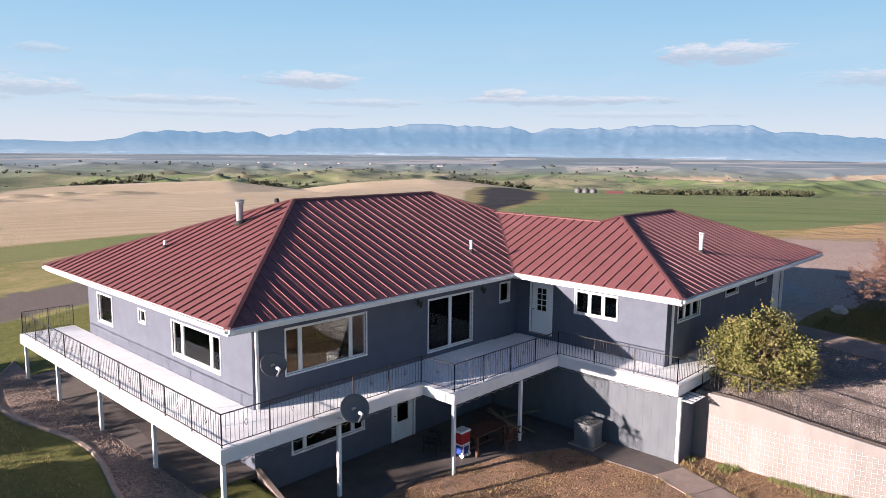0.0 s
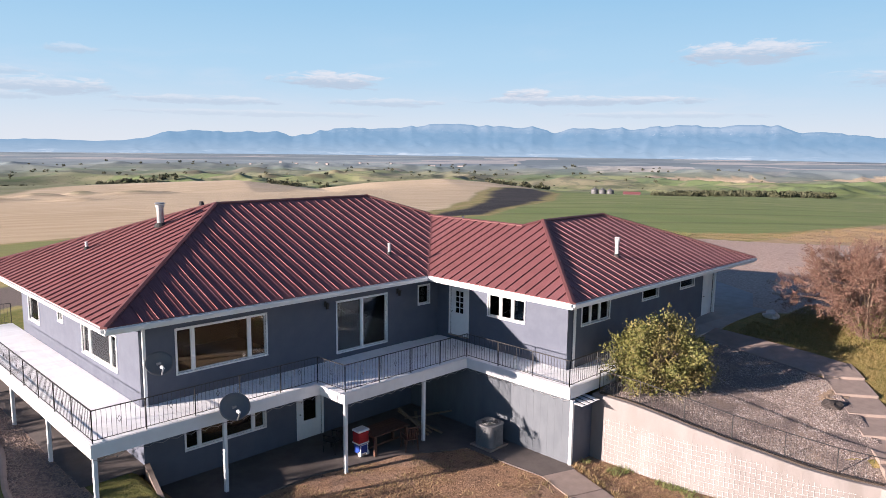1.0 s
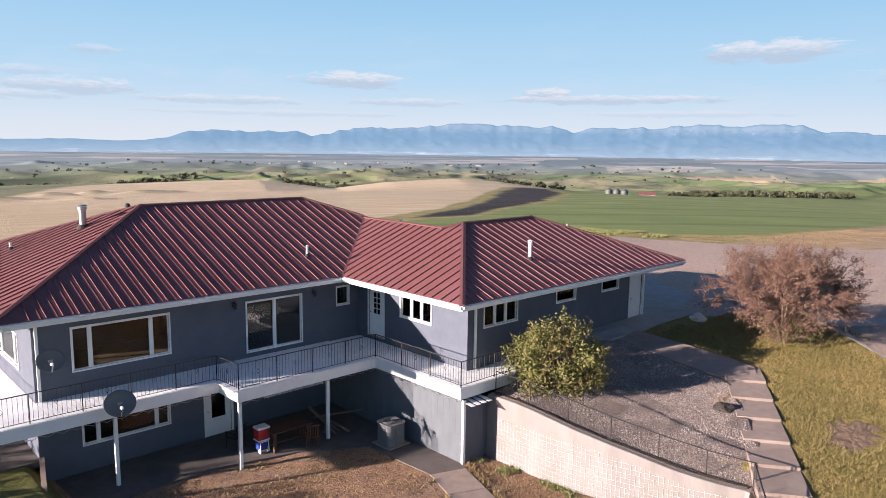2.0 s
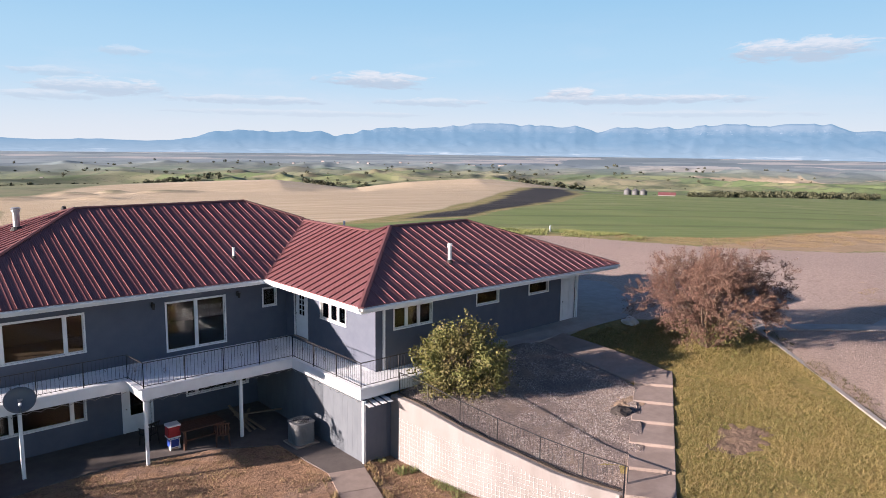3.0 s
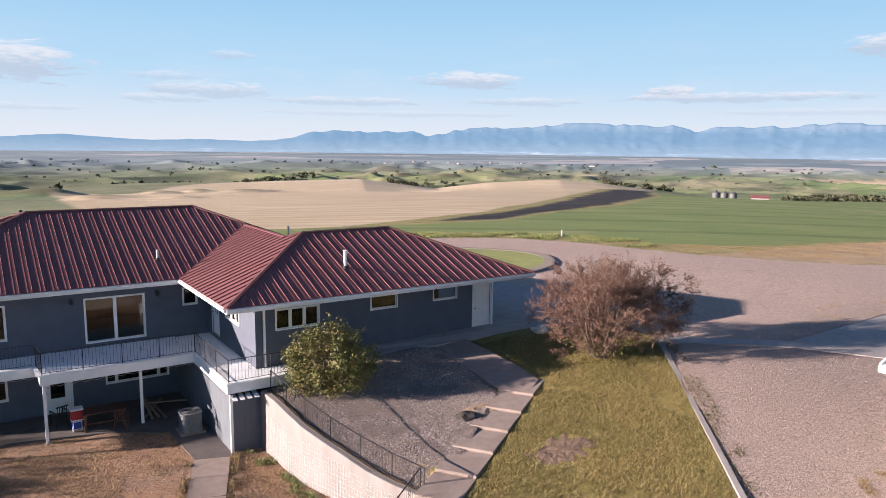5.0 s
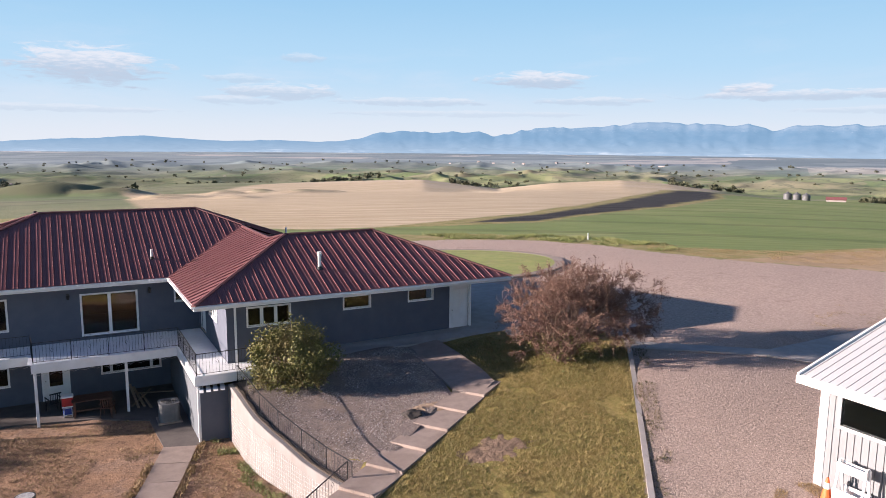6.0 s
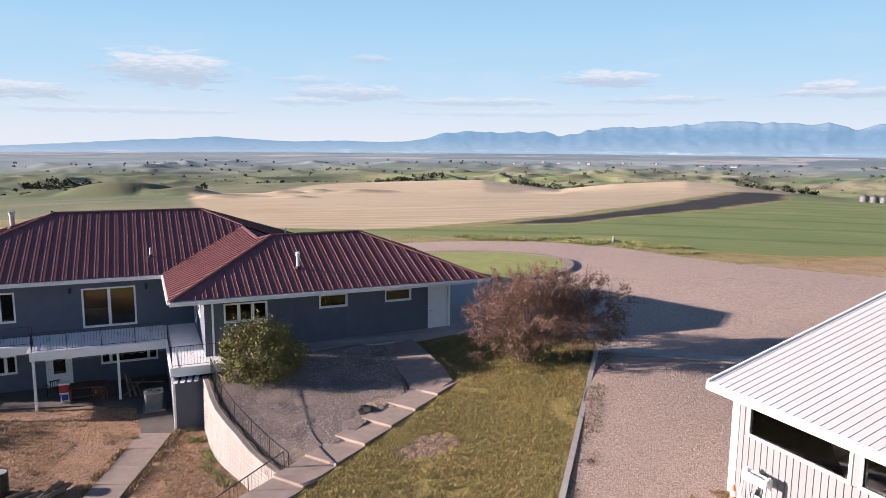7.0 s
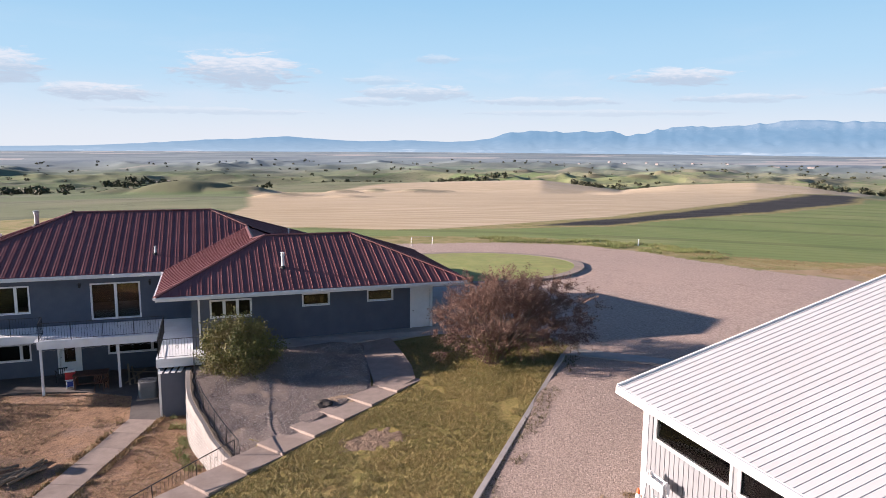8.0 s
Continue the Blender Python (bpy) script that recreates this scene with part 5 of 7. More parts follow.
part("wall", wall("x", 35.9, 0.15, -23.6, -7.5, 0.6, 4.55, SHED_HOLES), SHED_WALL, shed, "pale grey ribbed metal wall")
part("wall", wall("y", -7.5, -0.15, 35.9, 47.0, 0.6, 4.6), SHED_WALL, shed)
for k in range(80):                                         # vertical boards of the wall cladding
    y = -7.68 - 0.2 * k
    if not any(h[0] - 0.17 < y < h[1] + 0.17 for h in SHED_HOLES):
        part("cladding_board", boxed(35.876, 35.9, y - 0.088, y + 0.088, 1.0, 4.44), SHED_WALL, shed)
    else:
        part("cladding_board", boxed(35.876, 35.9, y - 0.088, y + 0.088, 1.0, 3.268), SHED_WALL, shed)
part("soffit", boxed(35.2, 35.9, -23.8, -7.2, SE - 0.2, SE - 0.18), WHITE, shed)
part("floor", boxed(36.0, 47, -23.6, -7.6, 1.4, 1.5), PATIO, shed)
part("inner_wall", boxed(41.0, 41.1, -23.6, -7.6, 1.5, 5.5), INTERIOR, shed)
part("corner_trim", boxed(35.85, 36.02, -7.60, -7.36, 0.6, SE - 0.2), WHITE, shed)
for h in SHED_HOLES:
    t = bmesh.new()
    for s in ((h[0] - 0.08, h[0], h[2] - 0.08, h[3] + 0.08), (h[1], h[1] + 0.08, h[2] - 0.08, h[3] + 0.08), (h[0], h[1], h[3], h[3] + 0.08), (h[0], h[1], h[2] - 0.08, h[2])):
        box(t, 35.86, 35.96, *s)
    f = part("window", t, WHITE, shed, "wide white-framed window")
    g = part("pane", boxed(35.93, 35.938, *h), GLASS, f)
    g.visible_shadow = False


# ---- things on and round the house ----
LEAF_A = leaf_material("olive_leaves", ((0.060, 0.072, 0.020), (0.125, 0.132, 0.034), (0.185, 0.175, 0.050), (0.105, 0.115, 0.030), (0.205, 0.175, 0.070)), (0.205, 0.150, 0.065), 0.9, 0.55)
LEAF_B = leaf_material("rusty_leaves", ((0.077, 0.035, 0.027), (0.137, 0.068, 0.049), (0.188, 0.107, 0.077), (0.111, 0.050, 0.037), (0.267, 0.174, 0.119)), (0.167, 0.089, 0.059), 0.8, 0.4, 0.7)
LEAF_C = material("far_foliage", (0.045, 0.051, 0.024), (0.063, 0.066, 0.032), 0.3, 0.8)
BARK = material("grey_bark", (0.20, 0.145, 0.105), (0.12, 0.085, 0.06), 9.0, 0.9, bump=0.006, bump_scale=40)
TWIG = material("bare_twigs", (0.219, 0.146, 0.107), (0.142, 0.090, 0.067), 5.0, 0.9)
GRASS_A = leaf_material("lawn_blades", ((0.132, 0.132, 0.039), (0.209, 0.178, 0.058), (0.309, 0.236, 0.097), (0.174, 0.158, 0.048), (0.418, 0.309, 0.147)), (0.332, 0.244, 0.100), 0.35, 0.7, 0.7)
GRASS_B = material("dry_blades", (0.296, 0.207, 0.098), (0.222, 0.148, 0.070), 1.5, 0.8, c=(0.148, 0.126, 0.042), c_scale=0.35, c_amount=0.6)
GRASS_C = material("verge_weeds", (0.147, 0.181, 0.050), (0.218, 0.227, 0.084), 0.8, 0.75, c=(0.302, 0.244, 0.118), c_scale=0.3, c_amount=0.7)
GRASS_D = leaf_material("kerb_weeds", ((0.050, 0.048, 0.020), (0.095, 0.085, 0.035), (0.170, 0.125, 0.065), (0.075, 0.080, 0.028)), (0.150, 0.110, 0.060), 0.8, 0.5, 0.8)
RED = material("red_plastic", (0.42, 0.025, 0.03), (0.36, 0.02, 0.025), 4, 0.4)
BLUE = material("blue_plastic", (0.02, 0.06, 0.30), (0.018, 0.05, 0.25), 4, 0.4)
ORANGE = material("orange_plastic", (0.75, 0.13, 0.03), (0.66, 0.11, 0.03), 4, 0.5)
FADED_RED = material("faded_red_sheeting", (0.50, 0.26, 0.24), (0.56, 0.36, 0.33), 6, 0.6)
BROWN = material("stained_wood", (0.102, 0.045, 0.027), (0.072, 0.030, 0.018), 3, 0.6, bump=0.002, stretch=(1, 6, 6))
TIMBER = material("weathered_timber", (0.24, 0.18, 0.125), (0.17, 0.125, 0.085), 4, 0.85, bump=0.003, stretch=(1, 6, 6))
DISH = material("grey_dish_paint", (0.105, 0.11, 0.12), (0.09, 0.095, 0.105), 3, 0.5)
UNIT = material("grey_unit_paint", (0.17, 0.175, 0.18), (0.145, 0.15, 0.155), 4, 0.5)
STONE = island_material("bed_stones", ((0.072, 0.058, 0.053), (0.250, 0.192, 0.162), (0.142, 0.114, 0.102), (0.360, 0.292, 0.252), (0.190, 0.162, 0.152), (0.480, 0.430, 0.400)))
ROCK = material("pale_rock", (0.62, 0.60, 0.56), (0.48, 0.46, 0.43), 3.0, 0.9, bump=0.03, bump_scale=6)


def roof_pipe(name, x, y, top, r, mat, label, plane, cap=True, parent_label="vent pipe"):
    z = plane_z(plane, x, y)
    ob = thing(name, (x, y, z), label, parent_label)
    part("pipe", tubed((x, y, z - 0.1), (x, y, top), r, n=14), mat, ob)
    part("flashing", tubed((x, y, z - 0.06), (x, y, z + 0.10), r * 2.0, r * 1.25, n=14), RUBBER, ob)
    if cap:
        bm = tubed((x, y, top - 0.06), (x, y, top + 0.04), r * 1.3, n=14)
        part("collar", bm, mat, ob)
        bm = tubed((x, y, top + 0.08), (x, y, top + 0.12), r * 1.55, r * 1.2, n=14)
        for k in range(3):
            a = 2.1 * k
            tube(bm, (x + r * math.cos(a), y + r * math.sin(a), top), (x + r * math.cos(a), y + r * math.sin(a), top + 0.09), 0.01, n=5)
        part("rain_cap", bm, mat, ob)
    return ob


roof_pipe("chimney_flue", 14.72, 23.1, 7.12, 0.13, GALV, "shiny galvanised chimney flue with rain cap on the roof", "left", parent_label="chimney")
roof_pipe("vent_pipe", 16.6, 23.5, 6.98, 0.06, PIPE, "short pale vent pipe near the ridge", "left", cap=False)
roof_pipe("vent_pipe", 12.46, 24.5, 5.78, 0.055, PIPE, "short white vent pipe on the red roof", "left", cap=False)
roof_pipe("vent_pipe", 21.5, 17.55, 5.66, 0.055, PIPE, "short white vent pipe on the red roof", "front", cap=False)
roof_pipe("vent_pipe", 27.72, 11.02, 5.92, 0.075, PIPE, "tall white capped vent pipe on the wing roof", "wfront")
roof_pipe("vent_pipe", 29.0, 20.6, 6.05, 0.05, PIPE, "short white vent pipe behind the ridge", "right", cap=False)


def downspout(points, label="white square metal downspout on the wall"):
    ob = thing("downspout", points[-1], label, "downspout", "downspouts")
    for a, b in zip(points, points[1:]):
        part("pipe_run", beamed(a, b, 0.085, 0.065), WHITE, ob)
    for p in points[1:-1]:
        part("elbow", boxed(p[0] - 0.048, p[0] + 0.048, p[1] - 0.048, p[1] + 0.048, p[2] - 0.05, p[2] + 0.05, bevel=0.012), WHITE, ob)


downspout(((12.15, Y0 + 0.02, EAVE - 0.16), (12.10, FRONT_Y - 0.10, EAVE - 0.28), (11.32, FRONT_Y - 0.06, EAVE - 0.34), (11.32, FRONT_Y - 0.06, DECK + 0.02)))
downspout(((24.50, WY0 + 0.05, EAVE - 0.16), (24.45, WING_Y - 0.10, EAVE - 0.28), (23.78, WING_Y - 0.06, EAVE - 0.36), (23.78, WING_Y - 0.06, DECK + 0.02)))
downspout(((35.9, WY0 + 0.05, EAVE - 0.16), (35.05, WING_Y - 0.06, EAVE - 0.40), (35.05, WING_Y - 0.06, 1.9)))
for x in (17.8, 21.22):
    lamp = thing("wall_light", (x, FRONT_Y, 3.8), "black wall lantern beside the patio door", "wall light", "patio wall lights")
    part("bracket", boxed(x - 0.05, x + 0.05, FRONT_Y - 0.03, FRONT_Y, 3.78, 3.98, bevel=0.008), BLACK, lamp)
    part("arm", beamed((x, FRONT_Y - 0.03, 3.93), (x, FRONT_Y - 0.14, 3.93), 0.025, 0.025), BLACK, lamp)
    part("lantern", tubed((x, FRONT_Y - 0.14, 3.72), (x, FRONT_Y - 0.14, 3.93), 0.05, 0.075, n=8), BLACK, lamp)


def dish(place, aim, r, post, mat, label):
    """A satellite dish: shallow oval bowl, rim, arm with receiver, mast."""
    ob = thing("satellite_dish", post[1], label, "satellite dish", "satellite dishes")
    aim = Vector(aim).normalized()
    rot = aim.to_track_quat("Z", "Y").to_matrix().to_4x4()
    m = Matrix.Translation(place) @ rot
    bm = bmesh.new()
    rings = []
    for side, sgn in ((0.0, 1), (-0.02, -1)):
        prev = None
        for k in range(0, 7):
            u = k / 6
            ring = [bm.verts.new(m @ Vector((r * u * math.cos(a), 0.9 * r * u * math.sin(a), 0.22 * r * u * u + side))) for a in (2 * math.pi * i / 28 for i in range(28))] if k else [bm.verts.new(m @ Vector((0, 0, side)))]
            if prev:
                for i in range(28):
                    j = (i + 1) % 28
                    q = [prev[0], ring[i], ring[j]] if len(prev) == 1 else [prev[i], ring[i], ring[j], prev[j]]
                    bm.faces.new(q if sgn > 0 else q[::-1])
            prev = ring
        rings.append(prev)
    for i in range(28):
        j = (i + 1) % 28
        bm.faces.new((rings[0][i], rings[1][i], rings[1][j], rings[0][j]))
    for f in bm.faces:
        f.smooth = True
    part("bowl", bm, mat, ob)
    tip = m @ Vector((0, -0.55 * r, 0.95 * r))
    foot = m @ Vector((0, -0.86 * r, 0.1))
    part("arm", beamed(foot, tip, 0.035, 0.035), GALV, ob)
    bm = tubed(tip, tip - (tip - Vector(place)).normalized() * 0.16, 0.035, 0.05, n=10)
    part("receiver", bm, WHITE, ob)
    part("bracket", boxed(*[c for a, b in zip(m @ Vector((0, 0, -0.06)), (0.07, 0.07, 0.07)) for c in (a - b, a + b)], bevel=0.01), GALV, ob)
    bm = bmesh.new()
    pts = [m @ Vector((0, 0, -0.08)), *[Vector(p) for p in post]]
    for a, b in zip(pts, pts[1:]):
        tube(bm, a, b, 0.024, n=10)
    part("mast", bm, GALV, ob)


dish((11.58, 16.30, 3.10), (-0.10, -0.88, 0.45), 0.40, ((11.75, 16.45, 2.80), (11.75, FRONT_Y - 0.02, 2.72)), DISH, "grey satellite dish on the front wall near the corner")
dish((12.86, 14.30, 2.00), (-0.15, -0.86, 0.48), 0.45, ((12.80, 14.52, 1.65), (12.85, OUT_Y - 0.045, 1.55)), DISH, "dark grey satellite dish bracketed off the deck edge")


def rounded_post(x, y, z0, z1, half, r, n=6):
    """An upright square prism with rounded corners."""
    bm = bmesh.new()
    ring = []
    for k in range(4):
        a0 = math.pi / 2 * k
        cx, cy = ((1, 1), (-1, 1), (-1, -1), (1, -1))[k]
        ring += [(x + cx * (half - r) + r * math.cos(a0 + math.pi / 2 * i / n), y + cy * (half - r) + r * math.sin(a0 + math.pi / 2 * i / n)) for i in range(n + 1)]
    low, top = ([bm.verts.new((*p, z)) for p in ring] for z in (z0, z1))
    for i in range(len(ring)):
        j = (i + 1) % len(ring)
        bm.faces.new((low[i], low[j], top[j], top[i]))
    bm.faces.new(top)
    bm.faces.new(low[::-1])
    return bm


def build_cooling_unit():
    x, y, z = 21.25, 11.85, YARD + 0.05
    ob = thing("cooling_unit", (x, y, z), "grey outdoor cooling unit with round fan grille", "air conditioner")
    part("base_pad", boxed(x - 0.48, x + 0.48, y - 0.48, y + 0.48, z, z + 0.06, bevel=0.01), CONCRETE, ob)
    part("casing", rounded_post(x, y, z + 0.06, z + 0.80, 0.39, 0.17), UNIT, ob)
    lv = mesh_from(boxed(-0.21, 0.21, -0.008, 0.008, -0.006, 0.006), "louvre")
    lv.materials.append(UNIT)
    for k in range(14):
        for turn, (dx, dy) in ((0, (0, -0.396)), (90, (-0.396, 0)), (90, (0.396, 0))):
            piece("louvre", lv, ob, Matrix.Translation((x + dx, y + dy, z + 0.14 + 0.042 * k)) @ Matrix.Rotation(radians(turn), 4, "Z"))
    part("lid", rounded_post(x, y, z + 0.80, z + 0.84, 0.41, 0.19), UNIT, ob)
    part("fan_well", tubed((x, y, z + 0.838), (x, y, z + 0.846), 0.31, n=28), BLACK, ob)
    g = bmesh.new()
    for k in range(5):
        r = 0.07 + 0.06 * k
        for i in range(24):
            a, b = 2 * math.pi * i / 24, 2 * math.pi * (i + 1) / 24
            beam(g, (x + r * math.cos(a), y + r * math.sin(a), z + 0.858), (x + r * math.cos(b), y + r * math.sin(b), z + 0.858), 0.008, 0.008)
    for i in range(4):
        a = math.pi * i / 4
        beam(g, (x + 0.32 * math.cos(a), y + 0.32 * math.sin(a), z + 0.852), (x - 0.32 * math.cos(a), y - 0.32 * math.sin(a), z + 0.852), 0.01, 0.008)
    part("fan_grille", g, GALV, ob)


def build_cooler():
    x, y, z = 17.5, 14.35, YARD + 0.05
    ob = thing("drink_cooler", (x, y, z), "red cooler with white lid on a blue wheeled stand", "cooler")
    part("stand", boxed(x - 0.18, x + 0.18, y - 0.15, y + 0.15, z + 0.08, z + 0.42, bevel=0.02), BLUE, ob)
    part("tub", boxed(x - 0.22, x + 0.22, y - 0.18, y + 0.18, z + 0.44, z + 0.84, bevel=0.03), RED, ob, "red cooler tub")
    part("band", boxed(x - 0.225, x + 0.225, y - 0.185, y + 0.185, z + 0.42, z + 0.48, bevel=0.01), WHITE, ob)
    part("lid", boxed(x - 0.24, x + 0.24, y - 0.20, y + 0.20, z + 0.84, z + 0.92, bevel=0.025), WHITE, ob, "white lid")
    for dx in (-0.16, 0.16):
        part("wheel", tubed((x + dx - 0.02, y - 0.15, z + 0.09), (x + dx + 0.02, y - 0.15, z + 0.09), 0.09, n=16), WHITE, ob)
    h = bmesh.new()
    for a, b in (((-0.15, -0.19, 0.1), (-0.15, -0.19, 0.40)), ((0.15, -0.19, 0.1), (0.15, -0.19, 0.40)), ((-0.15, -0.19, 0.40), (0.15, -0.19, 0.40)), ((-0.15, -0.19, 0.1), (0.15, -0.19, 0.1))):
        tube(h, (x + a[0], y + a[1], z + a[2]), (x + b[0], y + b[1], z + b[2]), 0.014)
    part("frame", h, WHITE, ob)


def build_table():
    x, y, z = 18.45, 14.25, YARD + 0.05
    ob = thing("patio_table", (x, y, z), "brown stained wooden patio table under the deck", "table")
    for k in range(6):
        part("plank", boxed(x - 0.80, x + 0.80, y - 0.45 + 0.152 * k, y - 0.45 + 0.152 * k + 0.145, z + 0.70, z + 0.735, bevel=0.006), BROWN, ob)
    for dx in (-0.7, 0.7):
        for dy in (-0.36, 0.36):
            part("leg", boxed(x + dx - 0.045, x + dx + 0.045, y + dy - 0.045, y + dy + 0.045, z, z + 0.70, bevel=0.006), BROWN, ob)
        part("apron_rail", boxed(x + dx - 0.02, x + dx + 0.02, y - 0.315, y + 0.315, z + 0.60, z + 0.70), BROWN, ob)
    part("stretcher", boxed(x - 0.655, x + 0.655, y - 0.02, y + 0.02, z + 0.14, z + 0.20), BROWN, ob)


def build_chair(x, y, turn, mat, label):
    z = YARD + 0.05
    ob = thing("patio_chair", (x, y, z), label, "chair", "patio chairs")
    m = Matrix.Translation((x, y, z)) @ Matrix.Rotation(radians(turn), 4, "Z")

    def put(name, bm):
        bmesh.ops.transform(bm, matrix=m, verts=bm.verts)
        part(name, bm, mat, ob)
    put("seat", boxed(-0.24, 0.24, -0.22, 0.24, 0.40, 0.44, bevel=0.012))
    bm = bmesh.new()
    for k in range(5):
        beam(bm, (-0.18 + 0.09 * k, 0.23, 0.46), (-0.18 + 0.09 * k, 0.32, 0.86), 0.03, 0.012)
    put("back_slats", bm)
    put("back_rail", beamed((-0.24, 0.325, 0.88), (0.24, 0.325, 0.88), 0.03, 0.05))
    for dx in (-0.21, 0.21):
        for dy in (-0.19, 0.21):
            put("leg", beamed((dx, dy, 0.40), (dx * 1.1, dy * 1.2, 0.0), 0.03, 0.03))
        put("armrest", beamed((dx * 1.2, -0.22, 0.64), (dx * 1.2, 0.28, 0.64), 0.05, 0.025))
        put("arm_post", beamed((dx * 1.2, -0.18, 0.42), (dx * 1.2, -0.18, 0.63), 0.025, 0.025))


build_cooling_unit()
build_cooler()
build_table()
build_chair(16.95, 15.2, 200, BLACK, "dark metal patio chair beside the basement door")
build_chair(19.0, 13.55, 160, BROWN, "reddish-brown wooden chair by the patio table")
boards = [((20.25, 13.9, YARD + 0.07), (20.05, 15.3, YARD + 0.75)), ((20.5, 14.0, YARD + 0.07), (20.2, 15.5, YARD + 0.55)), ((20.1, 15.0, YARD + 0.42), (21.75, 14.2, YARD + 0.52)), ((20.75, 13.7, YARD + 0.07), (20.5, 15.2, YARD + 0.3)), ((20.0, 14.2, YARD + 0.07), (20.9, 15.3, YARD + 0.4))]
for a, b in boards:
    whole("board", beamed(a, b, 0.10, 0.035), TIMBER, "loose timber board leaning under the deck", "board", "leaning boards")


def build_barrel():
    x, y, z = 16.2, 5.45, YARD + 0.02
    ob = thing("burn_barrel", (x, y, z), "black steel barrel with an open ashy top", "barrel")
    bm = tubed((x, y, z), (x, y, z + 0.80), 0.29, n=24)
    for h in (0.02, 0.28, 0.54, 0.79):
        tube(bm, (x, y, z + h - 0.012), (x, y, z + h + 0.012), 0.302, n=24)
    part("drum", bm, BLACK, ob)
    part("ash", tubed((x, y, z + 0.80), (x, y, z + 0.806), 0.26, n=24), material("ash", (0.42, 0.42, 0.42), (0.25, 0.25, 0.25), 12, 0.95, bump=0.02), ob, "pale ash and scraps")


build_barrel()
random.seed(4)
for k in range(9):
    a = Vector((17.2 + random.uniform(-0.6, 0.6), 4.7 + random.uniform(-0.5, 0.5), YARD + 0.06 + 0.05 * (k // 3)))
    h = random.uniform(0.3, 1.2)
    d = Vector((math.cos(h), math.sin(h), random.uniform(-0.03, 0.06))) * random.uniform(0.5, 0.9)
    whole("firewood_log", tubed(a - d, a + d, random.uniform(0.04, 0.08), n=9), TIMBER, "grey split firewood log on the dry ground", "log", "woodpile")

# pale corrugated offcuts on the basement end wall, under the deck corner
for k in range(4):
    x = 22.06 + 0.27 * k
    whole("metal_offcut", beamed((x, 8.55, 1.235), (x + 0.12, 9.35, 1.245), 0.17, 0.014), WHITE, "pale metal strip lying on the wall end", "metal strip", "metal strips")


# ---- fence on the wall, handrail by the steps ----
pts = [(float(wall_x(y)) + 0.36, y, float(garden_z(wall_x(y) + 0.36, y)) - 0.02) for y in (8.9, 7.4, 5.9, 4.5, 3.1, 1.8, 0.55)]
railing(pts, 1.5, "black iron fence along the retaining wall", gap=0.14, tall=0.80, name="fence", group="", thin=0.75)
railing([(24.95, 0.55, 0.35), (23.7, -0.25, 0.12), (22.4, -1.1, -0.12), (21.0, -2.0, -0.4)], 1.5, "black iron handrail beside the lower steps", gap=0.14, tall=0.82, name="handrail", group="", thin=0.75)
kerb = beamed((25.1, 0.42, 0.20), (20.8, -2.3, -0.55), 0.16, 0.5)
whole("step_kerb", kerb, CONCRETE, "low concrete kerb beside the steps", "kerb", kind="structure")


def build_wire():
    bm = bmesh.new()
    for k in range(58):
        y = 8.4 - 0.135 * k
        x = float(wall_x(y)) - 0.035
        beam(bm, (x - 0.008, y, YARD), (x + 0.012, y, min(float(wall_top(y)) - 0.28, 0.62)), 0.004, 0.004)
    ys = [8.4 - 0.3 * k for k in range(27)]
    for h in range(10):
        z = YARD + 0.08 + 0.155 * h
        for a, b in zip(ys, ys[1:]):
            if z < min(float(wall_top(b)) - 0.28, 0.64):
                beam(bm, (float(wall_x(a)) - 0.03, a, z), (float(wall_x(b)) - 0.03, b, z), 0.004, 0.004)
    return whole("wire_mesh", bm, PIPE, "pale galvanised wire mesh against the retaining wall", "wire mesh", kind="stuff")


build_wire()


# ---- drive island, edging, drive things ----
def ring_kerb():
    bm = bmesh.new()
    rows = []
    for k in range(90):
        a = -2.4 + 4.6 * k / 89
        row = []
        for r, dz in ((-0.02, -0.3), (0.0, 0.12), (0.75, 0.14), (0.8, -0.3)):
            x, y = 43.5 + (8.2 + r) * math.cos(a), 27 + (6.75 + r) * math.sin(a)
            row.append(bm.verts.new((x, y, float(upper(x, y)) + dz)))
        rows.append(row)
    for a, b in zip(rows, rows[1:]):
        for k in range(3):
            bm.faces.new((a[k], a[k + 1], b[k + 1], b[k]))
    bmesh.ops.recalc_face_normals(bm, faces=bm.faces)
    whole("island_kerb", bm, CONCRETE, "pale concrete kerb round the grass island", "kerb", kind="structure")
    bm = bmesh.new()
    mid = bm.verts.new((43.5, 27, float(upper(43.5, 27)) + 0.14))
    prev = None
    for r in (2, 4, 6, 8.25):
        ring = []
        for k in range(60):
            a = 2 * math.pi * k / 60
            x, y = 43.5 + r * math.cos(a), 27 + r * 0.823 * math.sin(a)
            ring.append(bm.verts.new((x, y, float(upper(x, y)) + 0.11)))
        for k in range(60):
            n = (k + 1) % 60
            bm.faces.new((mid, ring[k], ring[n]) if prev is None else (prev[k], ring[k], ring[n], prev[n]))
        prev = ring
    whole("grass_island", bm, material("island_grass", (0.215, 0.255, 0.064), (0.300, 0.305, 0.095), 1.2, 0.9, bump=0.03, bump_scale=9, c=(0.27, 0.23, 0.09), c_scale=0.3, c_amount=0.6), "mown grass island in the turning circle", "lawn", kind="structure")


ring_kerb()


def edging_x(y):
    return 8.05 + 0.40 * math.sin(y * 0.62 + 0.6) - 0.02 * (y - 22)


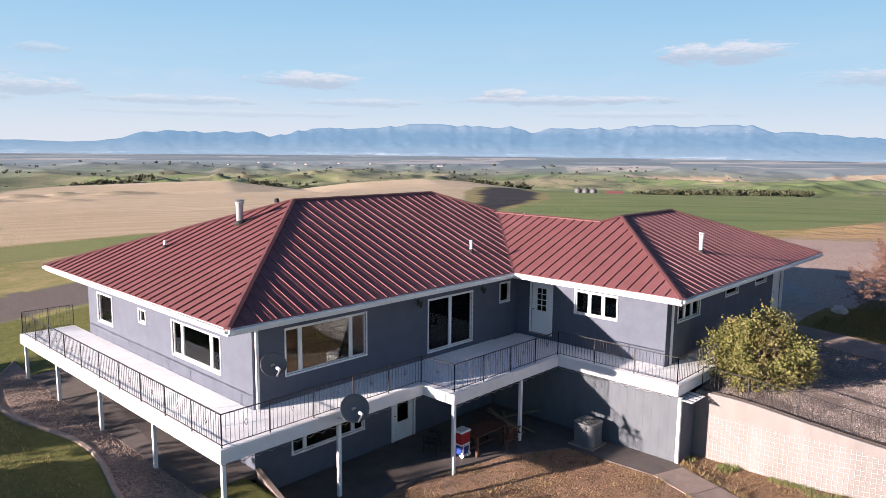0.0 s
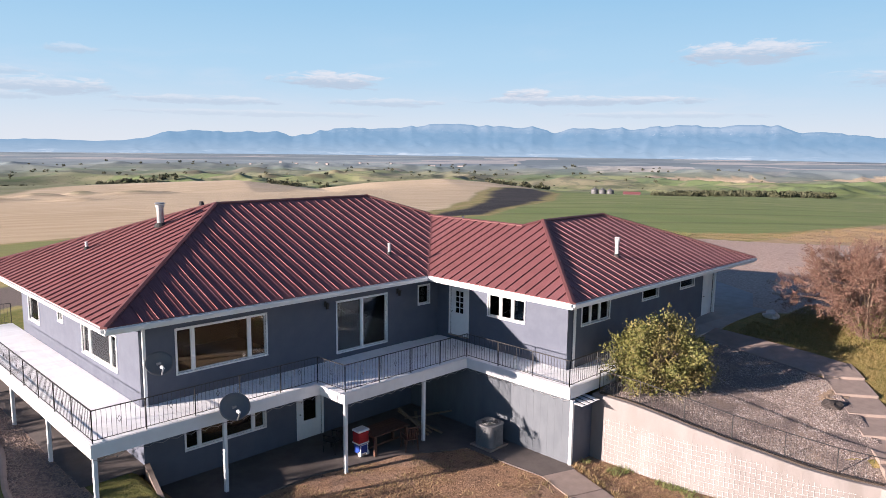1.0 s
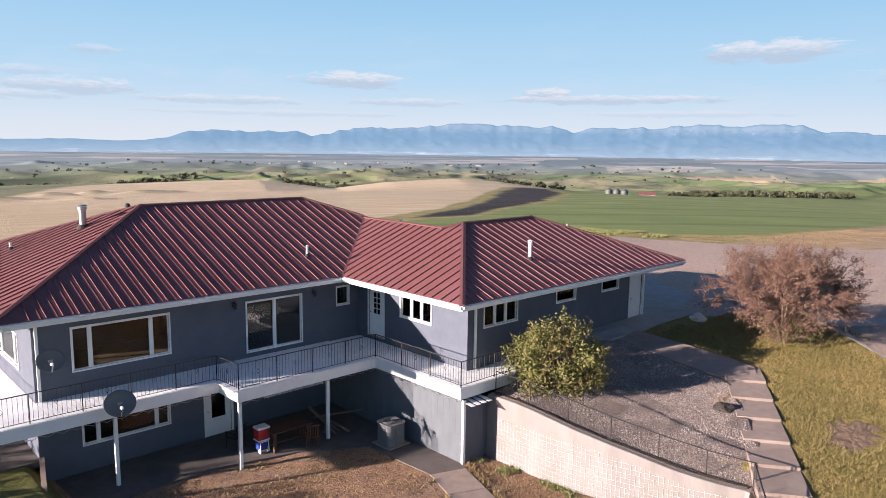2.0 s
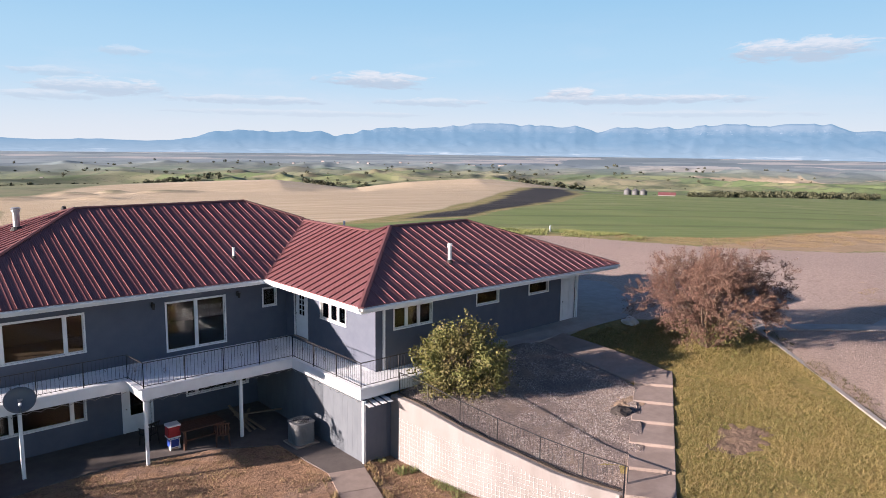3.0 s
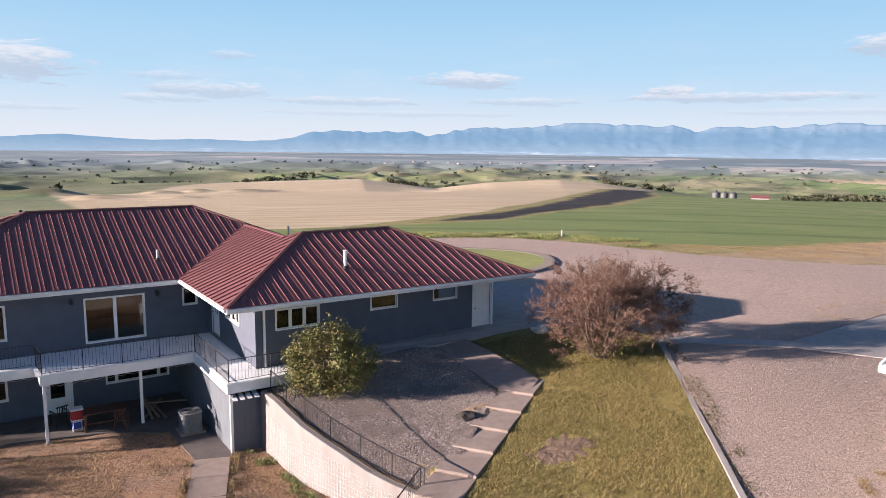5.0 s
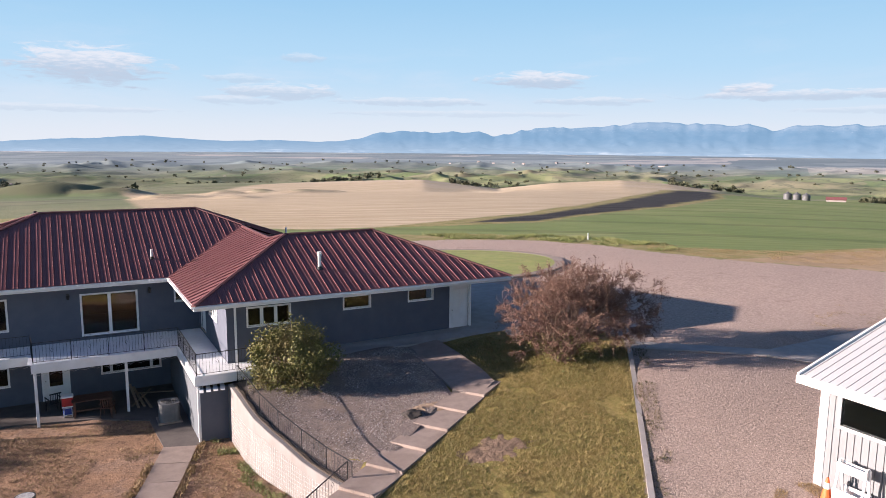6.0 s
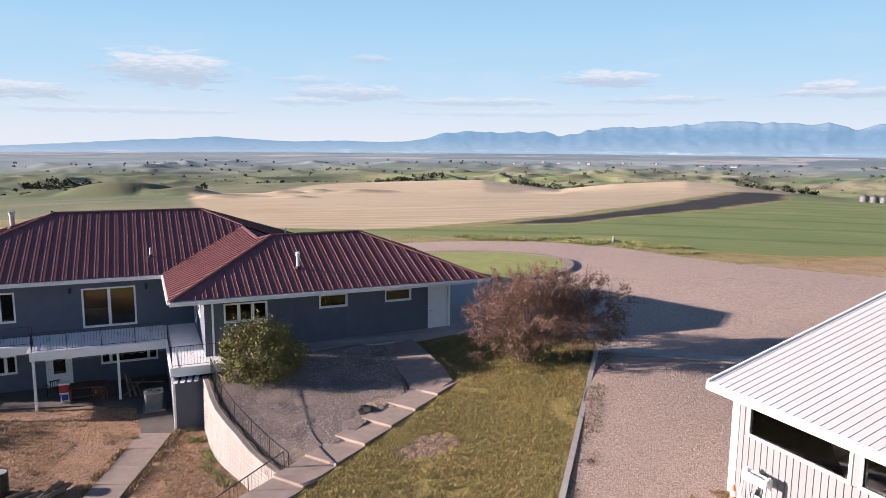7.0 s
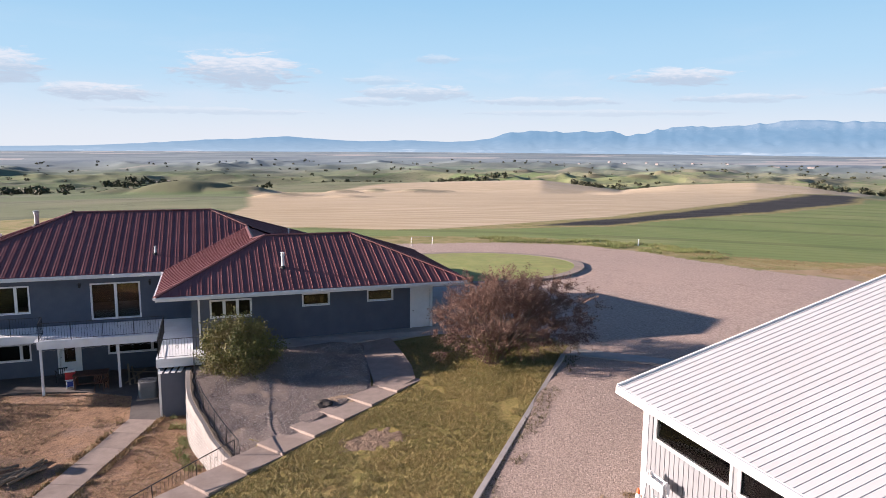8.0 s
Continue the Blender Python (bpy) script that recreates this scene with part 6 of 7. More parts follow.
def build_edging():
    bm = bmesh.new()
    strip = bmesh.new()
    rows, srows = [], []
    for k in range(101):
        y = 14.0 + 18.5 * k / 100
        x = edging_x(y) if y < 31 else edging_x(y) + (y - 31) * 0.8
        z = float(ground_z(x, y))
        rows.append([bm.verts.new((x + dx, y, z + dz)) for dx, dz in ((-0.09, -0.1), (-0.08, 0.07), (0.0, 0.09), (0.08, 0.07), (0.09, -0.1))])
        srows.append([strip.verts.new((x + (9.45 - x) * u, y, float(ground_z(x + (9.45 - x) * u, y)) + 0.03)) for u in (0, 0.25, 0.5, 0.75, 1)])
    for a, b in zip(rows, rows[1:]):
        for k in range(4):
            bm.faces.new((a[k], a[k + 1], b[k + 1], b[k]))
    for a, b in zip(srows, srows[1:]):
        for k in range(4):
            strip.faces.new((a[k], a[k + 1], b[k + 1], b[k]))
    bmesh.ops.recalc_face_normals(bm, faces=bm.faces)
    whole("lawn_edging", bm, CONCRETE, "winding pale concrete lawn edging", "edging", kind="structure")
    whole("gravel_strip", strip, material("strip_gravel", (0.36, 0.265, 0.20), (0.21, 0.15, 0.115), 13, 0.95, bump=0.05, bump_scale=13, detail=10), "strip of brown river gravel beside the slab", "gravel bed", kind="structure")


build_edging()
whole("corner_retainer", beamed((11.25, 16.7, -0.45), (10.7, 14.2, -0.6), 0.14, 0.9), CONCRETE, "low concrete retainer at the slab corner", "wall", kind="structure")


def build_cone():
    x, y = 35.28, -8.12
    z = float(ground_z(x, y))
    ob = thing("traffic_cone", (x, y, z), "orange traffic cone with white collar by the outbuilding", "traffic cone")
    part("base", boxed(x - 0.19, x + 0.19, y - 0.19, y + 0.19, z, z + 0.04, bevel=0.01), ORANGE, ob)
    part("body", tubed((x, y, z + 0.04), (x, y, z + 0.42), 0.15, 0.085, n=18), ORANGE, ob)
    part("collar", tubed((x, y, z + 0.42), (x, y, z + 0.58), 0.086, 0.06, n=18), WHITE, ob, "white reflective collar")
    part("tip", tubed((x, y, z + 0.58), (x, y, z + 0.72), 0.059, 0.03, n=18), ORANGE, ob)


def build_barricade(y, label):
    x, tall = 35.45, 1.30
    z = float(ground_z(x, y))
    ob = thing("folding_barricade", (x, y, z), label, "barricade")
    for side in (-0.24, 0.24):
        for e in (-0.36, 0.36):
            part("leg", beamed((x + side, y + e, z), (x + side * 0.15, y + e, z + tall), 0.06, 0.035), WHITE, ob)
        for h in (0.42, 1.12):
            w = side * (1 - 0.85 * h / tall)
            out = -0.035 if side < 0 else 0.035
            part("board", boxed(x + w + out - 0.012, x + w + out + 0.012, y - 0.40, y + 0.40, z + h - 0.12, z + h + 0.12, bevel=0.004), WHITE, ob)
            if side < 0:
                stripe = bmesh.new()
                for e in (-0.22, 0.12):
                    xs = x + w + out - 0.0145
                    stripe.faces.new([stripe.verts.new((xs, y + e + u, z + h + v)) for u, v in ((-0.12, -0.115), (0.0, -0.115), (0.16, 0.115), (0.04, 0.115))])
                part("stripe", stripe, FADED_RED, ob, "faded reddish stripes")


build_cone()
build_barricade(-8.68, "white folding barricade standing against the outbuilding")


def lump(name, place, size, mat, label, category, seed=1, kind=""):
    bm = bmesh.new()
    bmesh.ops.create_icosphere(bm, subdivisions=3, radius=1)
    for v in bm.verts:
        k = 1 + 0.5 * (noise.noise(v.co * 1.4 + Vector((seed, 0, 0)))) + 0.15 * noise.noise(v.co * 4 + Vector((seed, 3, 0)))
        v.co = Vector((v.co.x * size[0] * k, v.co.y * size[1] * k, v.co.z * size[2] * k)) + Vector(place)
    return whole(name, bm, mat, label, category, kind=kind)


lump("boulder", (36.2, 7.95, 2.0), (0.42, 0.34, 0.28), ROCK, "pale rounded boulder on the shaded lawn", "boulder", 3)
lump("rock", (28.45, 3.1, float(garden_z(28.45, 3.1)) + 0.02), (0.40, 0.32, 0.16), material("dark_rock", (0.060, 0.048, 0.042), (0.040, 0.033, 0.030), 4, 0.95, bump=0.02), "dark rock sunk in the gravel bed", "rock", 6)


def dirt_patch(cx, cy, wide, deep, tall, level, dirt, label):
    """A low bare patch whose ragged edge sinks into the turf."""
    bm = bmesh.new()
    rows = []
    for k in range(13):
        row = []
        for i in range(72):
            a = 2 * math.pi * i / 72
            reach = 1 + 0.28 * noise.noise(Vector((math.cos(a) * 1.6, math.sin(a) * 1.6, 4.0))) + 0.16 * noise.noise(Vector((math.cos(a) * 5, math.sin(a) * 5, 9.0)))
            u = k / 12
            x, y = cx + wide * reach * u * math.cos(a), cy + deep * reach * u * math.sin(a)
            rough = 0.035 * noise.noise(Vector((x * 3.1, y * 3.1, 0))) + 0.02 * noise.noise(Vector((x * 9, y * 9, 2)))
            row.append(bm.verts.new((x, y, float(level(x, y)) + tall * (1 - u ** 1.5) - 0.02 + rough)))
        rows.append(row)
    for a, b in zip(rows, rows[1:]):
        for i in range(72):
            n = (i + 1) % 72
            bm.faces.new((a[i], a[n], b[n], b[i]))
    bmesh.ops.remove_doubles(bm, verts=bm.verts, dist=1e-4)
    bmesh.ops.recalc_face_normals(bm, faces=bm.faces)
    whole("dirt_patch", bm, dirt, label, "dirt", kind="structure")


bare_dirt = material("bare_dirt", (0.192, 0.125, 0.085), (0.133, 0.089, 0.057), 7, 0.95, bump=0.03, bump_scale=12, c=(0.106, 0.071, 0.045), c_scale=1.2, c_amount=0.6)
tan_dirt = material("tan_dirt", (0.345, 0.245, 0.165), (0.255, 0.180, 0.120), 8, 0.95, bump=0.03, bump_scale=14, c=(0.20, 0.145, 0.10), c_scale=1.5, c_amount=0.5)
dirt_patch(29.55, -0.5, 1.5, 1.0, 0.05, ground_z, bare_dirt, "bare patch of brown dirt in the lawn")
dirt_patch(29.0, 3.42, 1.0, 0.62, 0.07, garden_z, tan_dirt, "tan soil heaped round the dark rock")


def marker():
    x, y = 65.2, 37.0
    z = float(ground_z(x, y))
    ob = thing("marker_post", (x, y, z), "white marker post at the edge of the field", "marker post")
    part("stake", boxed(x - 0.06, x + 0.06, y - 0.03, y + 0.03, z - 0.1, z + 0.62, bevel=0.01), WHITE, ob)
    part("cap", boxed(x - 0.07, x + 0.07, y - 0.04, y + 0.04, z + 0.62, z + 0.68, bevel=0.01), WHITE, ob)


marker()


def goal_frame():
    x, y = 43.55, 40.65
    z = float(ground_z(x, y))
    ob = thing("pipe_frame", (x, y, z), "thin grey pipe frame standing in the grass", "frame")
    for dx in (-1.04, 1.04):
        for dy in (-0.35, 0.35):
            part("leg", tubed((x + dx, y + dy, z - 0.1), (x + dx, y, z + 0.92), 0.014), GALV, ob)
    part("crossbar", tubed((x - 1.08, y, z + 0.92), (x + 1.08, y, z + 0.92), 0.015), GALV, ob)


goal_frame()


# ---- string lights under the deck edge ----
def light_string(a, b):
    a, b = Vector((*a, DECK - 0.42)), Vector((*b, DECK - 0.42))
    ob = thing("string_lights", a, "grey cable of small unlit bulbs looped under the deck edge", "string lights", "deck string lights")
    n = max(2, round((b - a).length / 0.42))
    wire, clips = bmesh.new(), bmesh.new()
    for k in range(n):
        p, q = a.lerp(b, k / n), a.lerp(b, (k + 1) / n)
        mid = p.lerp(q, 0.5) - Vector((0, 0, 0.07))
        tube(wire, p, mid, 0.008, n=5, caps=False)
        tube(wire, mid, q, 0.008, n=5, caps=False)
        tube(clips, mid, mid - Vector((0, 0, 0.035)), 0.012, 0.016, n=6)
    part("cable", wire, GALV, ob)
    part("bulbs", clips, DISH, ob, "small grey bulbs")


for a, b in (((OUT_X, OUT_Y - 0.01), (BUMP_X - 0.1, OUT_Y - 0.01)), ((BUMP_X, BUMP_Y - 0.01), (WD_X, BUMP_Y - 0.01)), ((WD_X - 0.01, BUMP_Y), (WD_X - 0.01, WD_Y))):
    light_string(a, b)


# ---- plants ----
rng = np.random.default_rng(7)


def leaf_mesh(name, centres, size, mat, spread=0.5, aspect=0.55, up=0.0):
    """Many small kite-shaped leaves, folded along the middle, at the given centres."""
    n = len(centres)
    d = rng.normal(size=(n, 3))
    d[:, 2] += up
    d /= np.linalg.norm(d, axis=1)[:, None]
    e = np.cross(d, rng.normal(size=(n, 3)))
    e /= np.linalg.norm(e, axis=1)[:, None] + 1e-9
    f = np.cross(d, e)
    s = (size * (1 + spread * (rng.random(n) - 0.5) * 2))[:, None]
    c = np.asarray(centres)
    v = np.stack([c - d * s, c + e * s * aspect + f * s * 0.15, c + d * s, c - e * s * aspect + f * s * 0.15], 1).reshape(-1, 3)
    me = bpy.data.meshes.new(name)
    k = np.arange(n)[:, None] * 4
    faces = np.concatenate([k + np.array([[0, 1, 2]]), k + np.array([[0, 2, 3]])])
    me.from_pydata(v.tolist(), [], faces.tolist())
    me.materials.append(mat)
    return me


def limb(bm, p, q, r, r2, bend, n=6, steps=5):
    p, q = Vector(p), Vector(q)
    prev = p
    for k in range(1, steps + 1):
        u = k / steps
        at = p.lerp(q, u) + Vector(bend) * math.sin(math.pi * u)
        tube(bm, prev, at, r + (r2 - r) * (k - 1) / steps, r + (r2 - r) * u, n=n, caps=False)
        prev = at


def leafy_bush():
    base, mid, axes = Vector((25.25, 7.9, 0.85)), np.array((25.42, 7.85, 2.30)), np.array((1.72, 1.68, 1.48))
    ob = thing("bush", base, "rounded olive-green leafy bush growing in the gravel bed", "bush")
    wood = bmesh.new()
    clusters, shoots = [], []
    for k in range(300):
        d = rng.normal(size=3)
        d /= np.linalg.norm(d)
        u = 0.50 + 0.46 * rng.random() ** 0.7
        bump = 1 + 0.13 * math.sin(3 * d[0] + 5 * d[1] + 2.5 * d[2]) + 0.10 * math.sin(9 * d[0] - 6 * d[2])
        c = mid + axes * d * u * bump
        if c[2] < 1.0:
            continue
        clusters.append(c)
        if k % 3 == 0:
            limb(wood, base + Vector((rng.normal() * 0.15, rng.normal() * 0.15, 0)), c, 0.022, 0.005, (d[0] * 0.15, d[1] * 0.15, 0.1), n=5, steps=4)
        if k % 4 == 0 and d[2] > -0.1:                       # long young shoots standing out of the crown
            w = d + np.array((0, 0, 0.7)) + rng.normal(size=3) * 0.2
            tip = c + w / np.linalg.norm(w) * (0.30 + 0.30 * rng.random())
            limb(wood, c, tip, 0.007, 0.003, (0, 0, 0.03), n=3, steps=2)
            shoots.append(c + (tip - c) * rng.random((26, 1)) + rng.normal(size=(26, 3)) * 0.045)
    tagged(part("stem_frame", wood, BARK, ob), kind="stuff")
    cc = np.repeat(np.array(clusters), 85, axis=0)
    cc = np.vstack([cc + rng.normal(size=cc.shape) * np.array((0.15, 0.15, 0.13)), *shoots])
    crown = new("crown", leaf_mesh("crown", cc, 0.046, LEAF_A))
    crown.parent, crown.matrix_parent_inverse = ob, ob.matrix_world.inverted()


def rusty_shrub():
    base, mid, axes = Vector((35.9, 4.0, float(ground_z(35.9, 4.0)) - 0.05)), np.array((36.9, 4.4, 3.62)), np.array((3.4, 2.6, 1.80))
    ob = thing("shrub_tree", base, "large reddish-brown shrub with fine bare twigs beside the lawn", "shrub")
    wood, twigs = bmesh.new(), bmesh.new()
    pts = []
    for k in range(16):
        a = 2 * math.pi * k / 16 + rng.normal() * 0.2
        tip = mid + axes * np.array((math.cos(a) * 0.6, math.sin(a) * 0.6, 0.25 + 0.3 * rng.random()))
        limb(wood, base + Vector((math.cos(a) * 0.25, math.sin(a) * 0.25, 0)), tip, 0.06, 0.02, (rng.normal() * 0.2, rng.normal() * 0.2, 0.3), n=6)
    for k in range(420):
        d = rng.normal(size=3)
        d /= np.linalg.norm(d)
        if d[2] < -0.5:
            d[2] = -d[2]
        bump = 1 + 0.16 * math.sin(4 * d[0] + 3 * d[1]) + 0.14 * math.sin(7 * d[1] - 5 * d[2] + 1)
        c = mid + axes * d * (0.25 + 0.75 * rng.random() ** 0.6) * bump
        if c[2] < base.z + 0.5:
            continue
        out = (c - mid) / axes
        out = out / (np.linalg.norm(out) + 1e-6)
        if k % 4 == 0:
            limb(twigs, mid + (c - mid) * 0.15 + np.array((-0.4, -0.2, -1.1)), c, 0.02, 0.008, (rng.normal() * 0.2, rng.normal() * 0.2, 0.25), n=4, steps=4)
        for n in range(5):
            w = out + rng.normal(size=3) * 0.75 + np.array((0, 0, 0.25))
            w = w / np.linalg.norm(w) * (0.35 + 0.5 * rng.random())
            limb(twigs, c, c + w, 0.010, 0.004, (rng.normal() * 0.05, rng.normal() * 0.05, 0.04), n=3, steps=2)
            pts.append(c + w * rng.random((26, 1)) + rng.normal(size=(26, 3)) * 0.05)
    for k in range(170):                                     # low growth round the foot
        a = rng.random() * 6.28
        root = np.array(base) + np.array((math.cos(a), math.sin(a), 0)) * 0.3 * rng.random()
        tip = np.array(base) + np.array((math.cos(a) * (0.5 + 1.0 * rng.random()), math.sin(a) * (0.5 + 0.8 * rng.random()), 0.4 + 1.6 * rng.random()))
        limb(twigs, root, tip, 0.014, 0.005, (0, 0, 0.1), n=3, steps=3)
        pts.append(root + (tip - root) * (0.4 + 0.6 * rng.random((12, 1))) + rng.normal(size=(12, 3)) * 0.1)
    low = np.array(base) + rng.normal(size=(1500, 3)) * np.array((0.75, 0.55, 0.4)) + np.array((0.2, -0.2, 0.65))
    part("branching", wood, BARK, ob)
    green = new("low_leaves", leaf_mesh("low_leaves", low[low[:, 2] > base.z + 0.1], 0.045, LEAF_A))
    green.parent, green.matrix_parent_inverse = ob, ob.matrix_world.inverted()
    tagged(green, "olive-green leaves round the foot")
    part("twig_mass", twigs, TWIG, ob, "fine pale brown twigs")
    crown = new("crown", leaf_mesh("crown", np.vstack(pts), 0.031, LEAF_B))
    crown.parent, crown.matrix_parent_inverse = ob, ob.matrix_world.inverted()


def yard_tree(x, y, tall, spread, label):
    z = float(ground_z(x, y))
    ob = thing("tree", (x, y, z), label, "tree", "yard trees")
    wood = bmesh.new()
    limb(wood, (x, y, z - 0.2), (x + 0.2, y, z + tall * 0.55), 0.20, 0.10, (0.1, 0.1, 0), n=9)
    tips = []
    for k in range(26):
        d = rng.normal(size=3)
        d /= np.linalg.norm(d)
        tip = np.array((x, y, z + tall * 0.66)) + d * np.array((spread, spread, tall * 0.34)) * (0.6 + 0.4 * rng.random())
        limb(wood, (x + 0.1, y, z + tall * (0.3 + 0.25 * rng.random())), tip, 0.06, 0.015, (0, 0, 0.3), n=5, steps=4)
        tips.append(tip)
    part("trunk", wood, BARK, ob)
    c = np.repeat(np.array(tips), 160, axis=0)
    c = c + rng.normal(size=c.shape) * spread * 0.22
    crown = new("crown", leaf_mesh("crown", c, 0.15, LEAF_A))
    crown.parent, crown.matrix_parent_inverse = ob, ob.matrix_world.inverted()


leafy_bush()
rusty_shrub()
for x, y, tall, spread in ((-8.0, 22.6, 4.0, 2.0), (-8.5, 31.0, 4.4, 2.2), (-4.5, 18.6, 3.4, 2.1), (-5.5, 36.0, 3.9, 2.0), (-3.0, 23.0, 2.9, 1.9)):
    yard_tree(x, y, tall, spread, "young leafy tree beyond the side lawn")


def blades(name, xy, z, tall, wide, mat, label, per=3, lean=0.5, category="grass"):
    n = len(xy)
    xy = np.repeat(xy, per, axis=0)
    z = np.repeat(z, per)
    a = rng.random(n * per) * 6.283
    h = tall * (0.5 + rng.random(n * per))
    b = np.stack([xy[:, 0], xy[:, 1], z - 0.02], 1) + np.stack([np.cos(a), np.sin(a), np.zeros_like(a)], 1) * wide * 1.5
    side = np.stack([-np.sin(a), np.cos(a), np.zeros_like(a)], 1) * wide
    out = np.stack([np.cos(a) * lean * h, np.sin(a) * lean * h, h], 1)
    v = np.stack([b - side, b + side, b + out], 1).reshape(-1, 3)
    me = bpy.data.meshes.new(name)
    me.from_pydata(v.tolist(), [], np.arange(len(v)).reshape(-1, 3).tolist())
    me.materials.append(mat)
    return tagged(new(name, me), label, category, kind="stuff")


def scatter(n, x0, x1, y0, y1, keep):
    x, y = rng.uniform(x0, x1, n), rng.uniform(y0, y1, n)
    k = keep(x, y)
    return np.stack([x[k], y[k]], 1)


def on_steps(x, y):
    """Distance across the line of the steps, positive on the lawn side."""
    return (x - 31.0) * 0.527 - (y - 3.45) * 0.85


def lawn_here(x, y):
    kerb_side = (y - 3.3) - (x - 39.0) * 1.187
    walk_side = np.where(y > 3.4, x - 32.9, on_steps(x, y) - 0.78)
    return (walk_side > 0) & (kerb_side > 0.25) & (x > wall_x(y) + 1.0) & ~((y > 8.3) & (x > 33)) & ~((x > 35) & (y > 7.6))


p = scatter(110000, 20, 40, -12, 9.0, lambda x, y: lawn_here(x, y) & (rng.random(len(x)) < np.clip((x - 20) / 4, 0, 1) * np.clip((y + 12) / 4, 0, 1)))
bare = np.hypot((p[:, 0] - 29.6) / 1.3, (p[:, 1] + 0.55) / 0.9) > 0.3 + 0.9 * lattice(p[:, 0], p[:, 1], 0.4, 55)
p = p[bare & (lattice(p[:, 0], p[:, 1], 0.5, 51) + 0.4 * lattice(p[:, 0], p[:, 1], 2.2, 52) > 0.30)]
blades("lawn_grass", p, ground_z(p[:, 0], p[:, 1]), 0.095, 0.011, GRASS_A, "patchy yellow-green lawn grass", per=3, lean=0.9)
p = scatter(14000, -4, 7.7, 13, 37, lambda x, y: x < 7.4)
blades("side_lawn_grass", p, ground_z(p[:, 0], p[:, 1]), 0.08, 0.014, GRASS_A, "mown grass of the side lawn", per=3, lean=0.9)


def path_near(x, y):
    px = np.interp(y, (-2.5, -0.5, 1.4, 3.2, 4.7, 6.1, 7.5, 8.9), (16.9, 17.7, 18.45, 19.15, 19.7, 20.25, 20.75, 21.25))
    return np.abs(x - px) < 0.72


PATIO_EDGE = ((11.6, 14.0), (15.5, 14.25), (18.4, 13.45), (20.5, 12.2), (20.7, 8.7), (22.0, 8.7), (22.0, 18), (11.6, 18))
p = scatter(26000, 10, 25, -2, 14, lambda x, y: ~path_near(x, y) & ~inside(x, y, PATIO_EDGE) & (x < wall_x(y) - 0.15) & (x > 11.2))
p = p[(lattice(p[:, 0], p[:, 1], 1.3, 61) + 0.5 * lattice(p[:, 0], p[:, 1], 0.35, 62) > 0.62) | (p[:, 0] > 21.3)]
blades("dry_grass", p, ground_z(p[:, 0], p[:, 1]), 0.075, 0.012, GRASS_B, "dry straw-coloured grass in the yard", per=3, lean=1.1)
p = scatter(60000, 50, 100, 8, 49, lambda x, y: inside(x, y, ((52, 48.5), (62, 44.5), (68, 37), (70.5, 28.5), (73, 25), (80, 22), (100, 21), (100, 12), (75, 14), (69.5, 18.2), (66, 21.5), (64.3, 27), (62.4, 34), (58.6, 40), (50, 43.2))) & (lattice(x, y, 1.9, 71) + 0.5 * lattice(x, y, 0.5, 72) > 0.66))
dry = p[:, 1] < 26 + 6 * lattice(p[:, 0], p[:, 1], 3.0, 73)
q = p[dry]
blades("verge_straw", q, ground_z(q[:, 0], q[:, 1]), 0.09, 0.016, GRASS_B, "dry straw-coloured grass along the drive", per=3, lean=0.8)
p = p[~dry]
blades("verge_weeds", p, ground_z(p[:, 0], p[:, 1]), 0.24, 0.028, GRASS_C, "tall weeds and grass along the drive", per=4, lean=0.6)
PATH_LINE = ((-2.5, 16.9), (-0.5, 17.7), (1.4, 18.45), (3.2, 19.15), (4.7, 19.7), (6.1, 20.25), (7.5, 20.75), (8.9, 21.25))


def path_gap(x, y):
    return np.abs(x - np.interp(y, [q[0] for q in PATH_LINE], [q[1] for q in PATH_LINE]))


p = scatter(26000, 14, 23.5, -2.4, 8.8, lambda x, y: (path_gap(x, y) > 0.70) & (path_gap(x, y) < 0.98) & (lattice(x, y, 0.4, 79) > 0.3))
blades("path_edge_grass", p, ground_z(p[:, 0], p[:, 1]) + 0.02, 0.12, 0.012, GRASS_B, "dry tufts along the path edges", per=3, lean=0.6)
p = scatter(2500, 33.8, 35.8, -9.2, -6.9, lambda x, y: (np.hypot((x - 35.0) / 0.9, (y + 7.9) / 0.9) < 1) & (lattice(x, y, 0.4, 81) > 0.62))
blades("corner_weeds", p, ground_z(p[:, 0], p[:, 1]), 0.07, 0.012, GRASS_B, "dry weeds at the corner of the outbuilding", per=3, lean=0.8)
p = scatter(5000, 22, 25, 0, 8.8, lambda x, y: (x < wall_x(y) - 0.04) & (x > wall_x(y) - 0.75) & (lattice(x, y, 0.55, 77) > 0.55))
blades("wall_weeds", p, ground_z(p[:, 0], p[:, 1]), 0.13, 0.013, GRASS_C, "green weeds along the foot of the wall", per=4, lean=0.7)
p = scatter(16000, 27, 40.5, -10, 5, lambda x, y: (np.abs((y - 3.3) - (x - 39.0) * 1.187 + 0.62) < 0.50) & (lattice(x, y, 0.5, 75) + 0.3 * lattice(x, y, 1.9, 76) > 0.62))
blades("kerb_weeds", p, ground_z(p[:, 0], p[:, 1]), 0.09, 0.013, GRASS_D, "weeds along the kerb", per=4, lean=0.8)
p = scatter(9000, 49, 62, -1, 7, lambda x, y: (np.hypot((x - 55.0) / 4.5, (y - 2.9) / 2.2) < 1.0) & (lattice(x, y, 1.2, 83) + 0.4 * lattice(x, y, 0.4, 84) > 0.85))
blades("drive_grass", p, ground_z(p[:, 0], p[:, 1]), 0.05, 0.012, GRASS_B, "thin dry grass creeping over the gravel drive", per=3, lean=1.0)


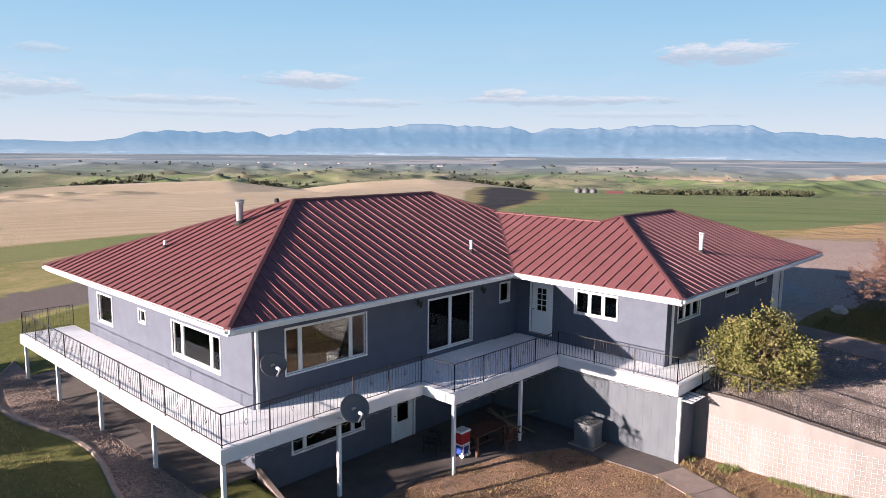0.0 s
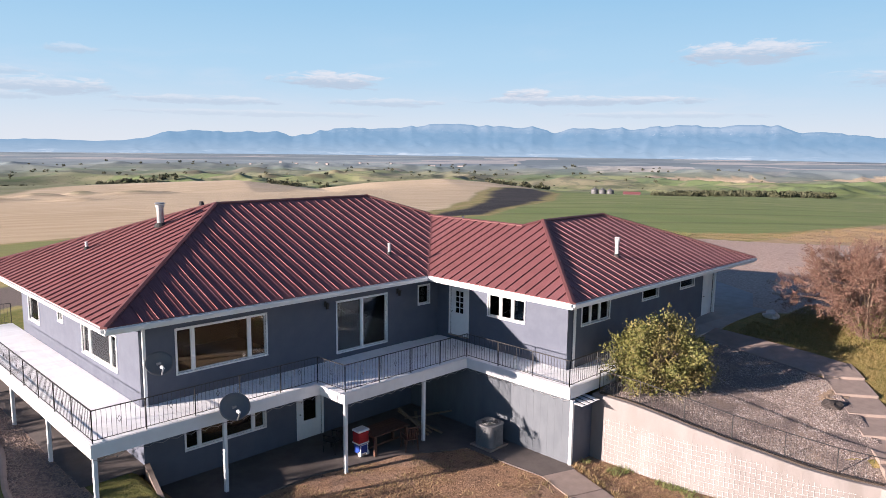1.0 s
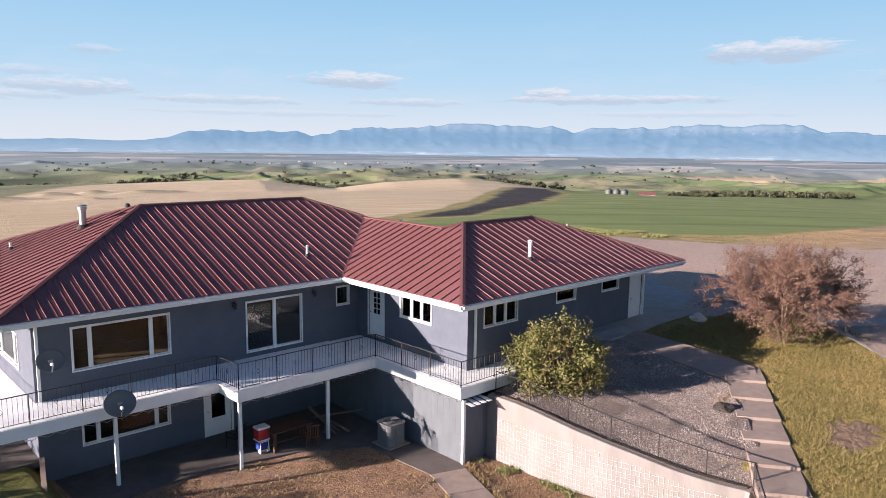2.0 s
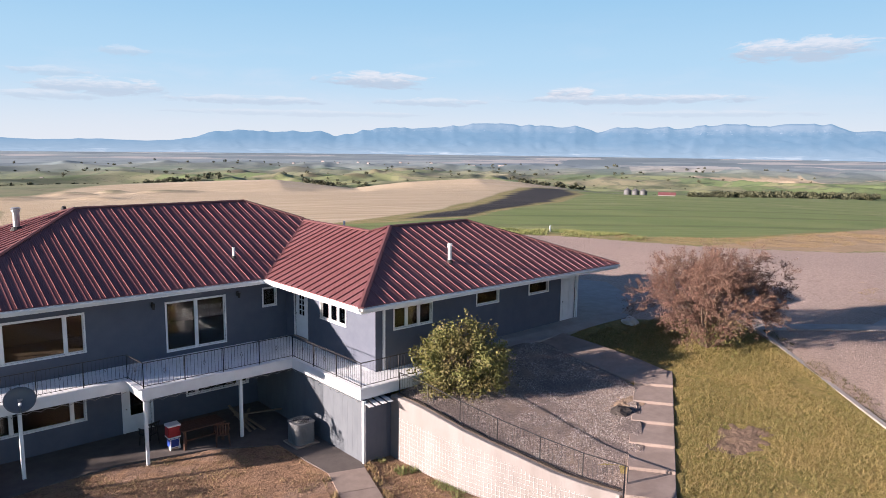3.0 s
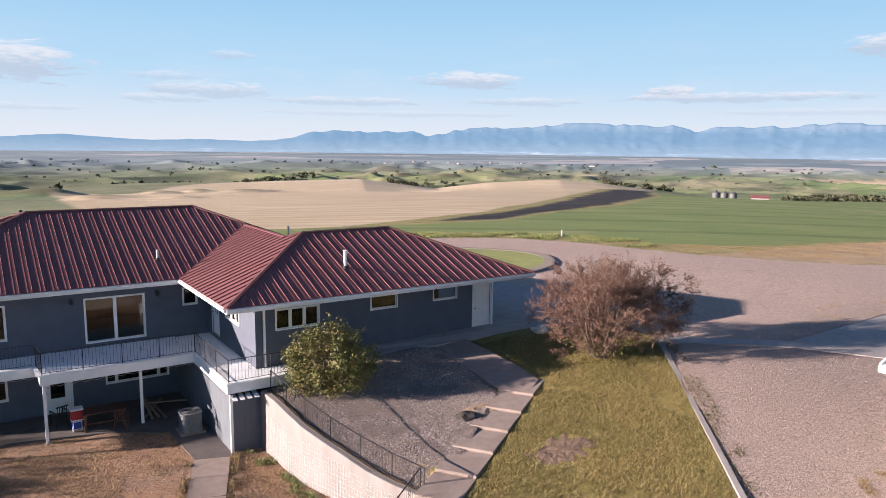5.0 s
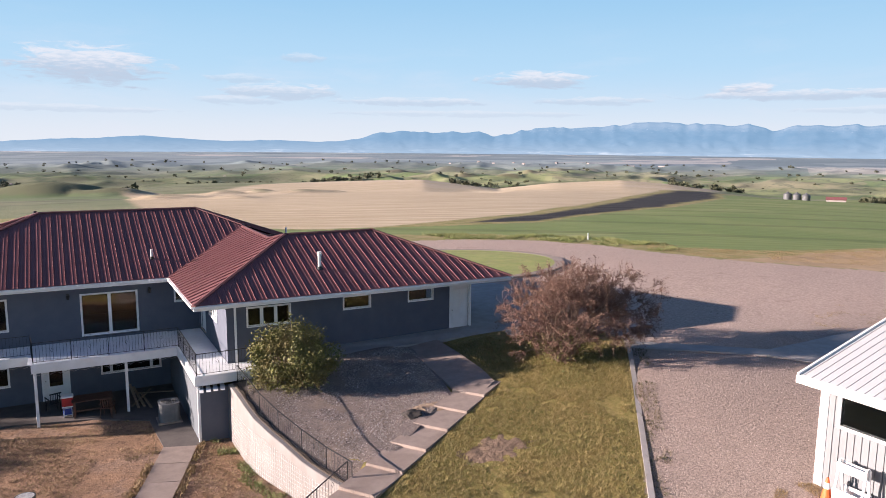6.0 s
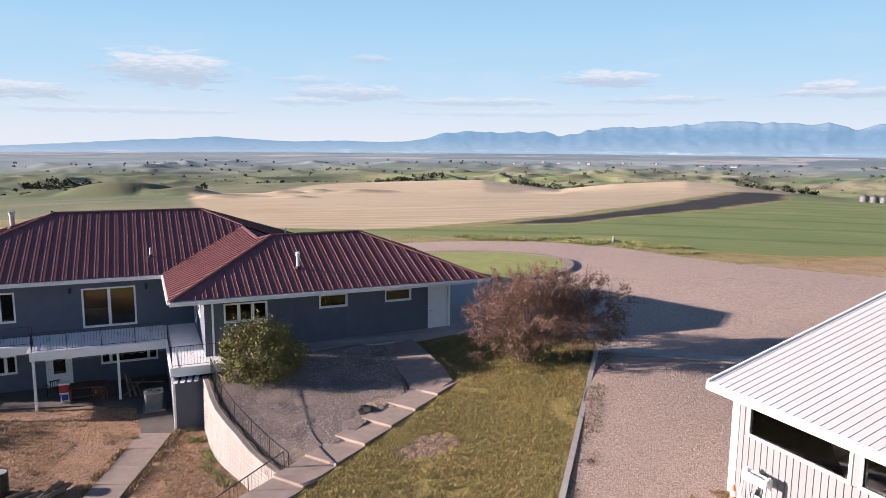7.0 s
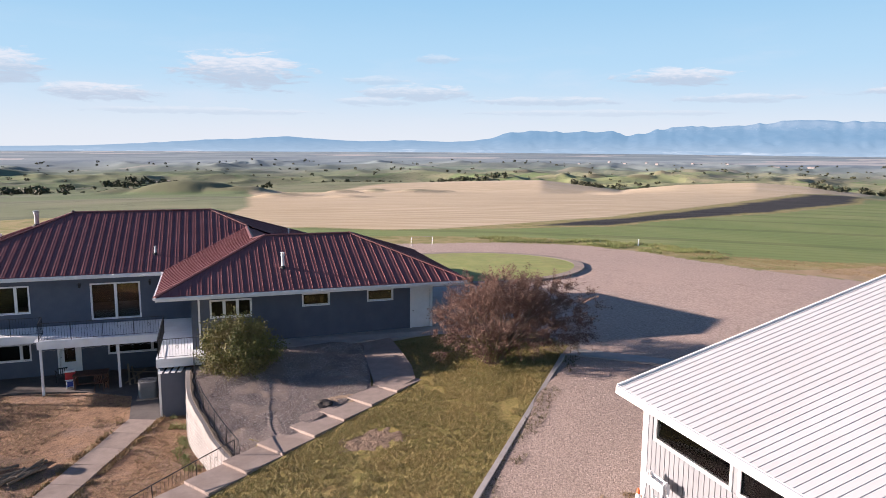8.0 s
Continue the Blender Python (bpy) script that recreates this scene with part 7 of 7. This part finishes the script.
def stones(name, xy, z, size, mat, label):
    n = len(xy)
    s = size * (0.45 + rng.random((n, 1)) ** 2)
    octa = np.array(((1, 0, 0), (-1, 0, 0), (0, 1, 0), (0, -1, 0), (0, 0, 1)), float)
    c = np.stack([xy[:, 0], xy[:, 1], z], 1)
    turn = rng.random(n) * 6.28
    v = np.repeat(octa[None], n, 0) * (0.7 + 0.6 * rng.random((n, 5, 3))) * s[:, None, :]
    x = v[:, :, 0] * np.cos(turn)[:, None] - v[:, :, 1] * np.sin(turn)[:, None]
    y = v[:, :, 0] * np.sin(turn)[:, None] + v[:, :, 1] * np.cos(turn)[:, None]
    v = np.stack([x, y, v[:, :, 2] * 0.75], 2) + c[:, None, :]
    k = np.arange(n)[:, None] * 5
    f = np.concatenate([k + np.array([t]) for t in ((0, 2, 4), (2, 1, 4), (1, 3, 4), (3, 0, 4))])
    me = bpy.data.meshes.new(name)
    me.from_pydata(v.reshape(-1, 3).tolist(), [], f.tolist())
    me.materials.append(mat)
    return tagged(new(name, me), label, "stones", kind="stuff")


p = scatter(140000, 23, 33, 0, 8.95, lambda x, y: (x > wall_x(y) + 0.3) & (x < bed_right(y) + 0.1) & ~((y > 4.2) & (x > 31.0)))
stones("loose_stones", p, garden_z(p[:, 0], p[:, 1]) + 0.02, 0.027, STONE, "loose grey, pink and white stones of the bed")
p = scatter(9000, 7.5, 9.4, 14, 31, lambda x, y: x > 8.2 + 0.35 * np.sin(y * 0.62 + 0.6))
stones("river_stones", p, ground_z(p[:, 0], p[:, 1]) + 0.03, 0.035, material("river_stones", (0.24, 0.18, 0.15), (0.14, 0.105, 0.09), 1.5, 0.9, c=(0.33, 0.27, 0.23), c_scale=7, c_amount=0.7), "river stones beside the slab")
p = scatter(40000, 27, 50, -16, 8, lambda x, y: inside(x, y, DRIVE) & ~((x > 35.6) & (y < -7)))
stones("drive_stones", p, ground_z(p[:, 0], p[:, 1]), 0.018, island_material("drive_stones", ((0.12, 0.092, 0.082), (0.33, 0.255, 0.22), (0.22, 0.17, 0.15), (0.52, 0.42, 0.37))), "loose stones on the gravel drive")


# ---- far things ----
def polar(heading, r):
    return 13 + r * math.cos(radians(heading)), -10 + r * math.sin(radians(heading))


SILO = material("weathered_steel", (0.120, 0.123, 0.126), (0.096, 0.099, 0.102), 0.6, 0.6, 0.2)


def silo_at(x, y, r, tall):
    z = float(ground_z(x, y))
    ob = thing("grain_silo", (x, y, z), "round galvanised grain silo with conical roof", "silo", "grain silos")
    part("body", tubed((x, y, z - 1), (x, y, z + tall), r, n=24), SILO, ob)
    for k in range(1, 6):
        part("hoop", tubed((x, y, z + tall * k / 6 - 0.06), (x, y, z + tall * k / 6 + 0.06), r * 1.02, n=24), SILO, ob)
    part("roof", tubed((x, y, z + tall), (x, y, z + tall + 1.3), r * 1.04, 0.4, n=24), SILO, ob)
    part("hatch", tubed((x, y, z + tall + 1.3), (x, y, z + tall + 1.6), 0.4, n=12), SILO, ob)


cx, cy = polar(33.5, 500)
for k in (-1, 0, 1):
    silo_at(cx + 0.56 * 5.3 * k, cy - 0.83 * 5.3 * k, 2.45, 3.7)


def farm_building(x, y, turn, long, wide, tall, wall_mat, roof_mat, label, group):
    z = float(ground_z(x, y))
    ob = thing("farm_building", (x, y, z), label, "building", group)
    m = Matrix.Translation((x, y, z)) @ Matrix.Rotation(radians(turn), 4, "Z")
    bm = boxed(-long / 2, long / 2, -wide / 2, wide / 2, -2, tall)
    bmesh.ops.transform(bm, matrix=m, verts=bm.verts)
    part("wall", bm, wall_mat, ob)
    bm = bmesh.new()
    o = 0.5
    v = [bm.verts.new(c) for c in ((-long / 2 - o, -wide / 2 - o, tall), (-long / 2 - o, 0, tall + wide * 0.28), (-long / 2 - o, wide / 2 + o, tall), (long / 2 + o, -wide / 2 - o, tall), (long / 2 + o, 0, tall + wide * 0.28), (long / 2 + o, wide / 2 + o, tall))]
    for q in ((0, 1, 4, 3), (1, 2, 5, 4), (0, 3, 5, 2), (0, 2, 1), (3, 4, 5)):
        bm.faces.new([v[i] for i in q])
    bmesh.ops.transform(bm, matrix=m, verts=bm.verts)
    part("roof", bm, roof_mat, ob)


FAR_WALL = material("far_pale_paint", (0.30, 0.26, 0.24), (0.24, 0.21, 0.20), 0.05, 0.8)
x, y = polar(31.1, 560)
farm_building(x, y, -58, 12, 7, 1.7, FAR_WALL, ROOF, "white barn with a red roof beyond the crop", "")
for h, r, long, wide, tall in ((43.9, 2250, 34, 9, 4), (46.2, 2320, 40, 9, 4), (58.2, 2280, 14, 9, 4), (57.0, 2300, 16, 8, 4), (55.4, 2350, 13, 8, 4), (54.6, 2260, 15, 9, 4), (52.0, 2330, 14, 8, 4), (93.5, 1500, 12, 6, 3), (92.6, 1530, 10, 6, 3), (79.0, 1650, 13, 6, 3), (78.2, 1640, 10, 6, 3), (60.5, 2200, 12, 8, 4), (49.5, 2280, 12, 7, 4)):
    x, y = polar(h, r)
    farm_building(x, y, h + 60, long * 0.6, wide * 0.55, tall * 0.6, FAR_WALL, FAR_WALL, "far pale farm building in the valley", "far farm buildings")


def far_scrub():
    spots = []
    for h0, h1, r0, r1, n, size in ((17, 29.5, 500, 700, 430, 2.4), (37.5, 39.5, 640, 700, 16, 3.2), (66, 71.5, 1450, 1560, 60, 5.0), (54.5, 62, 1050, 1250, 50, 4.0), (74, 82, 1250, 1400, 60, 5), (84, 104, 330, 620, 70, 2.6), (92, 97, 1350, 1500, 60, 6),
                                    (100, 106, 420, 520, 45, 3.0), (20, 106, 1500, 2400, 240, 4.0), (20, 100, 900, 1500, 90, 3.0), (57.6, 60.0, 600, 660, 26, 2.6), (40.3, 42.6, 560, 650, 22, 2.4)):
        for k in range(n):
            h, r = rng.uniform(h0, h1), rng.uniform(r0, r1)
            x, y = polar(h, r)
            s = size * (0.5 + rng.random())
            spots.append((x, y, float(ground_z(x, y)), s))
    c = []
    for x, y, z, s in spots:
        k = 34
        d = rng.normal(size=(k, 3))
        d /= np.linalg.norm(d, axis=1)[:, None]
        c.append(np.array((x, y, z + 0.6 * s)) + d * np.array((0.9 * s, 0.9 * s, 0.62 * s)) * rng.random((k, 1)) ** 0.4)
    sizes = np.repeat(np.array([s[3] for s in spots]), 34)
    global_size = sizes * 0.34
    me = leaf_mesh("scrub", np.vstack(c), global_size, LEAF_C)
    tagged(new("far_scrub", me), "dark scrub and tree clumps scattered over the far hills", "scrub", kind="stuff")


far_scrub()
